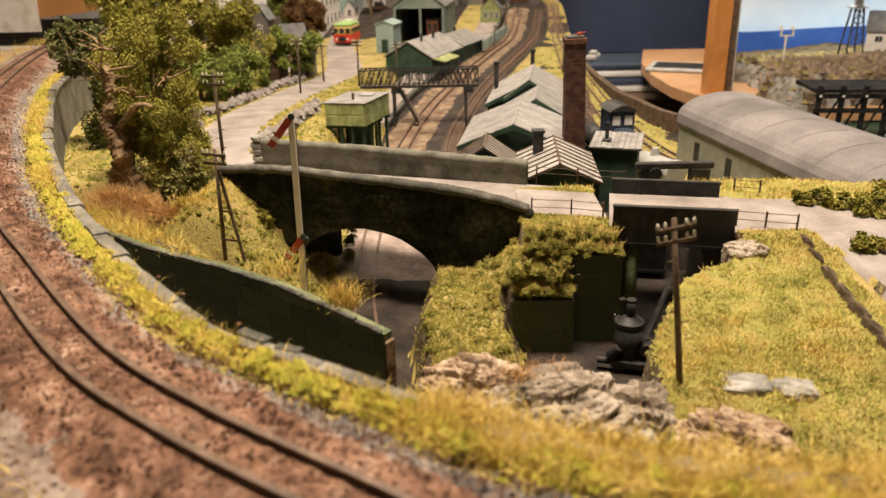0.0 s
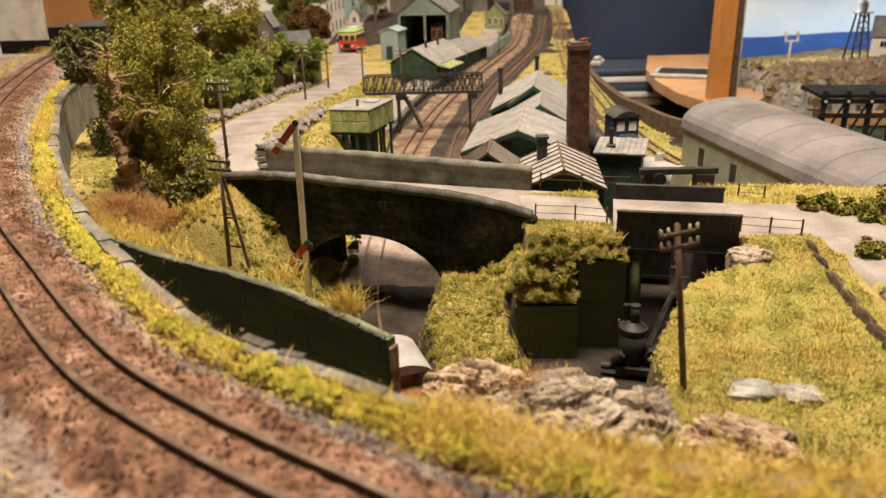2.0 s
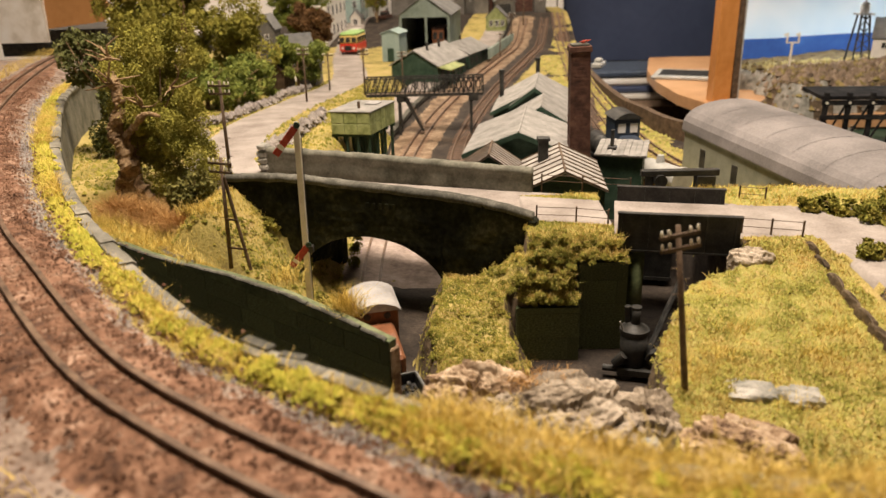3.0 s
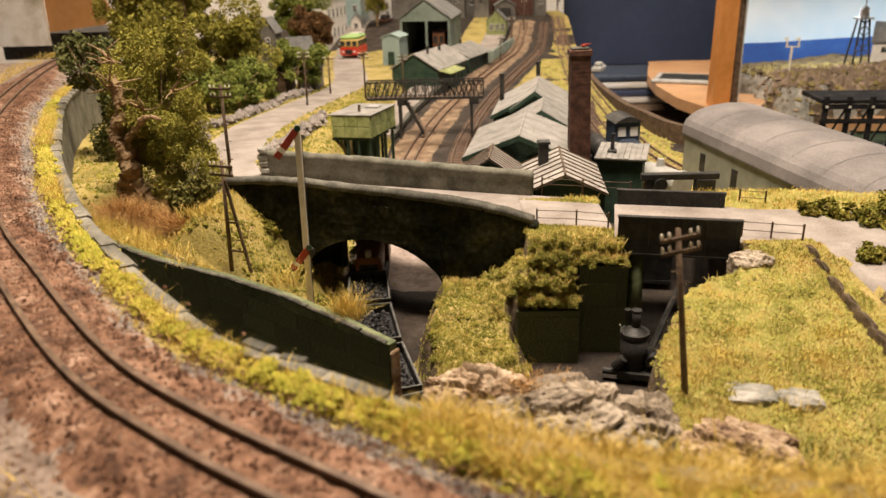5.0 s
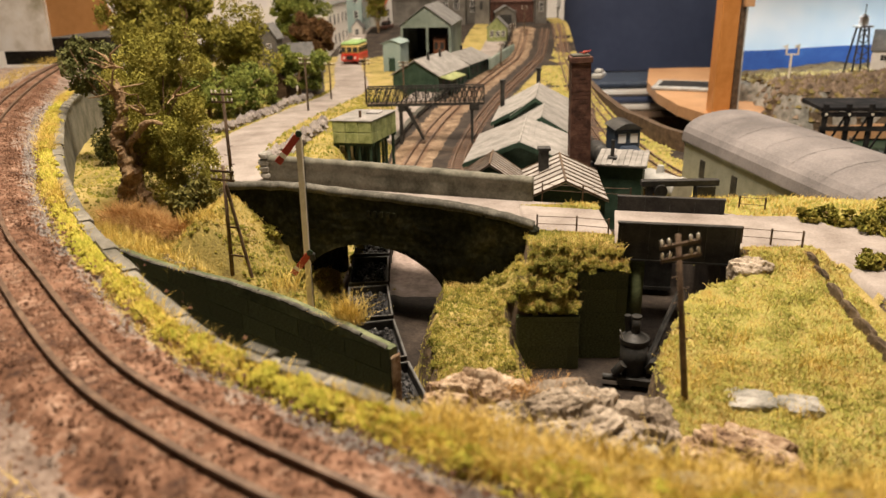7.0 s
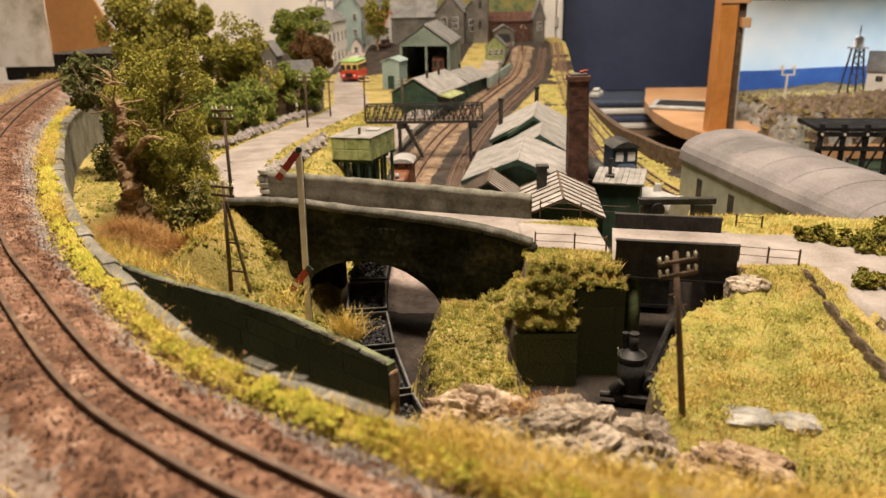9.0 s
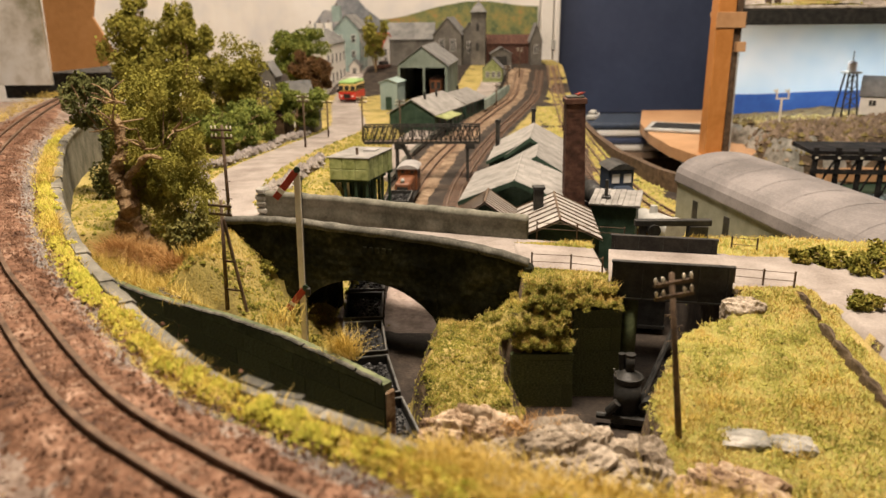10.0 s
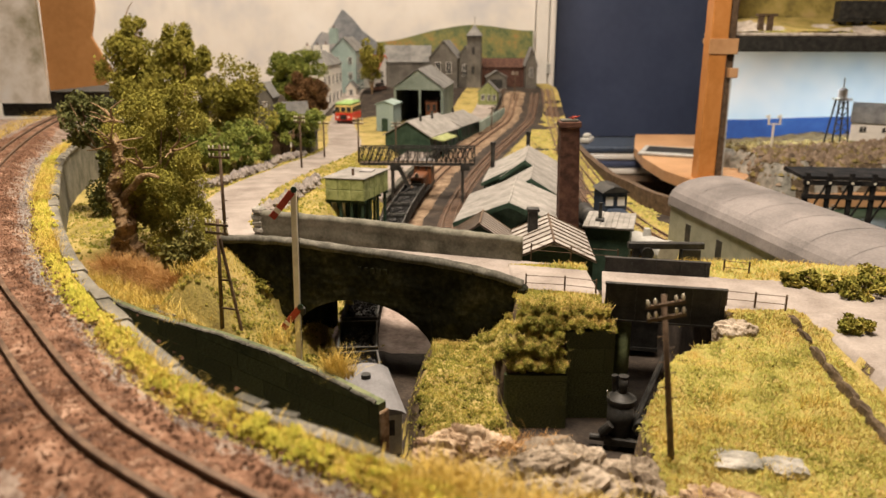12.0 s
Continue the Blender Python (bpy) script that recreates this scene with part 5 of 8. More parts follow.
def shelf_growth():
    rng = np.random.RandomState(77)
    s = np.r_[0, np.cumsum(np.linalg.norm(np.diff(coping_line, axis=0), axis=1))]
    n2 = normals2(coping_line)

    def at(q, o):
        x = np.interp(q, s, coping_line[:, 0]) - np.interp(q, s, n2[:, 0]) * o
        y = np.interp(q, s, coping_line[:, 1]) - np.interp(q, s, n2[:, 1]) * o
        return x, y
    n = 30000
    q = rng.rand(n) ** 0.9 * min(s[-1], 1.35)
    o = 0.0098 + rng.randn(n) * 0.0036
    keep = fbm(q, q * 0, 5, 22) + 0.25 * rng.randn(n) > -0.35
    q, o = q[keep], o[keep]
    x, y = at(q, o)
    mound = 0.006 * np.clip(1 - np.abs(o - 0.0098) / 0.010, 0, 1) * (0.7 + 0.9 * fbm(x, y, 14, 45)).clip(0.1, 2)
    v, f = lumps(rng, np.stack([x, y, UP - 0.004 + mound * rng.rand(len(x)) ** 0.5 * 0.6], 1), 0.00105)
    tagged(raw("moss", v, f, M["verge"]), "low yellow-green moss along the wall", "moss", kind="stuff")
    n = 560
    q = rng.rand(n) * 1.1
    keep = fbm(q, q * 0, 5, 16) + 0.3 * rng.randn(n) > -0.35
    q = q[keep]
    x, y = at(q, 0.0095 + rng.randn(len(q)) * 0.0024)
    r = 0.0018 + 0.0036 * rng.rand(len(q)) ** 1.5
    cushions("moss", np.stack([x, y, UP - 0.0036 + 0.25 * r], 1), r, 110, 0.00075, "verge", "clumped yellow-green moss along the wall", 78, 0.04, "straw", 0.005)
    n = 24000
    q = rng.rand(n) * 1.3
    o = 0.004 + np.abs(rng.randn(n)) * 0.007
    keep = (fbm(q, q * 0, 9, 14) + 0.3 * rng.randn(n) > 0.0) | (q < 0.28)
    x, y = at(q[keep], o[keep])
    v, f = blades(rng, np.stack([x, y, np.full(len(x), UP - 0.004)], 1), 0.0074, 0.00022, 1.0)
    tagged(raw("grass", v, f, M["straw"]), "straw-yellow grass along the raised wall", "grass", kind="stuff")
    # long grass on the lip before the rocks
    n = 16000
    q = rng.rand(n) * 0.33
    x, y = at(q, rng.randn(n) * 0.007 + 0.003)
    v, f = blades(rng, np.stack([x, y, np.full(n, UP - 0.005)], 1), 0.0085, 0.00025, 1.0)
    tagged(raw("grass", v, f, M["straw"]), "long straw grass over the wall's lip", "grass", kind="stuff")
    # grass on the far side of the raised rails
    n = 5000
    u = np.r_[0, np.cumsum(np.linalg.norm(np.diff(up_line, axis=0), axis=1))]
    n3 = normals2(up_line)
    q = 0.15 + rng.rand(n) * 1.6
    o = 0.040 + np.abs(rng.randn(n)) * 0.02
    x = np.interp(q, u, up_line[:, 0]) - np.interp(q, u, n3[:, 0]) * o
    y = np.interp(q, u, up_line[:, 1]) - np.interp(q, u, n3[:, 1]) * o
    v, f = blades(rng, np.stack([x, y, np.full(n, UP - 0.006)], 1), 0.006, 0.00025, 0.9)
    tagged(raw("grass", v, f, M["straw"]), "straw grass beyond the raised rails", "grass", kind="stuff")
    # loose chippings and ballast grains
    n = 42000
    q = rng.rand(n) * 1.3
    o = rng.randn(n) * 0.018
    x = np.interp(q, u, up_line[:, 0]) - np.interp(q, u, n3[:, 0]) * o
    y = np.interp(q, u, up_line[:, 1]) - np.interp(q, u, n3[:, 1]) * o
    v, f = lumps(rng, np.stack([x, y, UP + 0.0003 - 0.10 * np.clip(np.abs(o) - 0.02, 0, 1)], 1), 0.0006)
    tagged(raw("ballast_grains", v, f, M["ballast_grain"]), "rusty brown ballast grains between the rails", "ballast", kind="stuff")
    n = 9000
    q = rng.rand(n) * 1.2
    o = 0.024 + rng.randn(n) * 0.003
    x, y = at(q, o)
    v, f = lumps(rng, np.stack([x, y, np.full(n, UP - 0.0042)], 1), 0.0009)
    tagged(raw("chippings", v, f, M["chip"]), "grey stone chippings beside the ballast", "chippings", kind="stuff")


M["ballast_grain"] = island_mat("ballast_grain", [(0.05, 0.025, 0.014), (0.13, 0.066, 0.04), (0.21, 0.12, 0.078), (0.32, 0.22, 0.16)])
M["chip"] = island_mat("chip", [(0.14, 0.12, 0.11), (0.28, 0.25, 0.23), (0.42, 0.38, 0.35)])
M["olivemoss"] = island_mat("olivemoss", [(0.075, 0.08, 0.014), (0.17, 0.17, 0.03), (0.30, 0.265, 0.055), (0.43, 0.34, 0.085)])


def tuft(x, y, z, n, length, seed, label, mats="straw", lean=0.9, spread=0.006, name="grass_tuft"):
    rng = np.random.RandomState(seed)
    p = np.stack([rng.randn(n) * spread, rng.randn(n) * spread * 0.6, np.full(n, -0.001)], 1)
    v, f = blades(rng, p, length, 0.0002, lean)
    ob = raw(name, v, f, M[mats])
    ob.matrix_world = pose(x, y, z)
    return tagged(ob, label, "grass", kind="stuff")


def dry_wall(pts, height, n, seed, label):
    rng = np.random.RandomState(seed)
    line = catmull(pts, 0.003)
    k = rng.randint(0, len(line), n)
    p = line[k] + rng.randn(n, 2) * 0.003
    z, _ = ground_z(p[:, 0], p[:, 1])
    v, f = lumps(rng, np.stack([p[:, 0], p[:, 1], z + rng.rand(n) * height], 1), 0.0032)
    return tagged(raw("dry_stone_wall", v, f, M["chip"]), label, "stone wall", kind="stuff")


def fence(posts, z, h, label, rails=2):
    t = thing("fence", pose(posts[0][0], posts[0][1], z), label, "fence", "roadside fences")
    o = posts[0]
    loc = [(p[0] - o[0], p[1] - o[1]) for p in posts]
    for x, y in loc:
        part("post", box(B(), x - 0.0006, x + 0.0006, y - 0.0006, y + 0.0006, -0.006, h, 0.0001), M["wood"], t)
    for k in range(rails):
        zz = h * (0.9 - 0.42 * k)
        for a, b in zip(loc, loc[1:]):
            part("rail", cyl(B(), (*a, zz), (*b, zz), 0.00028, n=5), M["wood"], t)
    return t


def steam_crane():
    c = thing("steam_crane", pose(0.1315, 0.448, LOW, 0, 0, -14) , "black vertical-boilered steam crane beside the rail", "crane")
    part("truck", box(B(), -0.010, 0.026, -0.011, 0.011, 0.004, 0.010, 0.0008), M["black"], c)
    bm = cyl(B(), (0, 0, 0.010), (0, 0, 0.034), 0.0092, n=24)
    part("boiler", bm, M["black"], c, "black upright boiler", True)
    bm = cyl(B(), (0, 0, 0.034), (0, 0, 0.0372), 0.0102, 0.0102, 24)
    cyl(bm, (0, 0, 0.0372), (0, 0, 0.041), 0.0092, 0.004, 24)
    part("boiler_top", bm, M["black"], c)
    bm = cyl(B(), (0.0005, 0, 0.040), (0.0005, 0, 0.0525), 0.0031, n=16)
    part("funnel", bm, M["black"], c, "short black funnel", True)
    part("funnel_lip", cyl(B(), (0.0005, 0, 0.0515), (0.0005, 0, 0.0535), 0.0036, n=16), M["black"], c)
    part("safety_valve", cyl(B(), (-0.004, 0.003, 0.038), (-0.0055, 0.003, 0.052), 0.0024, n=12), M["black"], c)
    for sd in (-1, 1):
        bm = cyl(B(), (0.009, 0.006 * sd, 0.016), (0.028, 0.03 + 0.005 * sd, 0.060), 0.0011, n=6)
        part("jib_beam", bm, M["black"], c, "black jib beam")
    for k in range(4):
        u = 0.2 + 0.2 * k
        part("jib_brace", cyl(B(), (0.009 + 0.019 * u, 0.03 * u - 0.006, 0.016 + 0.044 * u), (0.009 + 0.019 * (u + 0.15), 0.03 * (u + 0.15) + 0.006, 0.016 + 0.044 * (u + 0.15)), 0.0006, n=5), M["black"], c)
    part("winch_drum", cyl(B(), (0.014, -0.008, 0.018), (0.014, 0.008, 0.018), 0.005, n=14), M["black"], c)
    part("lever", cyl(B(), (-0.007, -0.004, 0.034), (-0.010, -0.006, 0.044), 0.0005, n=5), M["vangrey"], c)
    part("cylinder", cyl(B(), (-0.012, -0.008, 0.012), (-0.006, -0.009, 0.020), 0.0032, n=12), M["black"], c)
    part("buffer", cyl(B(), (-0.020, -0.006, 0.007), (-0.010, -0.006, 0.007), 0.0024, n=10), M["black"], c)
    for x in (-0.004, 0.02):
        wheelset(c, x, 0.0045)
    return c


def black_van():
    t = thing("covered_van", pose(0.181, 0.60, LOW, 0, 0, 80), "black covered van standing under the girders", "van")
    part("body", box(B(), 0, 0.055, -0.0165, 0.0165, 0.009, 0.044, 0.0008), M["black"], t)
    part("roof", box(B(), -0.002, 0.057, -0.018, 0.018, 0.044, 0.047, 0.001), M["black"], t)
    part("floor", box(B(), -0.001, 0.056, -0.017, 0.017, 0.006, 0.009), M["black"], t)
    for x in (0.012, 0.043):
        wheelset(t, x)


def overhang(p, q, n, seed, spread, drop, label, mats=("grass", "olivemoss")):
    """Moss and grass that hang over an edge from p to q."""
    rng = np.random.RandomState(seed)
    u = rng.rand(n, 1)
    c = np.array(p) * (1 - u) + np.array(q) * u
    w = fbm(u[:, 0] * 0.1, u[:, 0] * 0, seed, 60)
    off = np.stack([rng.randn(n) * 0.0015, rng.randn(n) * spread * 0.5 - 0.0008, -np.abs(rng.randn(n)) * drop * (0.7 + w) + rng.randn(n) * 0.0012], 1)
    k = rng.rand(n) < 0.6
    v, f = lumps(rng, (c + off)[k], 0.0007)
    tagged(raw("moss", v, f, M[mats[1]]), label, "moss", kind="stuff")
    v, f = blades(rng, (c + off)[~k], 0.0042, 0.0002, 1.3)
    tagged(raw("grass", v, f, M[mats[0]]), label, "grass", kind="stuff")


# ---- station, village and room ----


def platform_and_lines():
    track("loop_track", catmull([(0.0, 0.95), (0.012, 1.15), (0.045, 1.36), (0.10, 1.60), (0.17, 1.86), (0.235, 2.15), (0.285, 2.5)], 0.006), lambda y: floor_z(y) + 0.003, "rusty passing loop track beside the platform line")
    track("yard_track", catmull([(0.30, 0.72), (0.275, 0.90), (0.255, 1.1), (0.25, 1.35), (0.26, 1.7), (0.295, 2.15), (0.33, 2.6)], 0.006), lambda y: floor_z(y) + 0.003, "rusty yard siding in yellow grass")
    track("yard_track", catmull([(0.33, 0.95), (0.30, 1.10), (0.285, 1.35), (0.285, 1.7), (0.31, 2.15), (0.345, 2.6)], 0.006), lambda y: floor_z(y) + 0.003, "rusty outer siding in yellow grass")
    pl = thing("platform", pose(0, 0, 0), "pale gravel station platform with a stone edge", "platform", kind="structure")
    e = catmull([(-0.10, 1.20), (-0.072, 1.40), (-0.016, 1.63), (0.055, 1.88), (0.12, 2.14), (0.17, 2.45)], 0.01)
    l3 = np.c_[e, floor_z(e[:, 1])]
    part("surface", sweep(B(), l3, [(0.0, -0.01), (0.0, 0.010), (-0.06, 0.010), (-0.06, -0.01)]), M["road"], pl)
    part("edging", sweep(B(), l3, [(0.0035, 0.004), (0.0035, 0.0112), (-0.005, 0.0112), (-0.005, 0.004)]), M["coping"], pl, "pale stone edging")


def footbridge():
    f = thing("footbridge", pose(0, 1.22, 0), "black lattice iron footbridge over the station lines", "footbridge")
    x0, x1, z0, z1 = -0.142, 0.050, 0.040, 0.066
    part("deck", box(B(), x0, x1, -0.012, 0.012, z0 - 0.003, z0), M["wood"], f)
    for y in (-0.0125, 0.0115):
        part("top_rail", box(B(), x0, x1, y, y + 0.0012, z1 - 0.0012, z1 + 0.0012), M["black"], f)
        part("bottom_rail", box(B(), x0, x1, y, y + 0.0012, z0 - 0.003, z0 + 0.0012), M["black"], f)
        for k in range(13):
            x = x0 + (x1 - x0) * k / 12
            part("upright", box(B(), x - 0.0007, x + 0.0007, y - 0.0002, y + 0.0014, z0, z1), M["black"], f)
        for k in range(24):
            a, b = x0 + (x1 - x0) * k / 24, x0 + (x1 - x0) * (k + 1) / 24
            part("lattice", cyl(B(), (a, y + 0.0006, z0), (b, y + 0.0006, z1), 0.00055, n=4), M["black"], f)
            part("lattice", cyl(B(), (a, y + 0.0006, z1), (b, y + 0.0006, z0), 0.00055, n=4), M["black"], f)
    for x in (-0.088, 0.030):
        for y in (-0.009, 0.009):
            part("column", box(B(), x - 0.0022, x + 0.0022, y - 0.0018, y + 0.0018, LOW - 0.004, z0 - 0.003), M["black"], f)
        part("capital", box(B(), x - 0.004, x + 0.012, -0.012, 0.012, z0 - 0.012, z0 - 0.003, 0.001), M["black"], f)
    st = part("stair", prism(B(), [(-0.082, 0.036), (-0.052, -0.02), (-0.048, -0.02), (-0.076, 0.040)], -0.012, -0.009), M["black"], f, "steep black stair")
    for k in range(9):
        u = k / 9
        part("tread", box(B(), -0.082 + 0.03 * u, -0.074 + 0.03 * u, -0.0119, 0.010, 0.035 - 0.055 * u, 0.0362 - 0.055 * u), M["wood"], st)
    return f


def gable_house(name, m, w, l, h, ridge, wall, roof, label, windows=(), door=None, chim=(), cat="house", trim=None):
    """A house, ridge along its local y; its front gable faces -y. windows: (face, u, z, width, height)."""
    t = thing(name, m, label, cat)
    body = part("wall", gable_body(B(), w, l, -0.01, h, ridge - 0.001), wall, t)
    r = part("roof", gable_roof(B(), w, l, h, ridge, 0.0035, 0.0022), roof, t, "slated roof")
    slates(r, w, l, h, ridge, roof, 6, 12, 0.0035)
    for face, u, z, ww, wh in windows:
        if face == "front":
            bx, gx = (u - ww / 2, u + ww / 2, -0.0012, 0.0005, z, z + wh), (u - ww / 2 + 0.0012, u + ww / 2 - 0.0012, -0.0018, -0.001, z + 0.0012, z + wh - 0.0012)
            bars = [(u - 0.0004, u + 0.0004, -0.0022, -0.0016, z, z + wh), (u - ww / 2, u + ww / 2, -0.0022, -0.0016, z + wh / 2 - 0.0004, z + wh / 2 + 0.0004)]
        else:
            s = w / 2 if face == "right" else -w / 2
            a, b = (s - 0.0005, s + 0.0012) if face == "right" else (s - 0.0012, s + 0.0005)
            c, d = (s + 0.001, s + 0.0018) if face == "right" else (s - 0.0018, s - 0.001)
            e, f2 = (s + 0.0016, s + 0.0022) if face == "right" else (s - 0.0022, s - 0.0016)
            bx, gx = (a, b, u - ww / 2, u + ww / 2, z, z + wh), (c, d, u - ww / 2 + 0.0012, u + ww / 2 - 0.0012, z + 0.0012, z + wh - 0.0012)
            bars = [(e, f2, u - 0.0004, u + 0.0004, z, z + wh)]
        win = part("window", box(B(), *bx), M["paintwhite"], t, "white sash window")
        part("pane", box(B(), *gx), M["black"], win)
        for q in bars:
            part("glazing_bar", box(B(), *q), M["paintwhite"], win)
    if door:
        u, dw, dh, dm = door
        part("door", box(B(), u - dw / 2, u + dw / 2, -0.0018, 0.0005, -0.002, dh), dm, t, "dark doorway")
    for x, y, cw, ch in chim:
        c = part("chimney", box(B(), x - cw / 2, x + cw / 2, y - cw / 2, y + cw / 2, ridge - 0.02, ridge + ch), wall, t)
        part("pot", cyl(B(), (x, y, ridge + ch), (x, y, ridge + ch + 0.008), 0.0025, 0.002, 8), M["brick"], c)
    return t


M["teal"] = mat("teal", [(0.22, 0.30, 0.28), (0.30, 0.39, 0.37), (0.36, 0.44, 0.42)], 20, 300, rough=0.7)
M["farstone"] = mat("farstone", [(0.075, 0.07, 0.06), (0.13, 0.12, 0.105), (0.19, 0.175, 0.155)], 25, 250, depth=0.001)
M["scrub"] = mat("scrub", [(0.06, 0.045, 0.025), (0.15, 0.115, 0.06), (0.25, 0.20, 0.10)], 45, 300, depth=0.003, bump=0.9)
M["slate"] = mat("slate", [(0.10, 0.10, 0.10), (0.165, 0.165, 0.16), (0.23, 0.225, 0.215)], 30, 400, vary=0.1)
M["tile_red"] = mat("tile_red", [(0.35, 0.09, 0.05), (0.48, 0.13, 0.08), (0.55, 0.18, 0.11)], 30, 400)
M["hallgreen"] = mat("hallgreen", [(0.16, 0.20, 0.17), (0.24, 0.29, 0.25), (0.30, 0.35, 0.31)], 25, 400)
M["busred"] = mat("busred", [(0.50, 0.04, 0.02), (0.60, 0.05, 0.03), (0.64, 0.08, 0.05)], 40, 300, rough=0.35, bump=0.05)
M["buscream"] = mat("buscream", [(0.70, 0.50, 0.16), (0.78, 0.57, 0.20), (0.80, 0.62, 0.26)], 40, 300, rough=0.35, bump=0.05)
M["busgreen"] = mat("busgreen", [(0.22, 0.38, 0.12), (0.30, 0.48, 0.16), (0.36, 0.52, 0.2)], 40, 300, rough=0.4, bump=0.05)
M["blueloco"] = mat("blueloco", [(0.02, 0.03, 0.05), (0.04, 0.055, 0.085), (0.06, 0.08, 0.11)], 60, 400, rough=0.5)


def railbus():
    t = thing("railbus", pose(-0.281, 1.997, 0.016, 0, 0, 82), "red and cream railbus with a green roof on the street", "bus")
    part("lower_body", box(B(), 0, 0.10, -0.024, 0.024, 0.006, 0.027, 0.003), M["busred"], t, "glossy red lower panels")
    part("upper_body", box(B(), 0.001, 0.099, -0.0235, 0.0235, 0.027, 0.047, 0.003), M["buscream"], t, "cream window band")
    part("roof", box(B(), 0.001, 0.099, -0.023, 0.023, 0.047, 0.055, 0.0035), M["busgreen"], t, "pale green roof")
    for y in (-0.016, 0.0, 0.016):
        part("front_window", box(B(), -0.0006, 0.001, y - 0.006, y + 0.006, 0.030, 0.043, 0.0005), M["black"], t)
    for k in range(6):
        for y in (-0.0242, 0.0232):
            part("side_window", box(B(), 0.008 + 0.015 * k, 0.019 + 0.015 * k, y, y + 0.001, 0.030, 0.043, 0.0003), M["black"], t)
    for y in (-0.015, 0.015):
        part("headlight", cyl(B(), (-0.0012, y, 0.016), (0.0, y, 0.016), 0.003, n=12), M["paintwhite"], t)
    part("grille", box(B(), -0.001, 0.0005, -0.009, 0.009, 0.010, 0.022), M["black"], t)
    for x in (0.018, 0.08):
        wheelset(t, x, 0.008, 0.04)
    return t


def car(x, y, z, turn, colour, label):
    t = thing("car", pose(x, y, z, 0, 0, turn), label, "car", "cars in the street")
    part("body", box(B(), 0, 0.07, -0.014, 0.014, 0.004, 0.016, 0.003), colour, t)
    part("cabin", box(B(), 0.016, 0.058, -0.012, 0.012, 0.016, 0.026, 0.004), M["black"], t)
    part("roof", box(B(), 0.020, 0.054, -0.0115, 0.0115, 0.026, 0.0275, 0.001), colour, t)
    for q in (0.013, 0.056):
        wheelset(t, q, 0.0055, 0.024)
    for s in (-0.009, 0.009):
        part("headlight", cyl(B(), (-0.0008, s, 0.012), (0.0004, s, 0.012), 0.002, n=10), M["paintwhite"], t)


def train_hall():
    t = thing("train_hall", pose(-0.079, 2.0, 0.012, 0, 0, -6), "green-grey open-ended train hall with a pale roof", "station hall")
    w, l, h, r = 0.130, 0.26, 0.100, 0.146
    roof = part("roof", gable_roof(B(), w, l, h, r, 0.006, 0.002), M["slate"], t, "pale weathered sheet roof")
    part("gable", prism(B(), [(-w / 2, h - 0.008), (w / 2, h - 0.008), (w / 2, h), (0, r - 0.001), (-w / 2, h)], 0.001, 0.004), M["hallgreen"], t, "boarded green-grey gable")
    for k in range(11):
        x = -w / 2 + w * (k + 0.5) / 11
        top = r - 0.004 - (r - h) * abs(x) / (w / 2)
        part("board", box(B(), x - 0.0048, x + 0.0048, -0.0002, 0.001, h - 0.008, max(h - 0.004, top)), M["hallgreen"], t)
    for s in (-1, 1):
        part("side_wall", box(B(), s * w / 2 - 0.002, s * w / 2 + 0.002, 0.004, l, -0.01, h), M["hallgreen"], t)
    for x in (-0.063, 0.004, 0.063):
        part("post", box(B(), x - 0.003, x + 0.003, 0.0005, 0.0045, -0.01, h - 0.008), M["hallgreen"], t)
    part("end_wall", box(B(), -w / 2 + 0.002, w / 2 - 0.002, l - 0.004, l, -0.01, h), M["black"], t)
    c = thing("railcar", pose(-0.045, 2.03, 0.012, 0, 0, 84), "dark red railcar standing in the hall", "railcar")
    part("body", box(B(), 0, 0.12, -0.016, 0.016, 0.008, 0.058, 0.002), M["brown"], c)
    part("roof", box(B(), -0.002, 0.122, -0.0185, 0.0185, 0.058, 0.062, 0.002), M["brick"], c)
    for y in (-0.008, 0.008):
        part("end_window", box(B(), -0.0006, 0.0004, y - 0.005, y + 0.005, 0.034, 0.052), M["black"], c)
    for x in (0.02, 0.1):
        wheelset(c, x)


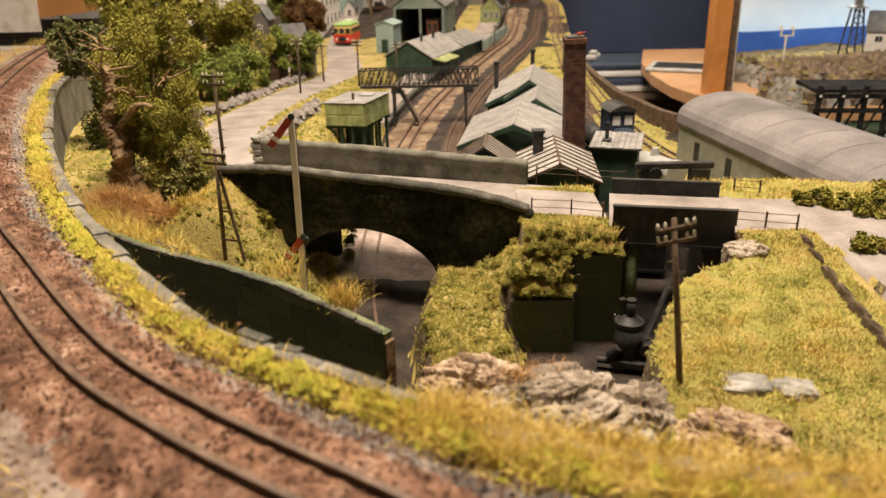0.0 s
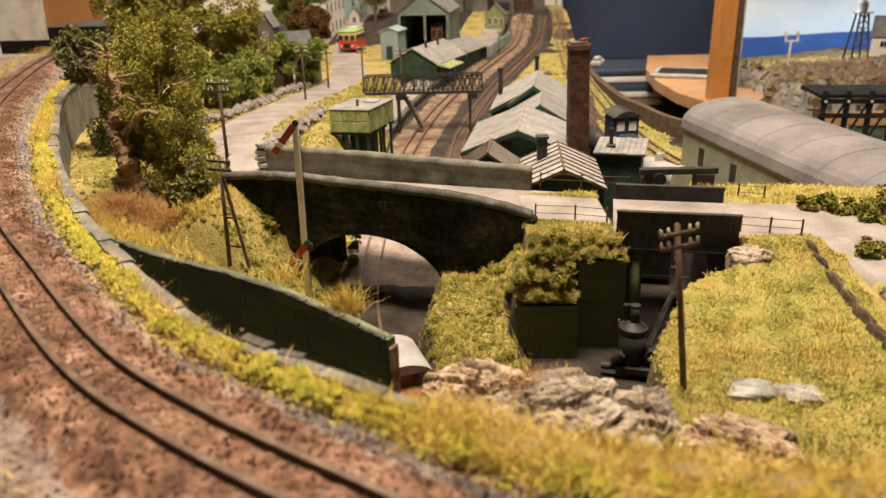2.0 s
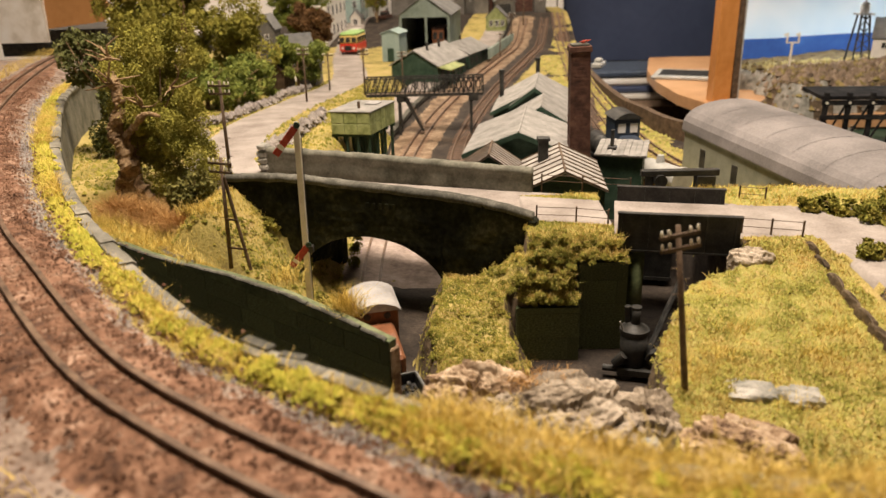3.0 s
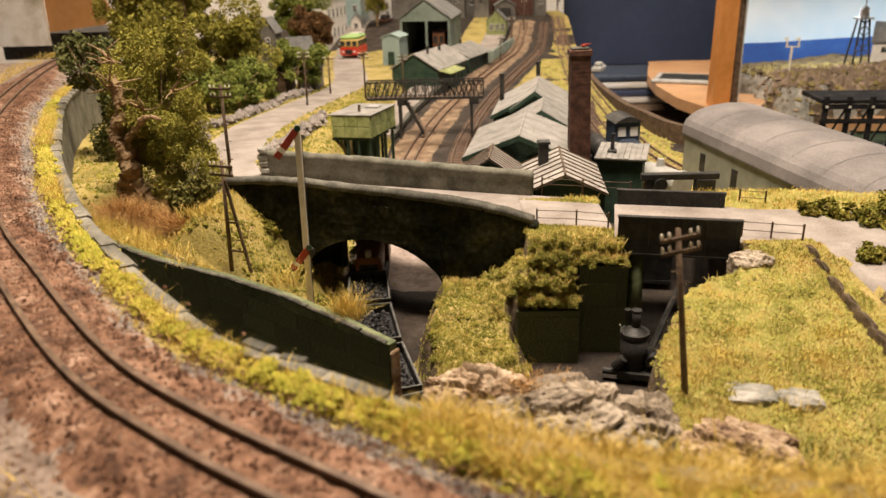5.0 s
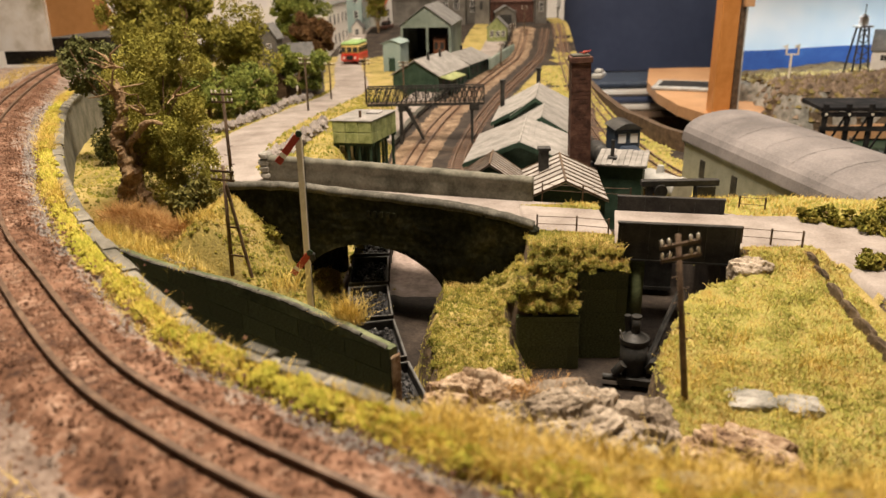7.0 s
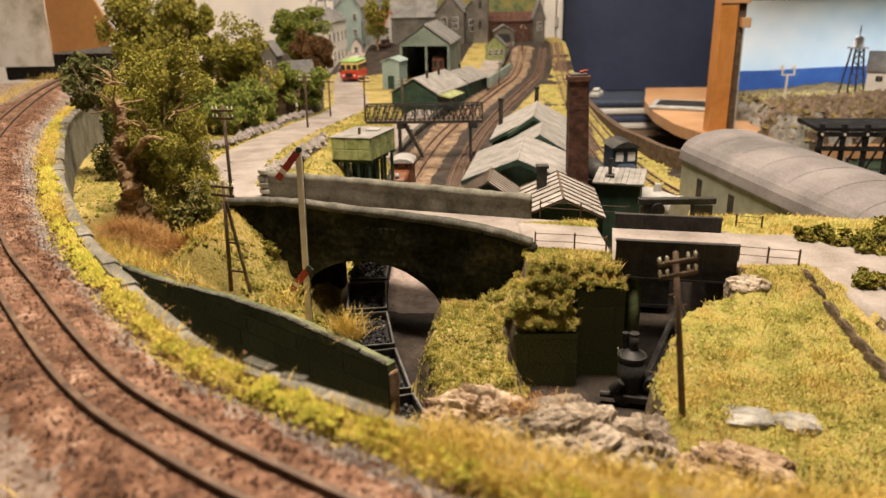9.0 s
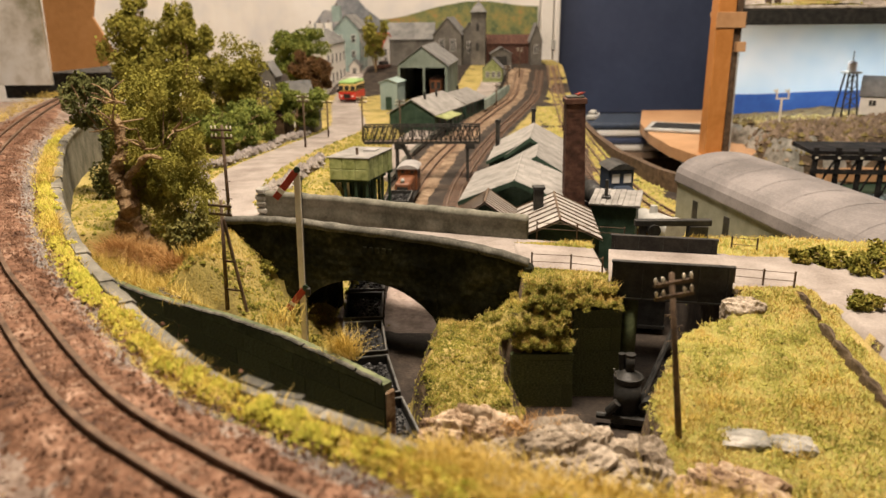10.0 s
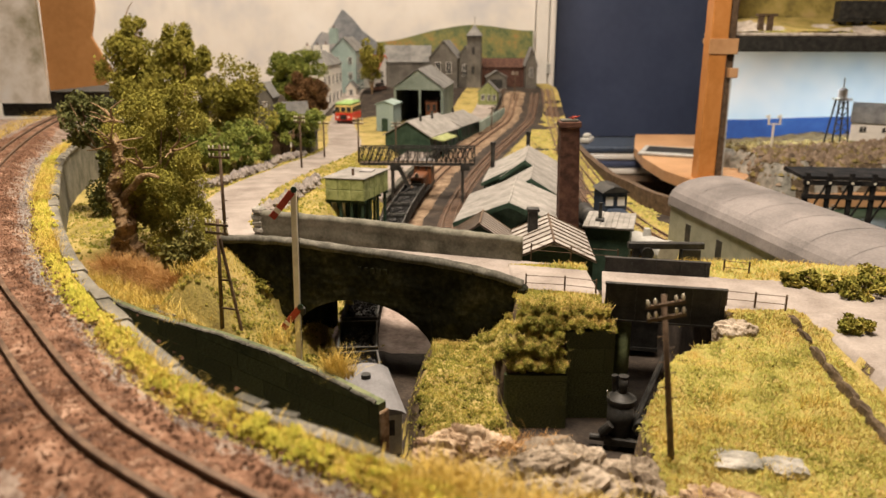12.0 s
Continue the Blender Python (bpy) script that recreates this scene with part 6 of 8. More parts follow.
def station_building():
    t = thing("station_building", pose(-0.085, 1.60, 0.0, 0, 0, -20), "long dark green station building with a slate roof", "station")
    w, l, h, r = 0.106, 0.18, 0.036, 0.066
    part("wall", gable_body(B(), w, l, -0.01, h, r - 0.001), M["darkgreen"], t)
    roof = part("roof", gable_roof(B(), w, l, h, r, 0.005, 0.002), M["roofgrey"], t, "pale grey slated roof")
    slates(roof, w, l, h, r, M["roofgrey"], 8, 16, 0.005)
    part("awning", prism(B(), [(w / 2, h - 0.004), (w / 2 + 0.03, h - 0.010), (w / 2 + 0.03, h - 0.008), (w / 2, h - 0.001)], 0.0, l * 0.5), M["tankgreen"], t, "pale green platform awning")
    for k in range(4):
        part("awning_post", box(B(), w / 2 + 0.026, w / 2 + 0.028, 0.004 + 0.024 * k, 0.006 + 0.024 * k, -0.01, h - 0.009), M["darkgreen"], t)
    for y in (0.05, 0.12):
        part("stove_pipe", cyl(B(), (0.01, y, r - 0.006), (0.01, y, r + 0.012), 0.003, n=8), M["black"], t)
    for k in range(4):
        part("window", box(B(), w / 2, w / 2 + 0.001, 0.02 + 0.035 * k, 0.035 + 0.035 * k, 0.006, 0.024), M["black"], t)
    t2 = thing("waiting_room", pose(-0.014, 1.79, 0.004, 0, 0, -20), "lower dark green waiting room with a slate roof", "station")
    part("wall", gable_body(B(), 0.10, 0.15, -0.01, 0.032, 0.053), M["darkgreen"], t2)
    r2 = part("roof", gable_roof(B(), 0.10, 0.15, 0.032, 0.054, 0.005, 0.002), M["roofgrey"], t2, "pale grey slated roof")
    slates(r2, 0.10, 0.15, 0.032, 0.054, M["roofgrey"], 7, 14, 0.005)
    for k in range(4):
        part("window", box(B(), 0.05, 0.051, 0.015 + 0.033 * k, 0.030 + 0.033 * k, 0.006, 0.022), M["black"], t2)
    part("stove_pipe", cyl(B(), (0.0, 0.08, 0.05), (0.0, 0.08, 0.066), 0.003, n=8), M["black"], t2)
    # board fence along the platform's end
    f = thing("board_fence", pose(0.085, 1.86, 0.012, 0, 0, 0), "green-grey boarded platform fence", "fence")
    for k in range(14):
        part("board", box(B(), -0.004 + 0.0115 * k * 0.55, 0.0015 + 0.0115 * k * 0.55, 0.028 * k, 0.028 * k + 0.026, 0, 0.024), M["hallgreen"], f)


def village():
    wf = [("right", u, z, 0.022, 0.030) for u in (0.03, 0.09, 0.15, 0.21, 0.27) for z in (0.02, 0.075)] + [("front", u, z, 0.014, 0.026) for u in (-0.016, 0.016) for z in (0.02, 0.075)]
    gable_house("white_house", pose(-0.412, 2.20, 0.022, 0, 0, -2.5), 0.09, 0.30, 0.135, 0.172, M["paintwhite"], M["slate"], "tall white rendered house with a grey slate roof", wf, (0.0, 0.016, 0.034, M["black"]), ((0.0, 0.02, 0.02, 0.02), (0.0, 0.15, 0.02, 0.02), (0.0, 0.28, 0.02, 0.02)))
    gable_house("teal_house", pose(-0.352, 2.54, 0.050, 0, 0, -5), 0.084, 0.16, 0.143, 0.186, M["teal"], M["slate"], "tall pale teal house with a wide chimney", [("front", u, z, 0.014, 0.024) for u in (-0.022, 0.022) for z in (0.05, 0.10)] + [("right", u, z, 0.014, 0.024) for u in (0.03, 0.08, 0.13) for z in (0.01, 0.05, 0.10)], None, ((-0.035, 0.02, 0.026, 0.03),))
    gable_house("small_house", pose(-0.325, 2.50, 0.02, 0, 0, -10), 0.035, 0.03, 0.055, 0.075, M["plaster"], M["slate"], "small grey house between its taller neighbours", [("front", 0.0, 0.03, 0.014, 0.02)])
    gable_house("red_roof_house", pose(-0.225, 2.66, 0.065, 0, 0, 60), 0.09, 0.11, 0.060, 0.110, M["paintwhite"], M["tile_red"], "white cottage with a bright red roof", [("front", u, z, 0.016, 0.022) for u in (-0.02, 0.02) for z in (0.008, 0.036)] + [("left", u, 0.03, 0.016, 0.02) for u in (0.03, 0.07)], None, ((0, 0.09, 0.016, 0.018),))
    gable_house("goods_store", pose(-0.066, 2.72, 0.065, 0, 0, 88), 0.12, 0.16, 0.090, 0.142, M["farstone"], M["slate"], "dark grey stone goods store with a wide doorway", [], None)
    gable_house("stone_hall", pose(-0.020, 2.62, 0.065, 0, 0, -8), 0.098, 0.16, 0.105, 0.160, M["farstone"], M["slate"], "grey stone gabled hall with arched windows", [("front", -0.018, 0.05, 0.018, 0.04), ("front", 0.02, 0.05, 0.018, 0.04)])
    ch = gable_house("church", pose(0.055, 2.66, 0.065, 0, 0, -6), 0.10, 0.16, 0.080, 0.140, M["farstone"], M["slate"], "grey stone church with a slim spired tower", [("front", 0.0, 0.04, 0.016, 0.04)], None, (), "church")
    tw = part("tower", box(B(), 0.008, 0.058, -0.02, 0.02, -0.01, 0.177), M["farstone"], ch, "square dark stone tower")
    bm = B()
    bmesh.ops.create_cone(bm, cap_ends=True, segments=4, radius1=0.040, radius2=0.0, depth=0.038, matrix=pose(0.033, 0, 0.196, 0, 0, 45))
    part("spire", bm, M["slate"], tw)
    part("weather_vane", cyl(B(), (0.033, 0, 0.212), (0.033, 0, 0.240), 0.0008, n=5), M["black"], tw)
    for z in (0.05, 0.115):
        part("tower_window", box(B(), 0.026, 0.036, -0.0208, -0.0195, z, z + 0.025), M["black"], tw)
    gable_house("red_shed", pose(0.284, 2.74, 0.065, 0, 0, 90), 0.10, 0.17, 0.070, 0.098, M["brick"], M["brick"], "long rust-brown goods shed", [], None, (), "shed")
    gable_house("loading_shed", pose(0.165, 2.62, 0.065, 0, 0, 0), 0.07, 0.08, 0.040, 0.060, M["farstone"], M["slate"], "small grey loading shed with a dark doorway", [], (0, 0.04, 0.032, M["black"]), (), "shed")
    gable_house("end_house", pose(0.284, 2.62, 0.065, 0, 0, 0), 0.038, 0.10, 0.085, 0.138, M["farstone"], M["slate"], "steep grey stone house beside the board", [("front", 0, 0.04, 0.014, 0.03)])
    gable_house("signal_box", pose(0.120, 2.30, 0.030, 0, 0, -8), 0.058, 0.06, 0.050, 0.078, M["tankgreen"], M["slate"], "small green signal box with a gabled roof", [("front", u, 0.022, 0.012, 0.018) for u in (-0.014, 0.004, 0.02)], None, (), "signal box")
    gable_house("parcels_hut", pose(-0.157, 1.86, 0.014, 0, 0, -12), 0.044, 0.07, 0.064, 0.072, M["teal"], M["teal"], "flat teal-green hut beside the platform", [], (0, 0.016, 0.03, M["darkgreen"]), (), "hut")
    gable_house("stone_tower", pose(-0.3675, 1.50, 0.03, 0, 0, -8), 0.032, 0.034, 0.098, 0.122, M["farstone"], M["slate"], "narrow grey stone tower with a hipped cap", [("front", 0, 0.07, 0.010, 0.016)], None, (), "tower")
    gable_house("lean_to", pose(-0.340, 1.54, 0.03, 0, 0, -60), 0.05, 0.05, 0.035, 0.08, M["plaster"], M["slate"], "pale lean-to cottage beside the tower")
    gable_house("timber_shed", pose(-0.325, 1.36, 0.026, 0, 0, -10), 0.034, 0.05, 0.034, 0.048, M["wood"], M["wood"], "dark timber shed by the road", [], None, (), "shed")
    gable_house("grey_hut", pose(-0.285, 1.44, 0.022, 0, 0, -10), 0.036, 0.045, 0.040, 0.046, M["farstone"], M["slate"], "small grey hut by the road", [("front", 0, 0.016, 0.010, 0.012)], None, (), "hut")
    railbus()
    car(-0.285, 2.32, 0.030, 250, M["paintwhite"], "small white saloon car in the street")
    car(-0.30, 2.22, 0.020, 252, M["black"], "dark saloon car parked in the street")
    car(-0.225, 2.60, 0.060, 255, M["brick"], "dark maroon car in the street")


def yard_things():
    h = thing("lamp_hut", pose(0.158, 0.785, 0, 0, 0, -16), "green hut with a flat planked pale roof", "hut")
    part("wall", box(B(), 0.004, 0.052, 0.004, 0.07, LOW - 0.002, 0.040), M["darkgreen"], h)
    roof = part("roof", box(B(), 0, 0.056, 0, 0.075, 0.040, 0.0415), M["roofgrey"], h, "pale weathered plank roof")
    for k in range(9):
        part("plank", box(B(), 0.0003 + 0.0062 * k, 0.0058 + 0.0062 * k, -0.001, 0.076, 0.0415, 0.0424 + 0.0003 * (k % 3)), M["roofgrey"], roof)
    part("vent_base", box(B(), 0.012, 0.022, 0.022, 0.032, 0.0424, 0.046, 0.0006), M["black"], h)
    part("vent_pipe", cyl(B(), (0.017, 0.027, 0.046), (0.017, 0.027, 0.064), 0.0022, n=10), M["black"], h)
    s = thing("stove_chimney", pose(0.0955, 0.722, 0), "square black stove chimney through the workshop roof", "chimney")
    part("flue", box(B(), -0.0048, 0.0048, -0.0048, 0.0048, 0.0, 0.074), M["black"], s)
    part("cap", box(B(), -0.0062, 0.0062, -0.0062, 0.0062, 0.074, 0.0765), M["black"], s)
    for x, y, z in ((0.075, 1.12, 0.085), (0.142, 1.25, 0.085)):
        p = thing("vent_pipe", pose(x, y, 0.04), "dark iron vent pipe on the shed roof", "pipe", "shed vents")
        part("pipe", cyl(B(), (0, 0, 0), (0, 0, z - 0.04), 0.0035, n=10), M["black"], p)
        part("cowl", cyl(B(), (0, 0, z - 0.04), (0, 0, z - 0.036), 0.0045, n=10), M["black"], p)
    # standing locomotive
    t = thing("shunter", pose(0.236, 0.90, LOW + 0.003, 0, 0, 97), "dark blue shunting locomotive standing in the yard", "locomotive")
    part("frame", box(B(), 0, 0.10, -0.017, 0.017, 0.006, 0.012), M["black"], t)
    part("bonnet", box(B(), 0.003, 0.05, -0.012, 0.012, 0.012, 0.055, 0.003), M["blueloco"], t)
    part("cab", box(B(), 0.05, 0.09, -0.017, 0.017, 0.012, 0.076, 0.002), M["blueloco"], t)
    prof = [(-0.019 + 0.038 * k / 8, 0.076 + 0.008 * math.sin(math.pi * k / 8)) for k in range(9)]
    bm = B()
    a = [[bm.verts.new((x, y, z)) for y, z in prof] for x in (0.046, 0.094)]
    for i in range(8):
        bm.faces.new((a[0][i], a[1][i], a[1][i + 1], a[0][i + 1]))
    for r in a:
        bm.faces.new(r)
    part("cab_roof", bm, M["black"], t)
    # white paint stands in for the light in the cab windows
    for y in (-0.008, 0.008):
        part("cab_window", box(B(), 0.0492, 0.0502, y - 0.005, y + 0.005, 0.058, 0.070), M["paintwhite"], t, "cab window with its light painted white")
    part("headlamp", cyl(B(), (0.001, 0, 0.042), (0.003, 0, 0.042), 0.004, n=12), M["paintwhite"], t)
    for x in (0.02, 0.05, 0.08):
        wheelset(t, x, 0.007)
    tk = thing("tank_wagon", pose(0.21, 0.97, LOW + 0.003, 0, 0, 97), "dark grey tank wagon with a rounded barrel", "wagon")
    part("barrel", cyl(B(), (0, 0, 0.03), (0.06, 0, 0.03), 0.015, n=20), M["black"], tk, "", True)
    part("frame", box(B(), -0.003, 0.063, -0.014, 0.014, 0.008, 0.013), M["black"], tk)
    for x in (0.012, 0.048):
        wheelset(tk, x)
    # boiler lying beside the shed and a water crane
    b = thing("scrap_boiler", pose(0.258, 0.865, LOW + 0.016, 0, 0, 116), "grey scrapped boiler lying in the yard", "boiler")
    part("shell", cyl(B(), (-0.03, 0, 0.012), (0.03, 0, 0.012), 0.014, n=20), M["vangrey"], b, "", True)
    part("flange", cyl(B(), (-0.033, 0, 0.012), (-0.029, 0, 0.012), 0.016, n=20), M["vangrey"], b)
    part("dome", cyl(B(), (0.008, 0, 0.024), (0.008, 0, 0.034), 0.006, 0.004, 12), M["vangrey"], b)
    part("cradle", box(B(), -0.028, 0.028, -0.010, 0.010, -0.018, 0.002), M["wood"], b)
    g = thing("gantry", pose(0.186, 0.66, 0.0), "black timber hoist gantry behind the road", "gantry")
    for x in (0.002, 0.058):
        part("leg", box(B(), x - 0.003, x + 0.003, -0.003, 0.003, LOW, 0.056), M["black"], g)
    part("beam", box(B(), -0.006, 0.066, -0.0035, 0.0035, 0.052, 0.058, 0.0006), M["black"], g)
    part("winch", cyl(B(), (0.012, -0.006, 0.048), (0.012, 0.006, 0.048), 0.006, n=14), M["black"], g)
    part("winch_frame", box(B(), 0.045, 0.062, -0.006, 0.006, 0.036, 0.052), M["black"], g)
    for x, y, h in ((-0.238, 1.2, 0.086), (-0.225, 1.35, 0.066), (-0.155, 1.3, 0.08), (-0.105, 1.52, 0.086), (0.245, 1.62, 0.07), (0.255, 1.58, 0.06), (0.268, 1.55, 0.066), (0.16, 2.2, 0.08), (0.21, 2.4, 0.09), (0.115, 1.95, 0.06)):
        z = float(ground_z(np.array([x]), np.array([y]))[0][0])
        telegraph_pole(x, y, z, h, 0.5, 1 if h < 0.08 else 2, 0, False, "thin dark telegraph pole by the railway")


def backdrop():
    """Painted scenic board behind the village: pale sky, hills and a grey crag."""
    m = bpy.data.materials.new("painted_sky")
    m.use_nodes = True
    nt = m.node_tree
    b = nt.nodes["Principled BSDF"]
    b.inputs["Roughness"].default_value = 0.9
    nz = noise_tex(nt, 2.5, 4)
    nt.links.new(ramp(nt, nz, [(0.36, (0.60, 0.60, 0.62)), (0.5, (0.76, 0.73, 0.69)), (0.62, (0.82, 0.80, 0.77)), (0.72, (0.68, 0.69, 0.72))]), b.inputs["Base Color"])
    line = catmull([(0.352, 3.2), (-0.2, 3.2), (-0.75, 3.12), (-1.1, 2.85), (-1.25, 2.4), (-1.28, 1.75)], 0.05)
    l3 = np.c_[line, np.zeros(len(line))]
    d = tagged(obj("backdrop", sweep(B(), l3, [(0.0, -0.1), (0.0, 1.2), (0.02, 1.2), (0.02, -0.1)]), m), "painted scenic backdrop board with a pale sky", "backdrop", kind="structure")
    m2 = mat("painted_hills", [(0.085, 0.115, 0.06), (0.17, 0.20, 0.085), (0.27, 0.25, 0.09), (0.40, 0.23, 0.09)], 16, 90, bump=0.05)
    m3 = mat("painted_crag", [(0.16, 0.18, 0.20), (0.28, 0.29, 0.31), (0.44, 0.43, 0.42)], 9, 60, bump=0.05)
    bm = B()
    xs = np.linspace(-0.38, 0.345, 50)
    top = 0.245 + 0.03 * np.sin(xs * 9 + 1.2) + 0.045 * np.clip(xs, 0, 1) / 0.35
    vs = [bm.verts.new((x, 3.188, z)) for x, z in zip(xs, top)] + [bm.verts.new((x, 3.188, -0.05)) for x in xs[::-1]]
    bm.faces.new(vs)
    part("hills", bm, m2, d, "painted green and russet hills")
    bm = B()
    xs = np.linspace(-0.80, -0.28, 60)
    top = np.interp(xs, [-0.80, -0.72, -0.68, -0.64, -0.57, -0.53, -0.50, -0.47, -0.44, -0.40, -0.36, -0.28], [0.05, 0.12, 0.165, 0.13, 0.20, 0.255, 0.25, 0.30, 0.345, 0.31, 0.26, 0.20])
    vs = [bm.verts.new((x, 3.184 if x > -0.3 else 3.17 - 0.1 * max(0, -0.45 - x), z)) for x, z in zip(xs, top)] + [bm.verts.new((x, 3.17 - 0.1 * max(0, -0.45 - x), -0.05)) for x in xs[::-1]]
    bm.faces.new(vs)
    part("crag", bm, m3, d, "painted grey mountain crag")
    # white edging beside the door panel
    f = thing("board_frame", pose(0, 0, 0), "white painted upright frame at the scenic board's end", "frame", kind="structure")
    part("upright", box(B(), 0.355, 0.405, 3.15, 3.2, -0.3, 1.2, 0.004), M["paintwhite"], f)
    part("upright", box(B(), 0.409, 0.432, 3.14, 3.2, -0.3, 1.2, 0.004), M["paintwhite"], f)
    part("hinge", box(B(), 0.40, 0.414, 3.135, 3.15, 0.09, 0.13, 0.002), M["vangrey"], f)


def room_things():
    d = thing("door", pose(0, 0, 0), "large plain dark blue-grey door panel", "door", kind="structure")
    part("panel", box(B(), 0.440, 1.30, 3.30, 3.34, -0.19, 1.2, 0.004), M["navy"], d)
    p = thing("support_post", pose(0.552, 1.60, 0, 0, 0, 0), "orange-brown varnished timber support post", "post", kind="structure")
    part("post", box(B(), 0.0, 0.037, 0.0, 0.045, -1.0, 1.5, 0.002), M["orange"], p)
    part("side_batten", box(B(), 0.039, 0.056, 0.01, 0.05, -1.0, 1.5, 0.002), M["wood"], p, "dark stained batten")
    part("collar", box(B(), -0.003, 0.058, -0.003, 0.0, 0.208, 0.240, 0.001), M["desk"], p, "pale wooden collar")
    part("bracket", box(B(), 0.043, 0.062, -0.006, 0.01, 0.160, 0.180, 0.001), M["desk"], p)
    part("cable", cyl(B(), (0.048, -0.004, 0.16), (0.052, -0.004, -0.1), 0.0015, n=6), M["vangrey"], p)
    k = thing("desk", pose(0, 0, 0), "light wooden desk with a rounded front edge", "desk")
    pts = [(0.60, 2.38), (0.53, 2.1), (0.508, 1.9), (0.512, 1.72), (0.54, 1.60), (0.60, 1.50), (0.75, 1.45), (1.3, 1.45), (1.3, 2.38)]
    bm = B()
    a = [bm.verts.new((x, y, -0.060)) for x, y in pts]
    b2 = [bm.verts.new((x, y, -0.085)) for x, y in pts]
    bm.faces.new(a), bm.faces.new(b2[::-1])
    for i in range(len(pts)):
        bm.faces.new((a[i], b2[i], b2[(i + 1) % len(pts)], a[(i + 1) % len(pts)]))
    bmesh.ops.recalc_face_normals(bm, faces=bm.faces)
    part("top", bm, M["desk"], k)
    part("pedestal", box(B(), 0.70, 1.2, 1.6, 2.3, -1.0, -0.085), M["desk"], k)
    lp = thing("laptop", pose(0.585, 1.99, -0.0595, 0, 0, -22), "silver laptop with a dark keyboard, open", "laptop")
    part("base", box(B(), -0.06, 0.10, -0.07, 0.07, 0, 0.008, 0.002), M["vangrey"], lp)
    part("keyboard", box(B(), -0.045, 0.085, -0.045, 0.05, 0.008, 0.0092), M["black"], lp)
    sc = part("screen", box(B(), 0, 0.006, -0.075, 0.075, 0, 0.11, 0.002), M["black"], lp, "dark laptop screen")
    sc.matrix_local = pose(0.102, 0, 0.008, 0, 22, 0)
    n = thing("folded_linen", pose(0.47, 2.3, -0.16), "blue and white folded cloths on a low shelf", "cloth")
    for q, mm in enumerate((M["paintwhite"], M["navy"], M["paintwhite"], M["blueloco"])):
        part("fold", box(B(), -0.12, 0.16, -0.1, 0.12, 0.022 * q, 0.022 * q + 0.02, 0.006), mm, n)
    part("shelf", box(B(), -0.2, 0.3, -0.2, 0.2, -0.84, 0.0), M["wood"], n)
    wb = thing("boat", pose(0.33, 1.74, 0.003, 0, 0, 70), "small silver-grey model launch on the baseboard's edge", "boat")
    part("hull", box(B(), -0.03, 0.03, -0.012, 0.012, 0, 0.012, 0.003), M["vangrey"], wb)
    part("deckhouse", box(B(), -0.015, 0.012, -0.008, 0.008, 0.012, 0.02, 0.002), M["vangrey"], wb)
    # brown fibreboard end and its painted panel over the tunnel
    e = thing("end_board", pose(0, 0, 0), "bare brown hardboard end of the scenic wall", "board", kind="structure")
    part("board", prism(B(), [(-0.960, 0.115), (-0.83, 0.128), (-0.80, 0.15), (-0.845, 0.24), (-0.83, 0.30), (-0.83, 0.9), (-0.945, 0.9)], 1.80, 1.81), M["hardboard"], e)
    m4 = mat("painted_slope", [(0.30, 0.28, 0.20), (0.52, 0.48, 0.42), (0.70, 0.67, 0.63), (0.76, 0.75, 0.74)], 5, 30, bump=0.05)
    part("painted_panel", box(B(), -1.28, -0.961, 1.79, 1.80, 0.085, 0.9), m4, e, "painted mountain slope")
    part("tunnel_shadow_box", box(B(), -1.1, -0.78, 1.83, 2.1, 0.05, 0.11), M["black"], e)


def layout_fascia():
    line = catmull([(0.56, 1.02), (0.375, 1.13), (0.33, 1.28), (0.313, 1.4), (0.316, 1.78), (0.376, 2.65), (0.39, 2.9)], 0.03)
    l3 = np.c_[line, np.zeros(len(line))]
    tagged(obj("layout_fascia", sweep(B(), l3, [(0.0, -0.30), (0.0, 0.0), (-0.012, 0.0), (-0.012, -0.30)]), M["wood"]), "dark brown curved wooden fascia of the layout", "fascia", kind="structure")


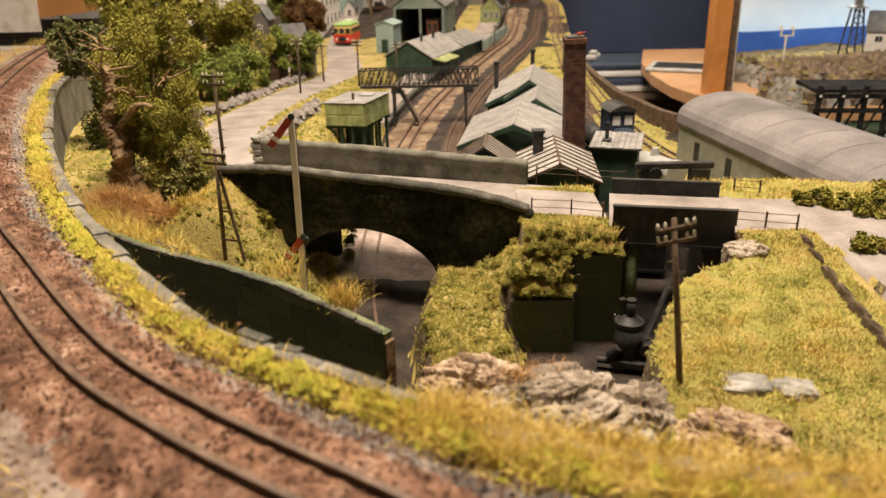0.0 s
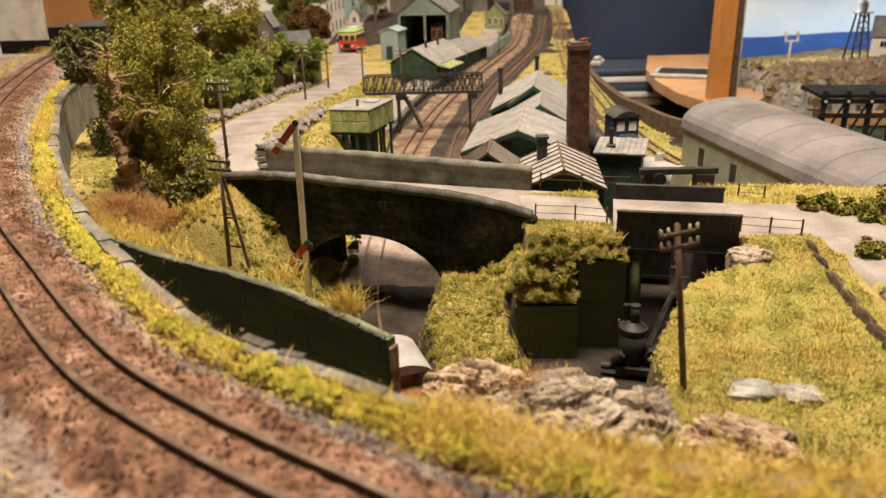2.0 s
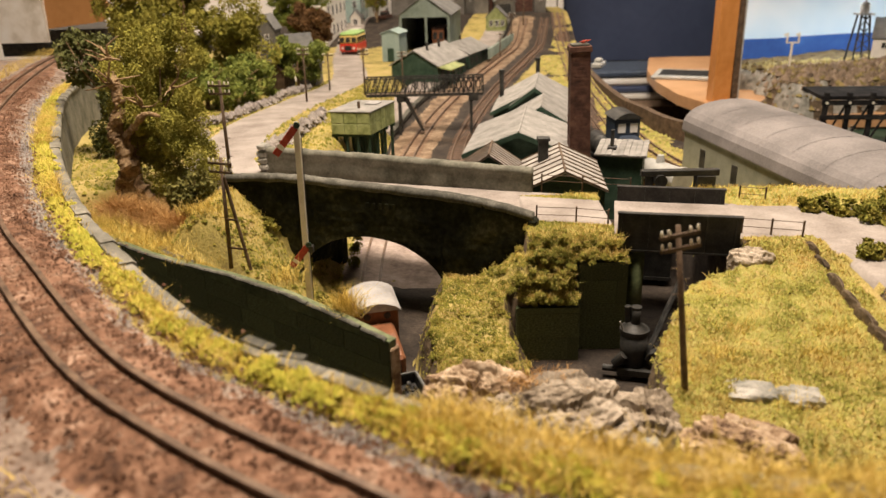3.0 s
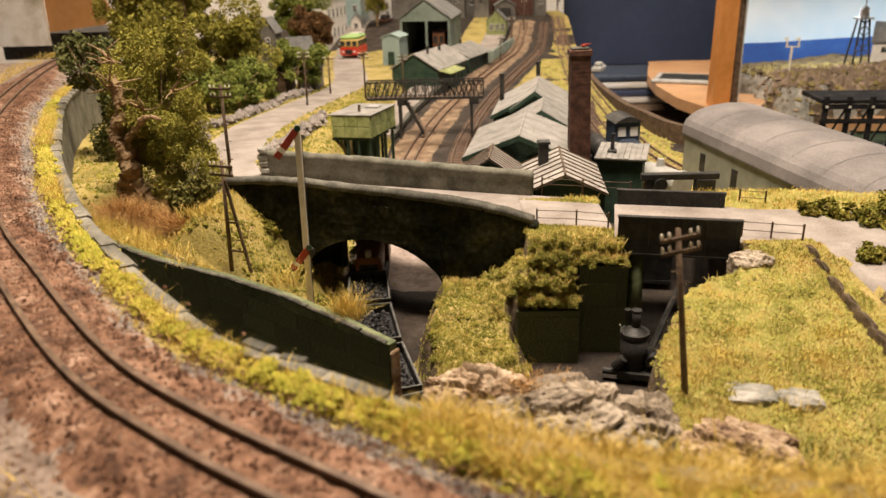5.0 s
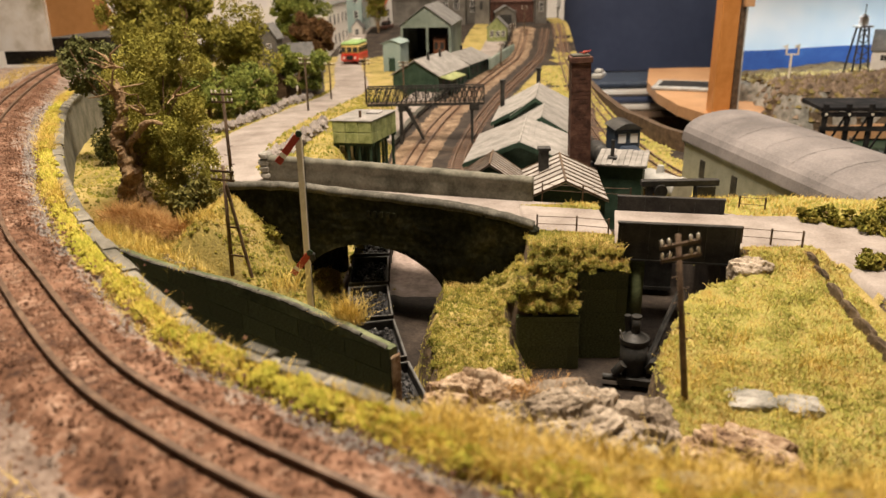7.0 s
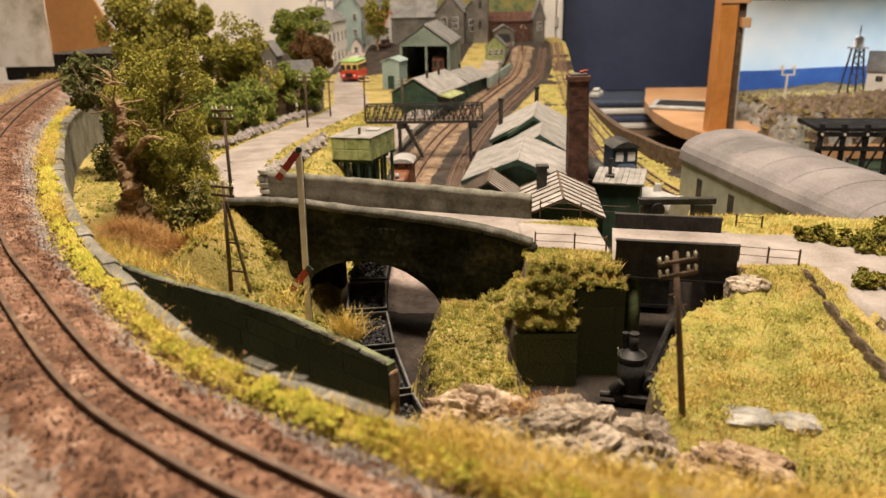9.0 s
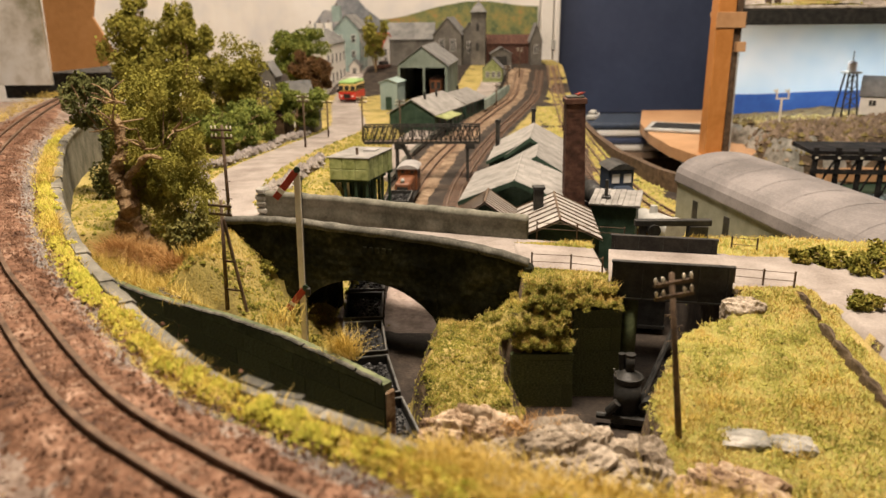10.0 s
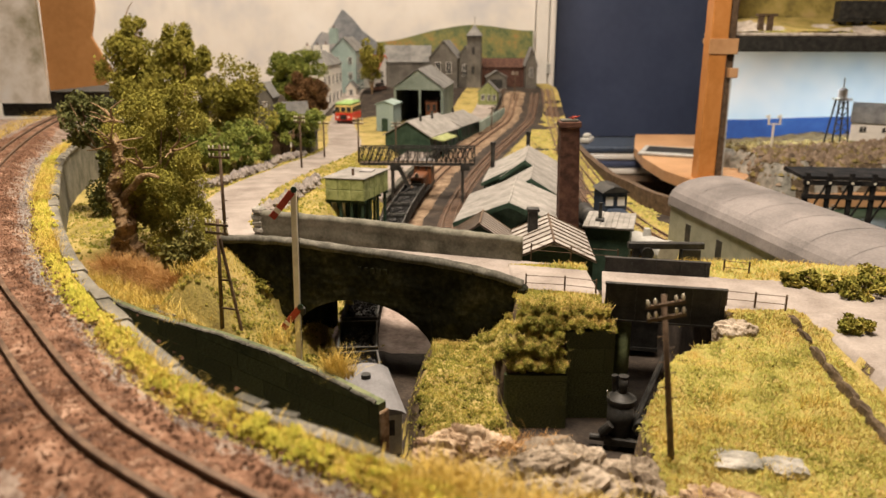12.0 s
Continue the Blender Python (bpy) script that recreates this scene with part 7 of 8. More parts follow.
def far_layout():
    """Upper shelf and the coast scene beside the post."""
    s = thing("upper_shelf", pose(0, 0, 0), "upper layout shelf with a dark fascia and grass edge", "shelf", kind="structure")
    part("fascia", box(B(), 0.60, 2.2, 1.62, 1.65, 0.213, 0.243), M["black"], s)
    part("board", box(B(), 0.60, 2.2, 1.65, 1.80, 0.228, 0.240), M["desk"], s)
    part("ground", box(B(), 0.60, 2.2, 1.64, 1.80, 0.243, 0.252, 0.003), M["gravel"], s)
    part("hill_board", box(B(), 0.64, 2.2, 1.80, 1.81, 0.24, 0.6), M["turf"], s, "painted hillside board")
    xs, ys = np.arange(0.61, 2.2, 0.01), np.arange(1.645, 1.80, 0.01)
    X, Y = np.meshgrid(xs, ys)
    tagged(sheet("shelf_ground", xs, ys, 0.253 + 0.22 * (Y - 1.645) + 0.004 * fbm(X, Y, 61, 20), [M["gravel"], M["turf"]], (fbm(X, Y, 62, 9) > 0.0).astype(int)), "gravel and turf on the upper shelf", "ground", kind="structure")
    rng = np.random.RandomState(5)
    n = 5000
    p = np.stack([0.62 + 0.5 * rng.rand(n), 1.65 + 0.1 * rng.rand(n) ** 2, np.full(n, 0.252)], 1)
    v, f = lumps(rng, p[fbm(p[:, 0], p[:, 1], 3, 12) > -0.1], 0.003)
    tagged(raw("moss", v, f, M["moss"]), "yellow moss along the upper shelf's edge", "moss", kind="stuff")
    w = thing("stock_wagon", pose(0.86, 1.72, 0.270), "row of dark wagons on the upper shelf", "wagon")
    part("frame", box(B(), 0, 0.12, -0.012, 0.012, 0.006, 0.012), M["black"], w)
    part("body", box(B(), 0.004, 0.116, -0.014, 0.014, 0.012, 0.05), M["black"], w)
    for x in (0.02, 0.05, 0.075, 0.105):
        wheelset(w, x, 0.006)
    for x in (0.675, 0.695):
        q = thing("timber_stack", pose(x, 1.66, 0.256), "dark timber props on the upper shelf", "timber")
        part("prop", box(B(), -0.006, 0.006, -0.004, 0.004, 0, 0.03, 0.001), M["wood"], q)
        part("beam", box(B(), -0.010, 0.014, -0.005, 0.005, 0.03, 0.035), M["wood"], q)
    m = bpy.data.materials.new("painted_sea_sky")
    m.use_nodes = True
    nt = m.node_tree
    b = nt.nodes["Principled BSDF"]
    b.inputs["Roughness"].default_value = 0.85
    nz = noise_tex(nt, 3, 3)
    nt.links.new(ramp(nt, nz, [(0.35, (0.42, 0.62, 0.82)), (0.52, (0.64, 0.77, 0.88)), (0.68, (0.82, 0.86, 0.90))]), b.inputs["Base Color"])
    bd = tagged(obj("sea_backdrop", box(B(), 0.795, 2.6, 2.20, 2.22, -0.4, 0.226), m), "painted sea and sky backdrop", "backdrop", kind="structure")
    sea = mat("painted_sea", [(0.03, 0.08, 0.28), (0.04, 0.11, 0.36), (0.06, 0.15, 0.42)], 6, 40, bump=0.03)
    bm = B()
    xs = np.linspace(0.797, 2.5, 60)
    vs = [bm.verts.new((x, 2.195, 0.008 + 0.01 * max(0, math.sin((x - 0.9) * 5)) * (x < 1.6))) for x in xs] + [bm.verts.new((x, 2.195, -0.3)) for x in xs[::-1]]
    bm.faces.new(vs)
    part("sea", bm, sea, bd, "painted deep blue sea")
    # rocky headland
    xs, ys = np.arange(0.60, 1.6, 0.008), np.arange(1.30, 2.19, 0.008)
    X, Y = np.meshgrid(xs, ys)
    edge = smooth01((X - 0.60 - 0.12 * fbm(X, Y, 4, 6) - 0.16 * np.clip(Y - 1.75, 0, 1)) / 0.09) * smooth01((Y - 1.42 - 0.05 * fbm(X, Y, 6, 8)) / 0.10)
    z = -0.14 + edge * (0.137 - 0.13 * np.clip(Y - 1.72, 0, 0.35) + 0.018 * smooth01((X - 0.8) / 0.3) + 0.010 * fbm(X, Y, 7, 14)) + 0.020 * fbm(X, Y, 8, 40) * (0.35 + edge * (1 - edge) * 3)
    hl = tagged(sheet("headland", xs, ys, z, [M["greystone"], M["scrub"], M["earth"]], np.where(edge > 0.93, 1, np.where(fbm(X, Y, 9, 25) > 0, 0, 2))), "rocky brown headland with rough turf", "ground", kind="structure")
    rng = np.random.RandomState(9)
    n = 5200
    p = np.stack([0.62 + 0.45 * rng.rand(n), 1.42 + 0.3 * rng.rand(n)], 1)
    iz = np.array([z[np.clip(int((b - 1.30) / 0.008), 0, len(ys) - 1), np.clip(int((a - 0.60) / 0.008), 0, len(xs) - 1)] for a, b in p])
    v, f = lumps(rng, np.c_[p, iz + 0.001], 0.0052)
    tagged(raw("boulders", v, f, M["boulder"]), "jumbled brown and grey shore rocks", "rock", kind="stuff")
    n = 9000
    p = np.stack([0.64 + 0.62 * rng.rand(n), 1.45 + 0.5 * rng.rand(n)], 1)
    iz = z[np.clip(((p[:, 1] - 1.30) / 0.008).astype(int), 0, len(ys) - 1), np.clip(((p[:, 0] - 0.60) / 0.008).astype(int), 0, len(xs) - 1)]
    keep = fbm(p[:, 0], p[:, 1], 71, 22) > -0.15
    v, f = lumps(rng, np.c_[p, iz + 0.001][keep], 0.0045)
    tagged(raw("heather", v, f, M["heather"]), "rough brown and olive heather on the headland", "heather", kind="stuff")
    lt = thing("lighthouse", pose(0.914, 1.74, 0.028), "dark lattice lighthouse with a white lantern", "lighthouse")
    for sx in (-1, 1):
        for sy in (-1, 1):
            part("leg", cyl(B(), (0.019 * sx, 0.019 * sy, -0.03), (0.009 * sx, 0.009 * sy, 0.075), 0.0022, n=6), M["black"], lt)
    for k in range(3):
        z0, z1 = 0.025 * k, 0.025 * (k + 1)
        a, b = 0.0162 - 0.0072 * z0 / 0.075, 0.0162 - 0.0072 * z1 / 0.075
        for s in (-1, 1):
            part("brace", cyl(B(), (-a * s, -a, z0), (b * s, -b, z1), 0.0013, n=5), M["black"], lt)
    part("gallery", box(B(), -0.016, 0.016, -0.016, 0.016, 0.075, 0.079), M["vangrey"], lt)
    part("lantern", cyl(B(), (0, 0, 0.079), (0, 0, 0.097), 0.010, n=12), M["paintwhite"], lt, "white lantern room")
    part("lantern_cap", cyl(B(), (0, 0, 0.097), (0, 0, 0.103), 0.011, 0.004, 12), M["cabroof"], lt)
    part("mast", cyl(B(), (0, 0, 0.103), (0, 0, 0.125), 0.0012, n=5), M["black"], lt)
    gable_house("keeper_cottage", pose(1.11, 1.645, 0.024, 0, 0, 60), 0.075, 0.19, 0.034, 0.072, M["paintwhite"], M["slate"], "white keeper's cottage with a grey roof", [("left", u, 0.010, 0.016, 0.014) for u in (0.03, 0.08, 0.12, 0.165)], None, (), "cottage")
    fs = thing("far_signal", pose(0.747, 1.70, 0.0), "white two-armed signal on the headland", "signal")
    part("post", box(B(), -0.0018, 0.0018, -0.0018, 0.0018, -0.02, 0.052), M["white"], fs)
    part("bracket", box(B(), -0.014, 0.016, -0.001, 0.001, 0.05, 0.053), M["white"], fs)
    for x in (-0.012, 0.014):
        part("doll", box(B(), x - 0.0015, x + 0.0015, -0.0015, 0.0015, 0.053, 0.073), M["white"], fs)
        part("arm", box(B(), x - 0.009, x, -0.002, -0.0012, 0.066, 0.071), M["white"], fs)
    # timber trestle pier
    tr = thing("trestle_pier", pose(0.612, 1.24, -0.012, 0, 0, -6), "black timber trestle pier with a plank deck", "pier")
    part("deck", box(B(), 0, 0.42, 0, 0.10, 0.022, 0.028), M["tarred"], tr)
    for k in range(12):
        x = 0.004 + 0.036 * k
        part("upright", box(B(), x, x + 0.007, -0.004, 0.003, -0.10, 0.034), M["tarred"], tr)
        part("brace", cyl(B(), (x, -0.003, -0.06), (x + 0.036, -0.003, 0.018), 0.002, n=5), M["tarred"], tr)
        part("bolt", cyl(B(), (x + 0.0035, -0.0065, 0.018), (x + 0.0035, -0.004, 0.018), 0.0022, n=8), M["white"], tr)
    part("waling", box(B(), 0, 0.42, -0.006, -0.003, -0.010, -0.002), M["tarred"], tr)
    part("waling", box(B(), 0, 0.42, -0.006, -0.003, 0.014, 0.022), M["tarred"], tr)
    tagged(obj("harbour_water", box(B(), 0.57, 2.2, 0.9, 2.19, -0.12, -0.09), M["darkgreen"]), "dark green still harbour water", "water", kind="structure")


M["heather"] = island_mat("heather", [(0.07, 0.05, 0.025), (0.16, 0.12, 0.05), (0.25, 0.21, 0.08), (0.33, 0.25, 0.11)])
M["boulder"] = island_mat("boulder", [(0.10, 0.075, 0.055), (0.24, 0.18, 0.13), (0.36, 0.28, 0.21)])

room()
ground()
shelf()
retaining_wall()
wing_wall()
arch_bridge()
abutments()
girder_bridge()
track("raised_track", up_line, UP + 0.003, "rusty raised railway track on brown sleepers")
track("lower_track", low_line, lambda y: floor_z(y) + 0.003, "rusty lower railway track through the bridge")
semaphore()
telegraph_pole(0.121, 0.302, 0.050, 0.083, -7.5, 2, 8)
telegraph_pole(-0.1665, 0.514, 0.033, 0.082, 2.4, 2, -12, True, "dark brown strutted telegraph pole with white insulators")
telegraph_pole(-0.1856, 0.60, 0.060, 0.098, 0.7, 2, -8)
water_tank()
chimney_stack()
long_shed()
shed_block(pose(0.074, 0.765, 0, 0, 0, -8), 0.114, 0.145, LOW, 0.049, 0.072, M["darkgreen"], M["darkgreen"], M["roofgrey"], "long dark green engine shed under a pale slate roof")
shed_block(pose(0.112, 0.905, 0, 0, 0, -8), 0.088, 0.10, LOW, 0.046, 0.072, M["darkgreen"], M["darkgreen"], M["roofgrey"], "dark green workshop bay under a pale slate roof")
shed_block(pose(0.112, 1.01, 0, 0, 0, -8), 0.110, 0.16, LOW, 0.046, 0.0745, M["darkgreen"], M["darkgreen"], M["roofgrey"], "tall dark green engine shed under a pale slate roof")
shed_block(pose(0.1135, 1.005, 0, 0, 0, -8), 0.062, 0.12, 0.05, 0.0565, 0.079, M["darkgreen"], M["darkgreen"], M["roofgrey"], "raised dark green smoke vent along the shed ridge", "roof vent", "smoke_vent")
batten_house(pose(0.108, 0.648, 0, 0, 0, -4), 0.074, 0.105, LOW, 0.043, 0.060, "low workshop with a pale battened roof")
batten_house(pose(0.040, 0.700, 0, 0, 0, -6), 0.056, 0.052, LOW, 0.045, 0.064, "small workshop with a pale battened roof")
platform_and_lines()
footbridge()
station_building()
train_hall()
village()
yard_things()
backdrop()
room_things()
far_layout()
layout_fascia()
build_train()
M["leaf_olive"] = island_mat("leaf_olive", [(0.08, 0.08, 0.025), (0.15, 0.14, 0.04), (0.24, 0.21, 0.065)])
big_tree()
tree(-0.385, 0.83, 0.05, [((-0.398, 0.82, 0.150), (0.030, 0.028, 0.030)), ((-0.376, 0.82, 0.100), (0.026, 0.03, 0.055))], M["leaf_dark"], "dark green ivy-clad tree against the retaining wall", 21, 0.004, n_leaf=12000, size=0.002)
tree(-0.217, 0.600, 0.035, [((-0.217, 0.600, 0.055), (0.020, 0.02, 0.034))], M["leaf_olive"], "dark olive bush below the gnarled tree", 22, 0.002, name="bush", n_leaf=11000, size=0.0017)
tree(-0.54, 1.3, 0.04, [((-0.545, 1.3, 0.165), (0.055, 0.05, 0.085)), ((-0.54, 1.3, 0.23), (0.032, 0.03, 0.04))], M["leaf"], "tall olive-yellow tree with bare top twigs", 23, 0.005, 3, n_leaf=20000, size=0.0026)
tree(-0.45, 1.27, 0.04, [((-0.45, 1.27, 0.175), (0.05, 0.05, 0.065)), ((-0.455, 1.27, 0.225), (0.028, 0.03, 0.035))], M["leaf"], "tall olive-yellow tree beside the wood", 24, 0.005, 1, n_leaf=18000, size=0.0026)
tree(-0.375, 1.33, 0.03, [((-0.372, 1.33, 0.125), (0.062, 0.055, 0.064))], M["leaf"], "rounded olive-green tree in the wood", 25, 0.004, n_leaf=14000, size=0.0026)
tree(-0.385, 1.15, 0.035, [((-0.385, 1.15, 0.075), (0.055, 0.05, 0.036)), ((-0.33, 1.22, 0.07), (0.045, 0.04, 0.032))], M["leaf_green"], "spreading dark green tree over the cottage gardens", 26, 0.004, n_leaf=18000, size=0.0024)
tree(-0.29, 1.38, 0.025, [((-0.285, 1.38, 0.082), (0.045, 0.04, 0.036))], M["leaf_green"], "spreading dark green tree beside the road", 27, 0.004, n_leaf=11000, size=0.0026)
tree(-0.375, 1.9, 0.02, [((-0.352, 1.88, 0.105), (0.045, 0.04, 0.045))], M["leaf_brown"], "dark tree with brown autumn leaves beside the white house", 28, 0.005, n_leaf=14000, size=0.0034)
tree(-0.39, 1.93, 0.02, [((-0.385, 1.92, 0.165), (0.058, 0.05, 0.048)), ((-0.405, 1.92, 0.12), (0.035, 0.03, 0.04))], M["leaf_green"], "green tree before the white house", 29, 0.005, n_leaf=14000, size=0.0034)
tree(-0.255, 2.5, 0.02, [((-0.255, 2.5, 0.165), (0.04, 0.04, 0.06))], M["leaf"], "green tree beside the village street", 30, 0.005, n_leaf=4000, size=0.004)
for bx, by, br, sd in ((0.287, 0.452, 0.013, 41), (0.303, 0.540, 0.014, 42), (0.325, 0.525, 0.016, 43), (0.285, 0.548, 0.010, 44), (0.35, 0.535, 0.02, 45)):
    bz = float(ground_z(np.array([bx]), np.array([by]))[0][0])
    tree(bx, by, bz, [((bx, by, bz + br * 0.3), (br, br, br * 0.55))], M["olivemoss"], "low rounded olive bush by the road", sd, 0.001, name="bush", n_leaf=2600, size=0.0014)
rock("rock", -0.014, 0.052, 0.258, 0.322, -0.04, 0.066, 5, "cream and tan layered rock like cork bark", slant=0.6, level=6)
rock("rock", 0.012, 0.098, 0.240, 0.312, -0.04, 0.067, 8, "grey-tan layered rock with deep cracks", slant=-0.5, level=6, material="greyrock")
rock("rock", 0.080, 0.118, 0.262, 0.306, -0.02, 0.055, 12, "brown cracked rock beside the pole", material="greyrock", level=5, slant=0.4)
rock("rock", 0.100, 0.168, 0.228, 0.294, -0.02, 0.053, 15, "pinkish tan layered rock in the grass", slant=0.7, level=6)
rock("rock", 0.192, 0.226, 0.442, 0.472, 0.015, 0.060, 18, "dark brown mossy boulder below the road", level=5, material="greyrock")
rock("rock", 0.137, 0.168, 0.290, 0.312, 0.028, 0.0500, 19, "pale grey flat stone", material="greystone", level=4, crack=0.03)
rock("rock", 0.164, 0.189, 0.287, 0.307, 0.028, 0.0488, 20, "pale grey flat stone", material="greystone", level=4, crack=0.03)
rock("rock", 0.086, 0.099, 0.240, 0.256, 0.03, 0.056, 33, "grey stone among the rocks", material="greystone", level=3, crack=0.04)
rock("rock", -0.006, 0.056, 0.418, 0.470, LOW - 0.01, -0.006, 31, "rough brown earth bank at the mound's foot", level=5, material="earth", crack=0.14)
# dark earth strips added to stand in for the ditch along the road's edge
for k, (kx, ky) in enumerate(((0.254, 0.468), (0.251, 0.445), (0.249, 0.42), (0.247, 0.396), (0.244, 0.372), (0.241, 0.35), (0.238, 0.328))):
    rock("ditch_strip", kx - 0.0019, kx + 0.0019, ky - 0.0135, ky + 0.0145, 0.03, 0.0535 + 0.08 * max(0.0, ky - 0.40), 50 + k, "rough dark strip standing in for the ditch at the road's edge", material="earth", level=3, crack=0.05)
scatter("grass", (0.09, 0.30, 0.24, 0.52), 120000, 1, 1, "short yellow-green turf on the hill", 0.0026, 0.0007, 0.30)
scatter("grass", (-0.02, 0.14, 0.38, 0.60), 80000, 2, 1, "mossy yellow-green turf on the mound", 0.0030, 0.0006, 0.20, ("grass", "olivemoss"))
scatter("grass", (-0.42, -0.04, 0.34, 0.66), 90000, 3, 1, "straw-yellow turf on the bank", 0.0036, 0.0007, 0.36, ("straw", "olivemoss"))
scatter("grass", (-0.45, -0.09, 0.62, 1.5), 30000, 4, 1, "rough olive turf among the trees", 0.004, 0.0016, 0.35, ("grass", "olivemoss"))
scatter("grass", (0.10, 0.5, 0.56, 0.72), 24000, 6, 1, "yellow turf behind the road", 0.004, 0.0013, 0.5, ("straw", "moss"))
scatter("grass", (0.2, 0.5, 0.72, 2.2), 26000, 7, 1, "yellow turf beside the sidings", 0.003, 0.0018, 0.2, ("straw", "moss"))
shelf_growth()
tuft(-0.053, 0.368, 0.058, 420, 0.016, 61, "tall straw grass tuft at the wing wall's end", spread=0.0042)
tuft(-0.098, 0.410, 0.060, 160, 0.013, 62, "straw grass tuft behind the wing wall")
tuft(-0.176, 0.452, 0.058, 60, 0.008, 63, "dry yellow tuft on the wall")
for k, (tx, ty) in enumerate(((0.15, 0.33), (0.17, 0.29), (0.13, 0.315), (0.2, 0.33), (0.165, 0.36), (0.22, 0.36))):
    tuft(tx, ty, float(ground_z(np.array([tx]), np.array([ty]))[0][0]), 120, 0.008, 70 + k, "dry straw tuft on the grass hill", spread=0.007)
for k, (tx, ty, tz, tr) in enumerate(((-0.285, 0.598, 0.056, 0.017), (-0.262, 0.592, 0.052, 0.016), (-0.243, 0.580, 0.050, 0.014), (-0.225, 0.572, 0.050, 0.011))):
    tz = float(ground_z(np.array([tx]), np.array([ty]))[0][0]) + 0.003
    tuft(tx, ty, tz + 0.004, 1700, 0.018, 80 + k, "rust-brown dead bracken under the tree", "fern", 2.0, tr * 0.42, "bracken")
for k, (tx, ty) in enumerate(((-0.25, 0.555), (-0.23, 0.53), (-0.27, 0.545), (-0.21, 0.50), (-0.24, 0.51), (-0.29, 0.57), (-0.19, 0.535))):
    tuft(tx, ty, float(ground_z(np.array([tx]), np.array([ty]))[0][0]), 260, 0.010, 130 + k, "yellow grass tuft on the bank", spread=0.010)
tuft(0.05, 0.292, 0.058, 300, 0.006, 90, "dry moss strands in the rock's cleft", "fern", 1.8, 0.008, "bracken")
dry_wall([(-0.37, 0.95), (-0.32, 1.0), (-0.305, 1.12), (-0.295, 1.28), (-0.27, 1.38)], 0.010, 2600, 5, "tumbled grey dry-stone wall beside the road")
dry_wall([(-0.205, 0.80), (-0.19, 0.92), (-0.185, 1.05)], 0.012, 1200, 6, "grey dry-stone wall behind the water tank")
dry_wall([(-0.36, 0.80), (-0.33, 0.86), (-0.31, 0.90)], 0.008, 900, 8, "tumbled grey stones below the wood")
fence([(0.071, 0.535), (0.101, 0.530), (0.124, 0.522)], 0.052, 0.0145, "thin dark iron roadside fence")
fence([(0.217, 0.500), (0.236, 0.494), (0.256, 0.488)], 0.052, 0.0145, "thin dark iron roadside fence")
fence([(0.085, 0.632), (0.120, 0.622), (0.160, 0.612)], 0.052, 0.0125, "thin dark iron fence along the bridge road")
fence([(0.243, 0.580), (0.262, 0.574)], 0.052, 0.0135, "short dark fence beside the span")
def loose_slab(x, y, z, lx, ly, h, turn, label, tilt=0.0):
    bm = roughen(box(B(), -lx / 2, lx / 2, -ly / 2, ly / 2, 0, h, h * 0.25), h * 0.25, 220, x * 90)
    ob = obj("loose_slab", bm, M["coping"])
    ob.matrix_world = pose(x, y, z, tilt, 0, turn)
    return tagged(ob, label, "stone", "loose slabs")


for k, (tx, ty, tl) in enumerate(((-0.206, 0.492, 0.013), (-0.196, 0.487, 0.009), (-0.186, 0.480, 0.011), (-0.150, 0.452, 0.010), (-0.216, 0.508, 0.010))):
    loose_slab(tx, ty, float(ground_z(np.array([tx]), np.array([ty]))[0][0]) + 0.0008, tl, 0.004, 0.0016, -38 + 9 * k, "dark grey slate lying in the grass of the bank", 12)
loose_slab(-0.068, 0.243, UP - 0.0012, 0.016, 0.005, 0.0018, -34, "loose dark slab lying on the wall's coping")
loose_slab(-0.052, 0.233, UP - 0.0012, 0.011, 0.004, 0.0015, -20, "loose dark slab lying on the wall's coping")
steam_crane()
black_van()
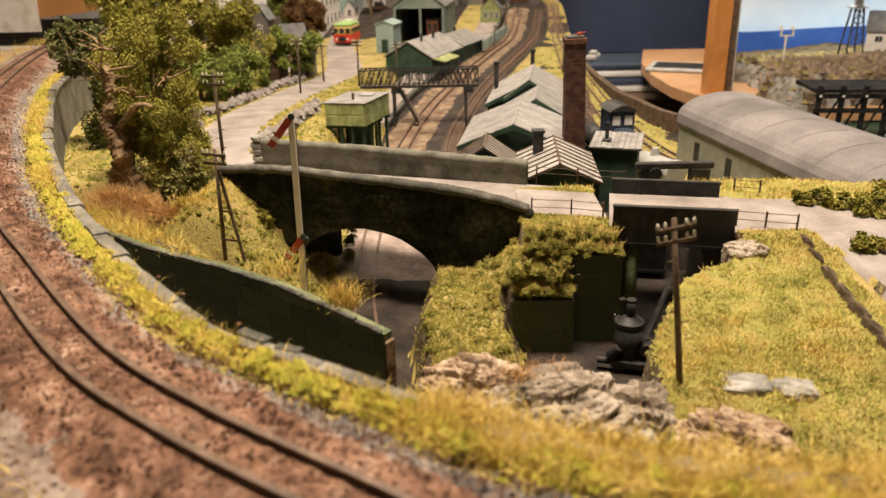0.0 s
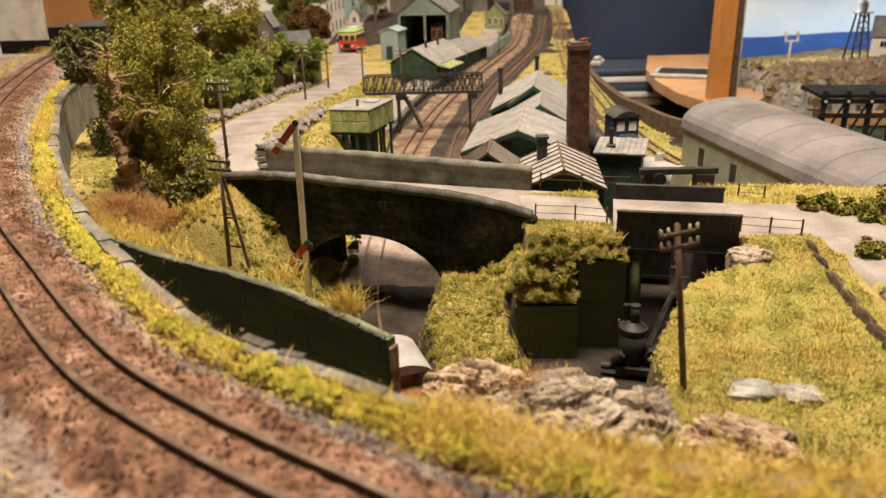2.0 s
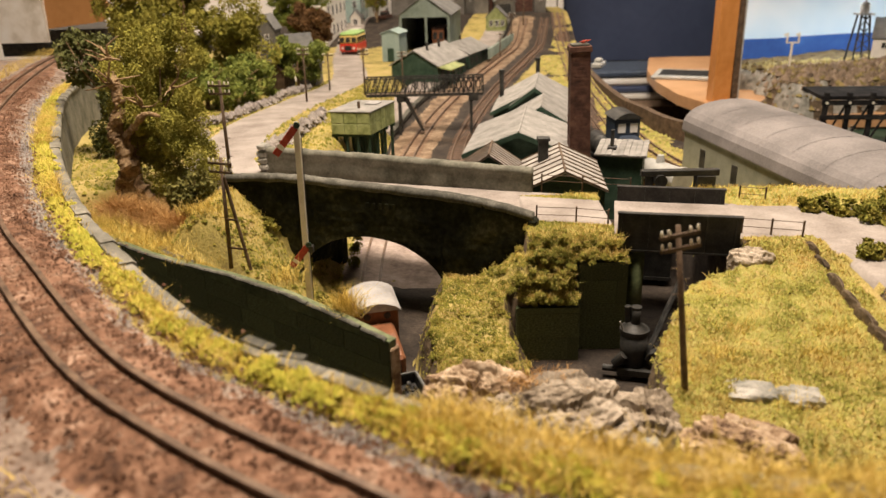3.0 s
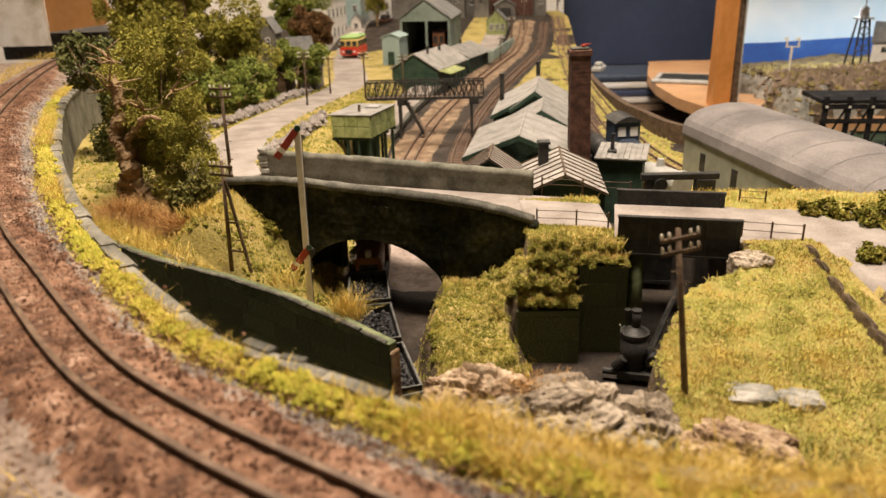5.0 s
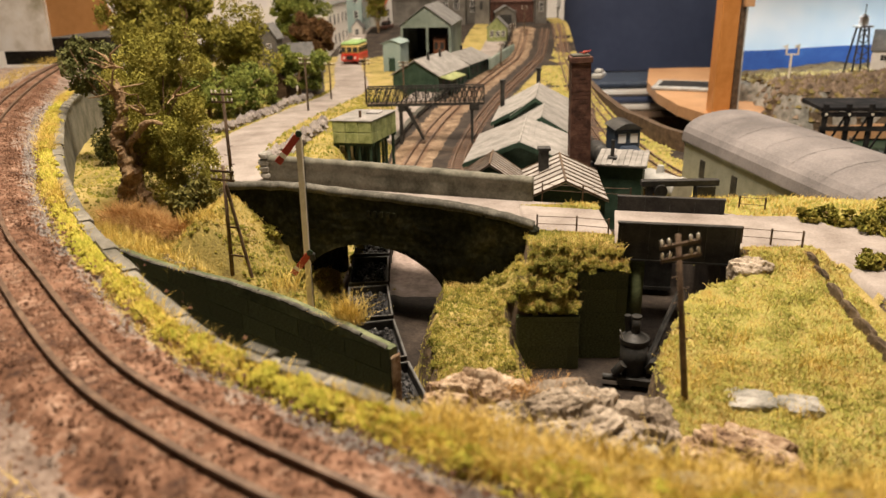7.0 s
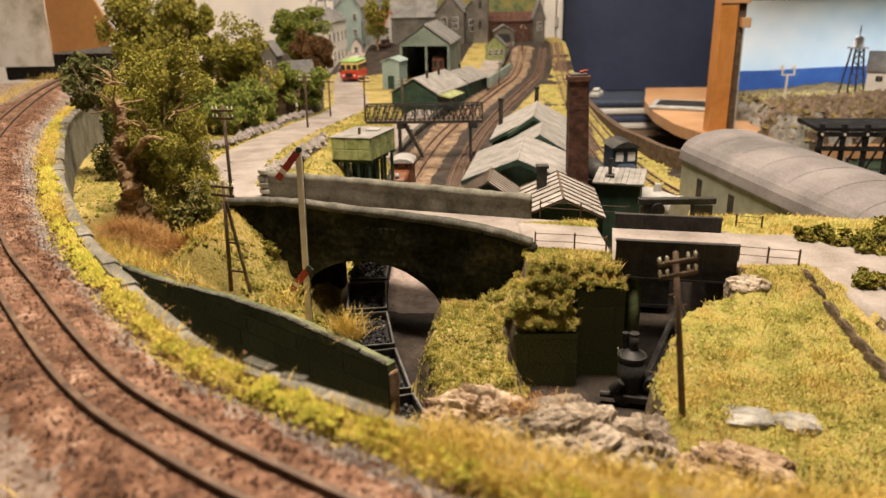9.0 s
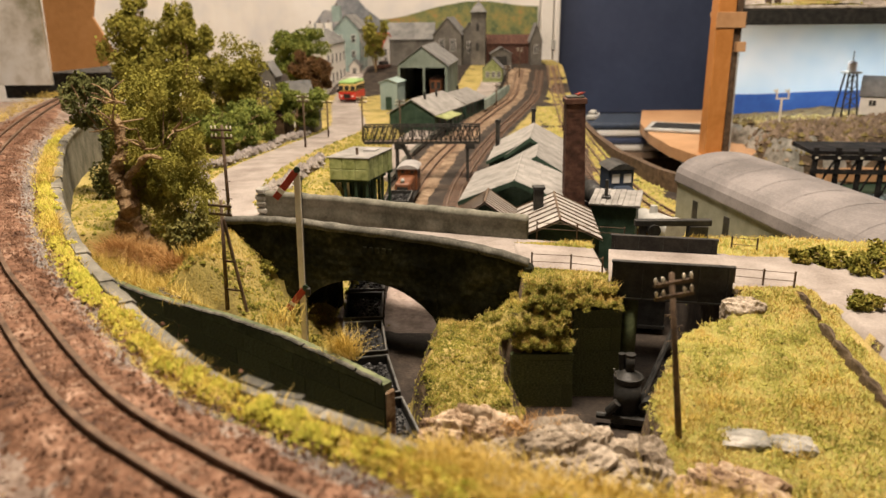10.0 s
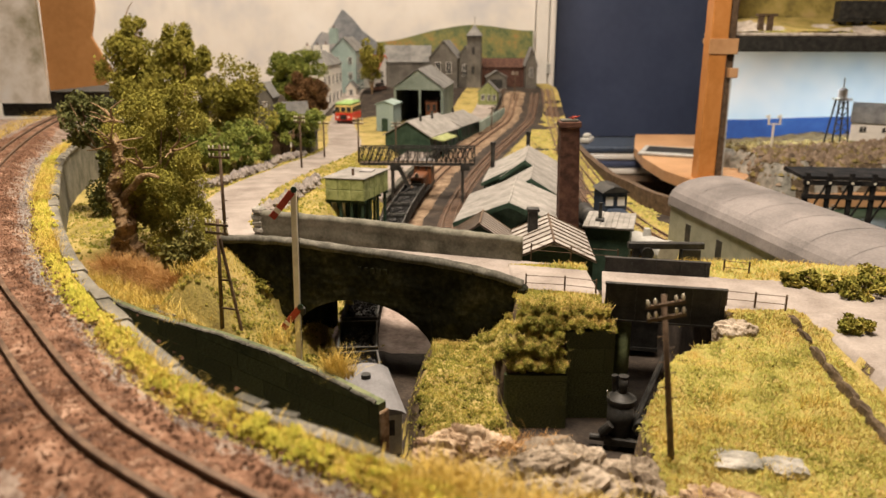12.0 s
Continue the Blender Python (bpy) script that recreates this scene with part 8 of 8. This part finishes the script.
def moss_edges():
    """Moss cushions over the abutments, the mound and the hill."""
    rng = np.random.RandomState(300)

    def strip(n, p, q, sx, sy, sz, r0, r1):
        u = rng.rand(n, 1)
        c = np.array(p) * (1 - u) + np.array(q) * u + rng.randn(n, 3) * np.array([sx, sy, sz])
        return c, r0 + (r1 - r0) * rng.rand(n) ** 2

    def cover(n, x0, x1, y0, y1, r0, r1, bias, seed, sink=0.35):
        x, y = x0 + (x1 - x0) * rng.rand(n), y0 + (y1 - y0) * rng.rand(n)
        z, k = ground_z(x, y)
        slope = np.abs(ground_z(x + 0.0015, y)[0] - z) + np.abs(ground_z(x, y + 0.0015)[0] - z)
        keep = (k == 1) & (slope < 0.0034) & (fbm(x, y, seed, 45) + 0.25 * rng.randn(n) > bias)
        r = (r0 + (r1 - r0) * rng.rand(n) ** 2)[keep]
        return np.stack([x[keep], y[keep], z[keep] - sink * r], 1), r
    c, r = strip(90, (0.053, 0.4735, 0.0145), (0.095, 0.4735, 0.0145), 0.001, 0.002, 0.0016, 0.0018, 0.004)
    c2, r2 = strip(90, (0.053, 0.482, 0.027), (0.094, 0.483, 0.029), 0.001, 0.005, 0.004, 0.0022, 0.0045)
    cushions("moss", np.r_[c, c2], np.r_[r, r2], 230, 0.00045, "olivemoss", "yellow-green moss hanging over the abutment", 301, 0.10)
    c, r = strip(150, (0.062, 0.4885, 0.0425), (0.131, 0.4875, 0.0415), 0.001, 0.0022, 0.0020, 0.002, 0.0042)
    c2, r2 = strip(150, (0.064, 0.500, 0.050), (0.129, 0.498, 0.049), 0.001, 0.006, 0.0025, 0.002, 0.0045)
    cushions("moss", np.r_[c, c2], np.r_[r, r2], 210, 0.00045, "olivemoss", "yellow-green moss hanging over the abutment", 302, 0.10)
    c, r = cover(560, -0.016, 0.062, 0.402, 0.538, 0.0016, 0.0046, 0.0, 311)
    cushions("moss", c, r, 170, 0.00046, "olivemoss", "olive moss cushions on the mound", 303, 0.08)
    c, r = cover(2200, 0.10, 0.262, 0.27, 0.475, 0.0013, 0.0046, -0.05, 312, 0.35)
    cushions("moss", c, r, 52, 0.00048, "hillmoss", "yellow-green moss cushions on the grass hill", 304, 0.05)
    c, r = cover(1000, -0.22, -0.09, 0.42, 0.605, 0.0014, 0.0042, -0.1, 313, 0.3)
    cushions("moss", c, r, 60, 0.0006, "olivemoss", "olive moss cushions on the bank", 305, 0.1)
    # cushions seen through the arch
    c, r = strip(26, (-0.094, 0.655, LOW), (-0.088, 0.665, 0.022), 0.003, 0.004, 0.004, 0.003, 0.006)
    c2, r2 = strip(9, (0.000, 0.625, -0.004), (0.006, 0.625, 0.006), 0.002, 0.002, 0.003, 0.003, 0.005)
    cushions("moss", np.r_[c, c2], np.r_[r, r2], 120, 0.0007, "olivemoss", "olive moss at the foot of the bridge", 306)


M["hillmoss"] = island_mat("hillmoss", [(0.17, 0.17, 0.03), (0.36, 0.35, 0.08), (0.50, 0.46, 0.13), (0.56, 0.44, 0.12)])
moss_edges()
overhang((0.215, 0.484, 0.050), (0.262, 0.478, 0.050), 5000, 105, 0.005, 0.006, "olive moss over the road's edge")

for bx, by, br, sd in ((-0.150, 0.585, 0.009, 141), (-0.125, 0.575, 0.010, 142), (-0.108, 0.560, 0.008, 143)):
    bz = float(ground_z(np.array([bx]), np.array([by]))[0][0])
    tree(bx, by, bz - 0.001, [((bx, by, bz + br * 0.25), (br, br, br * 0.55))], M["olivemoss"], "low olive moss clump against the bridge", sd, 0.0008, name="bush", n_leaf=1600, size=0.0012)
motions()
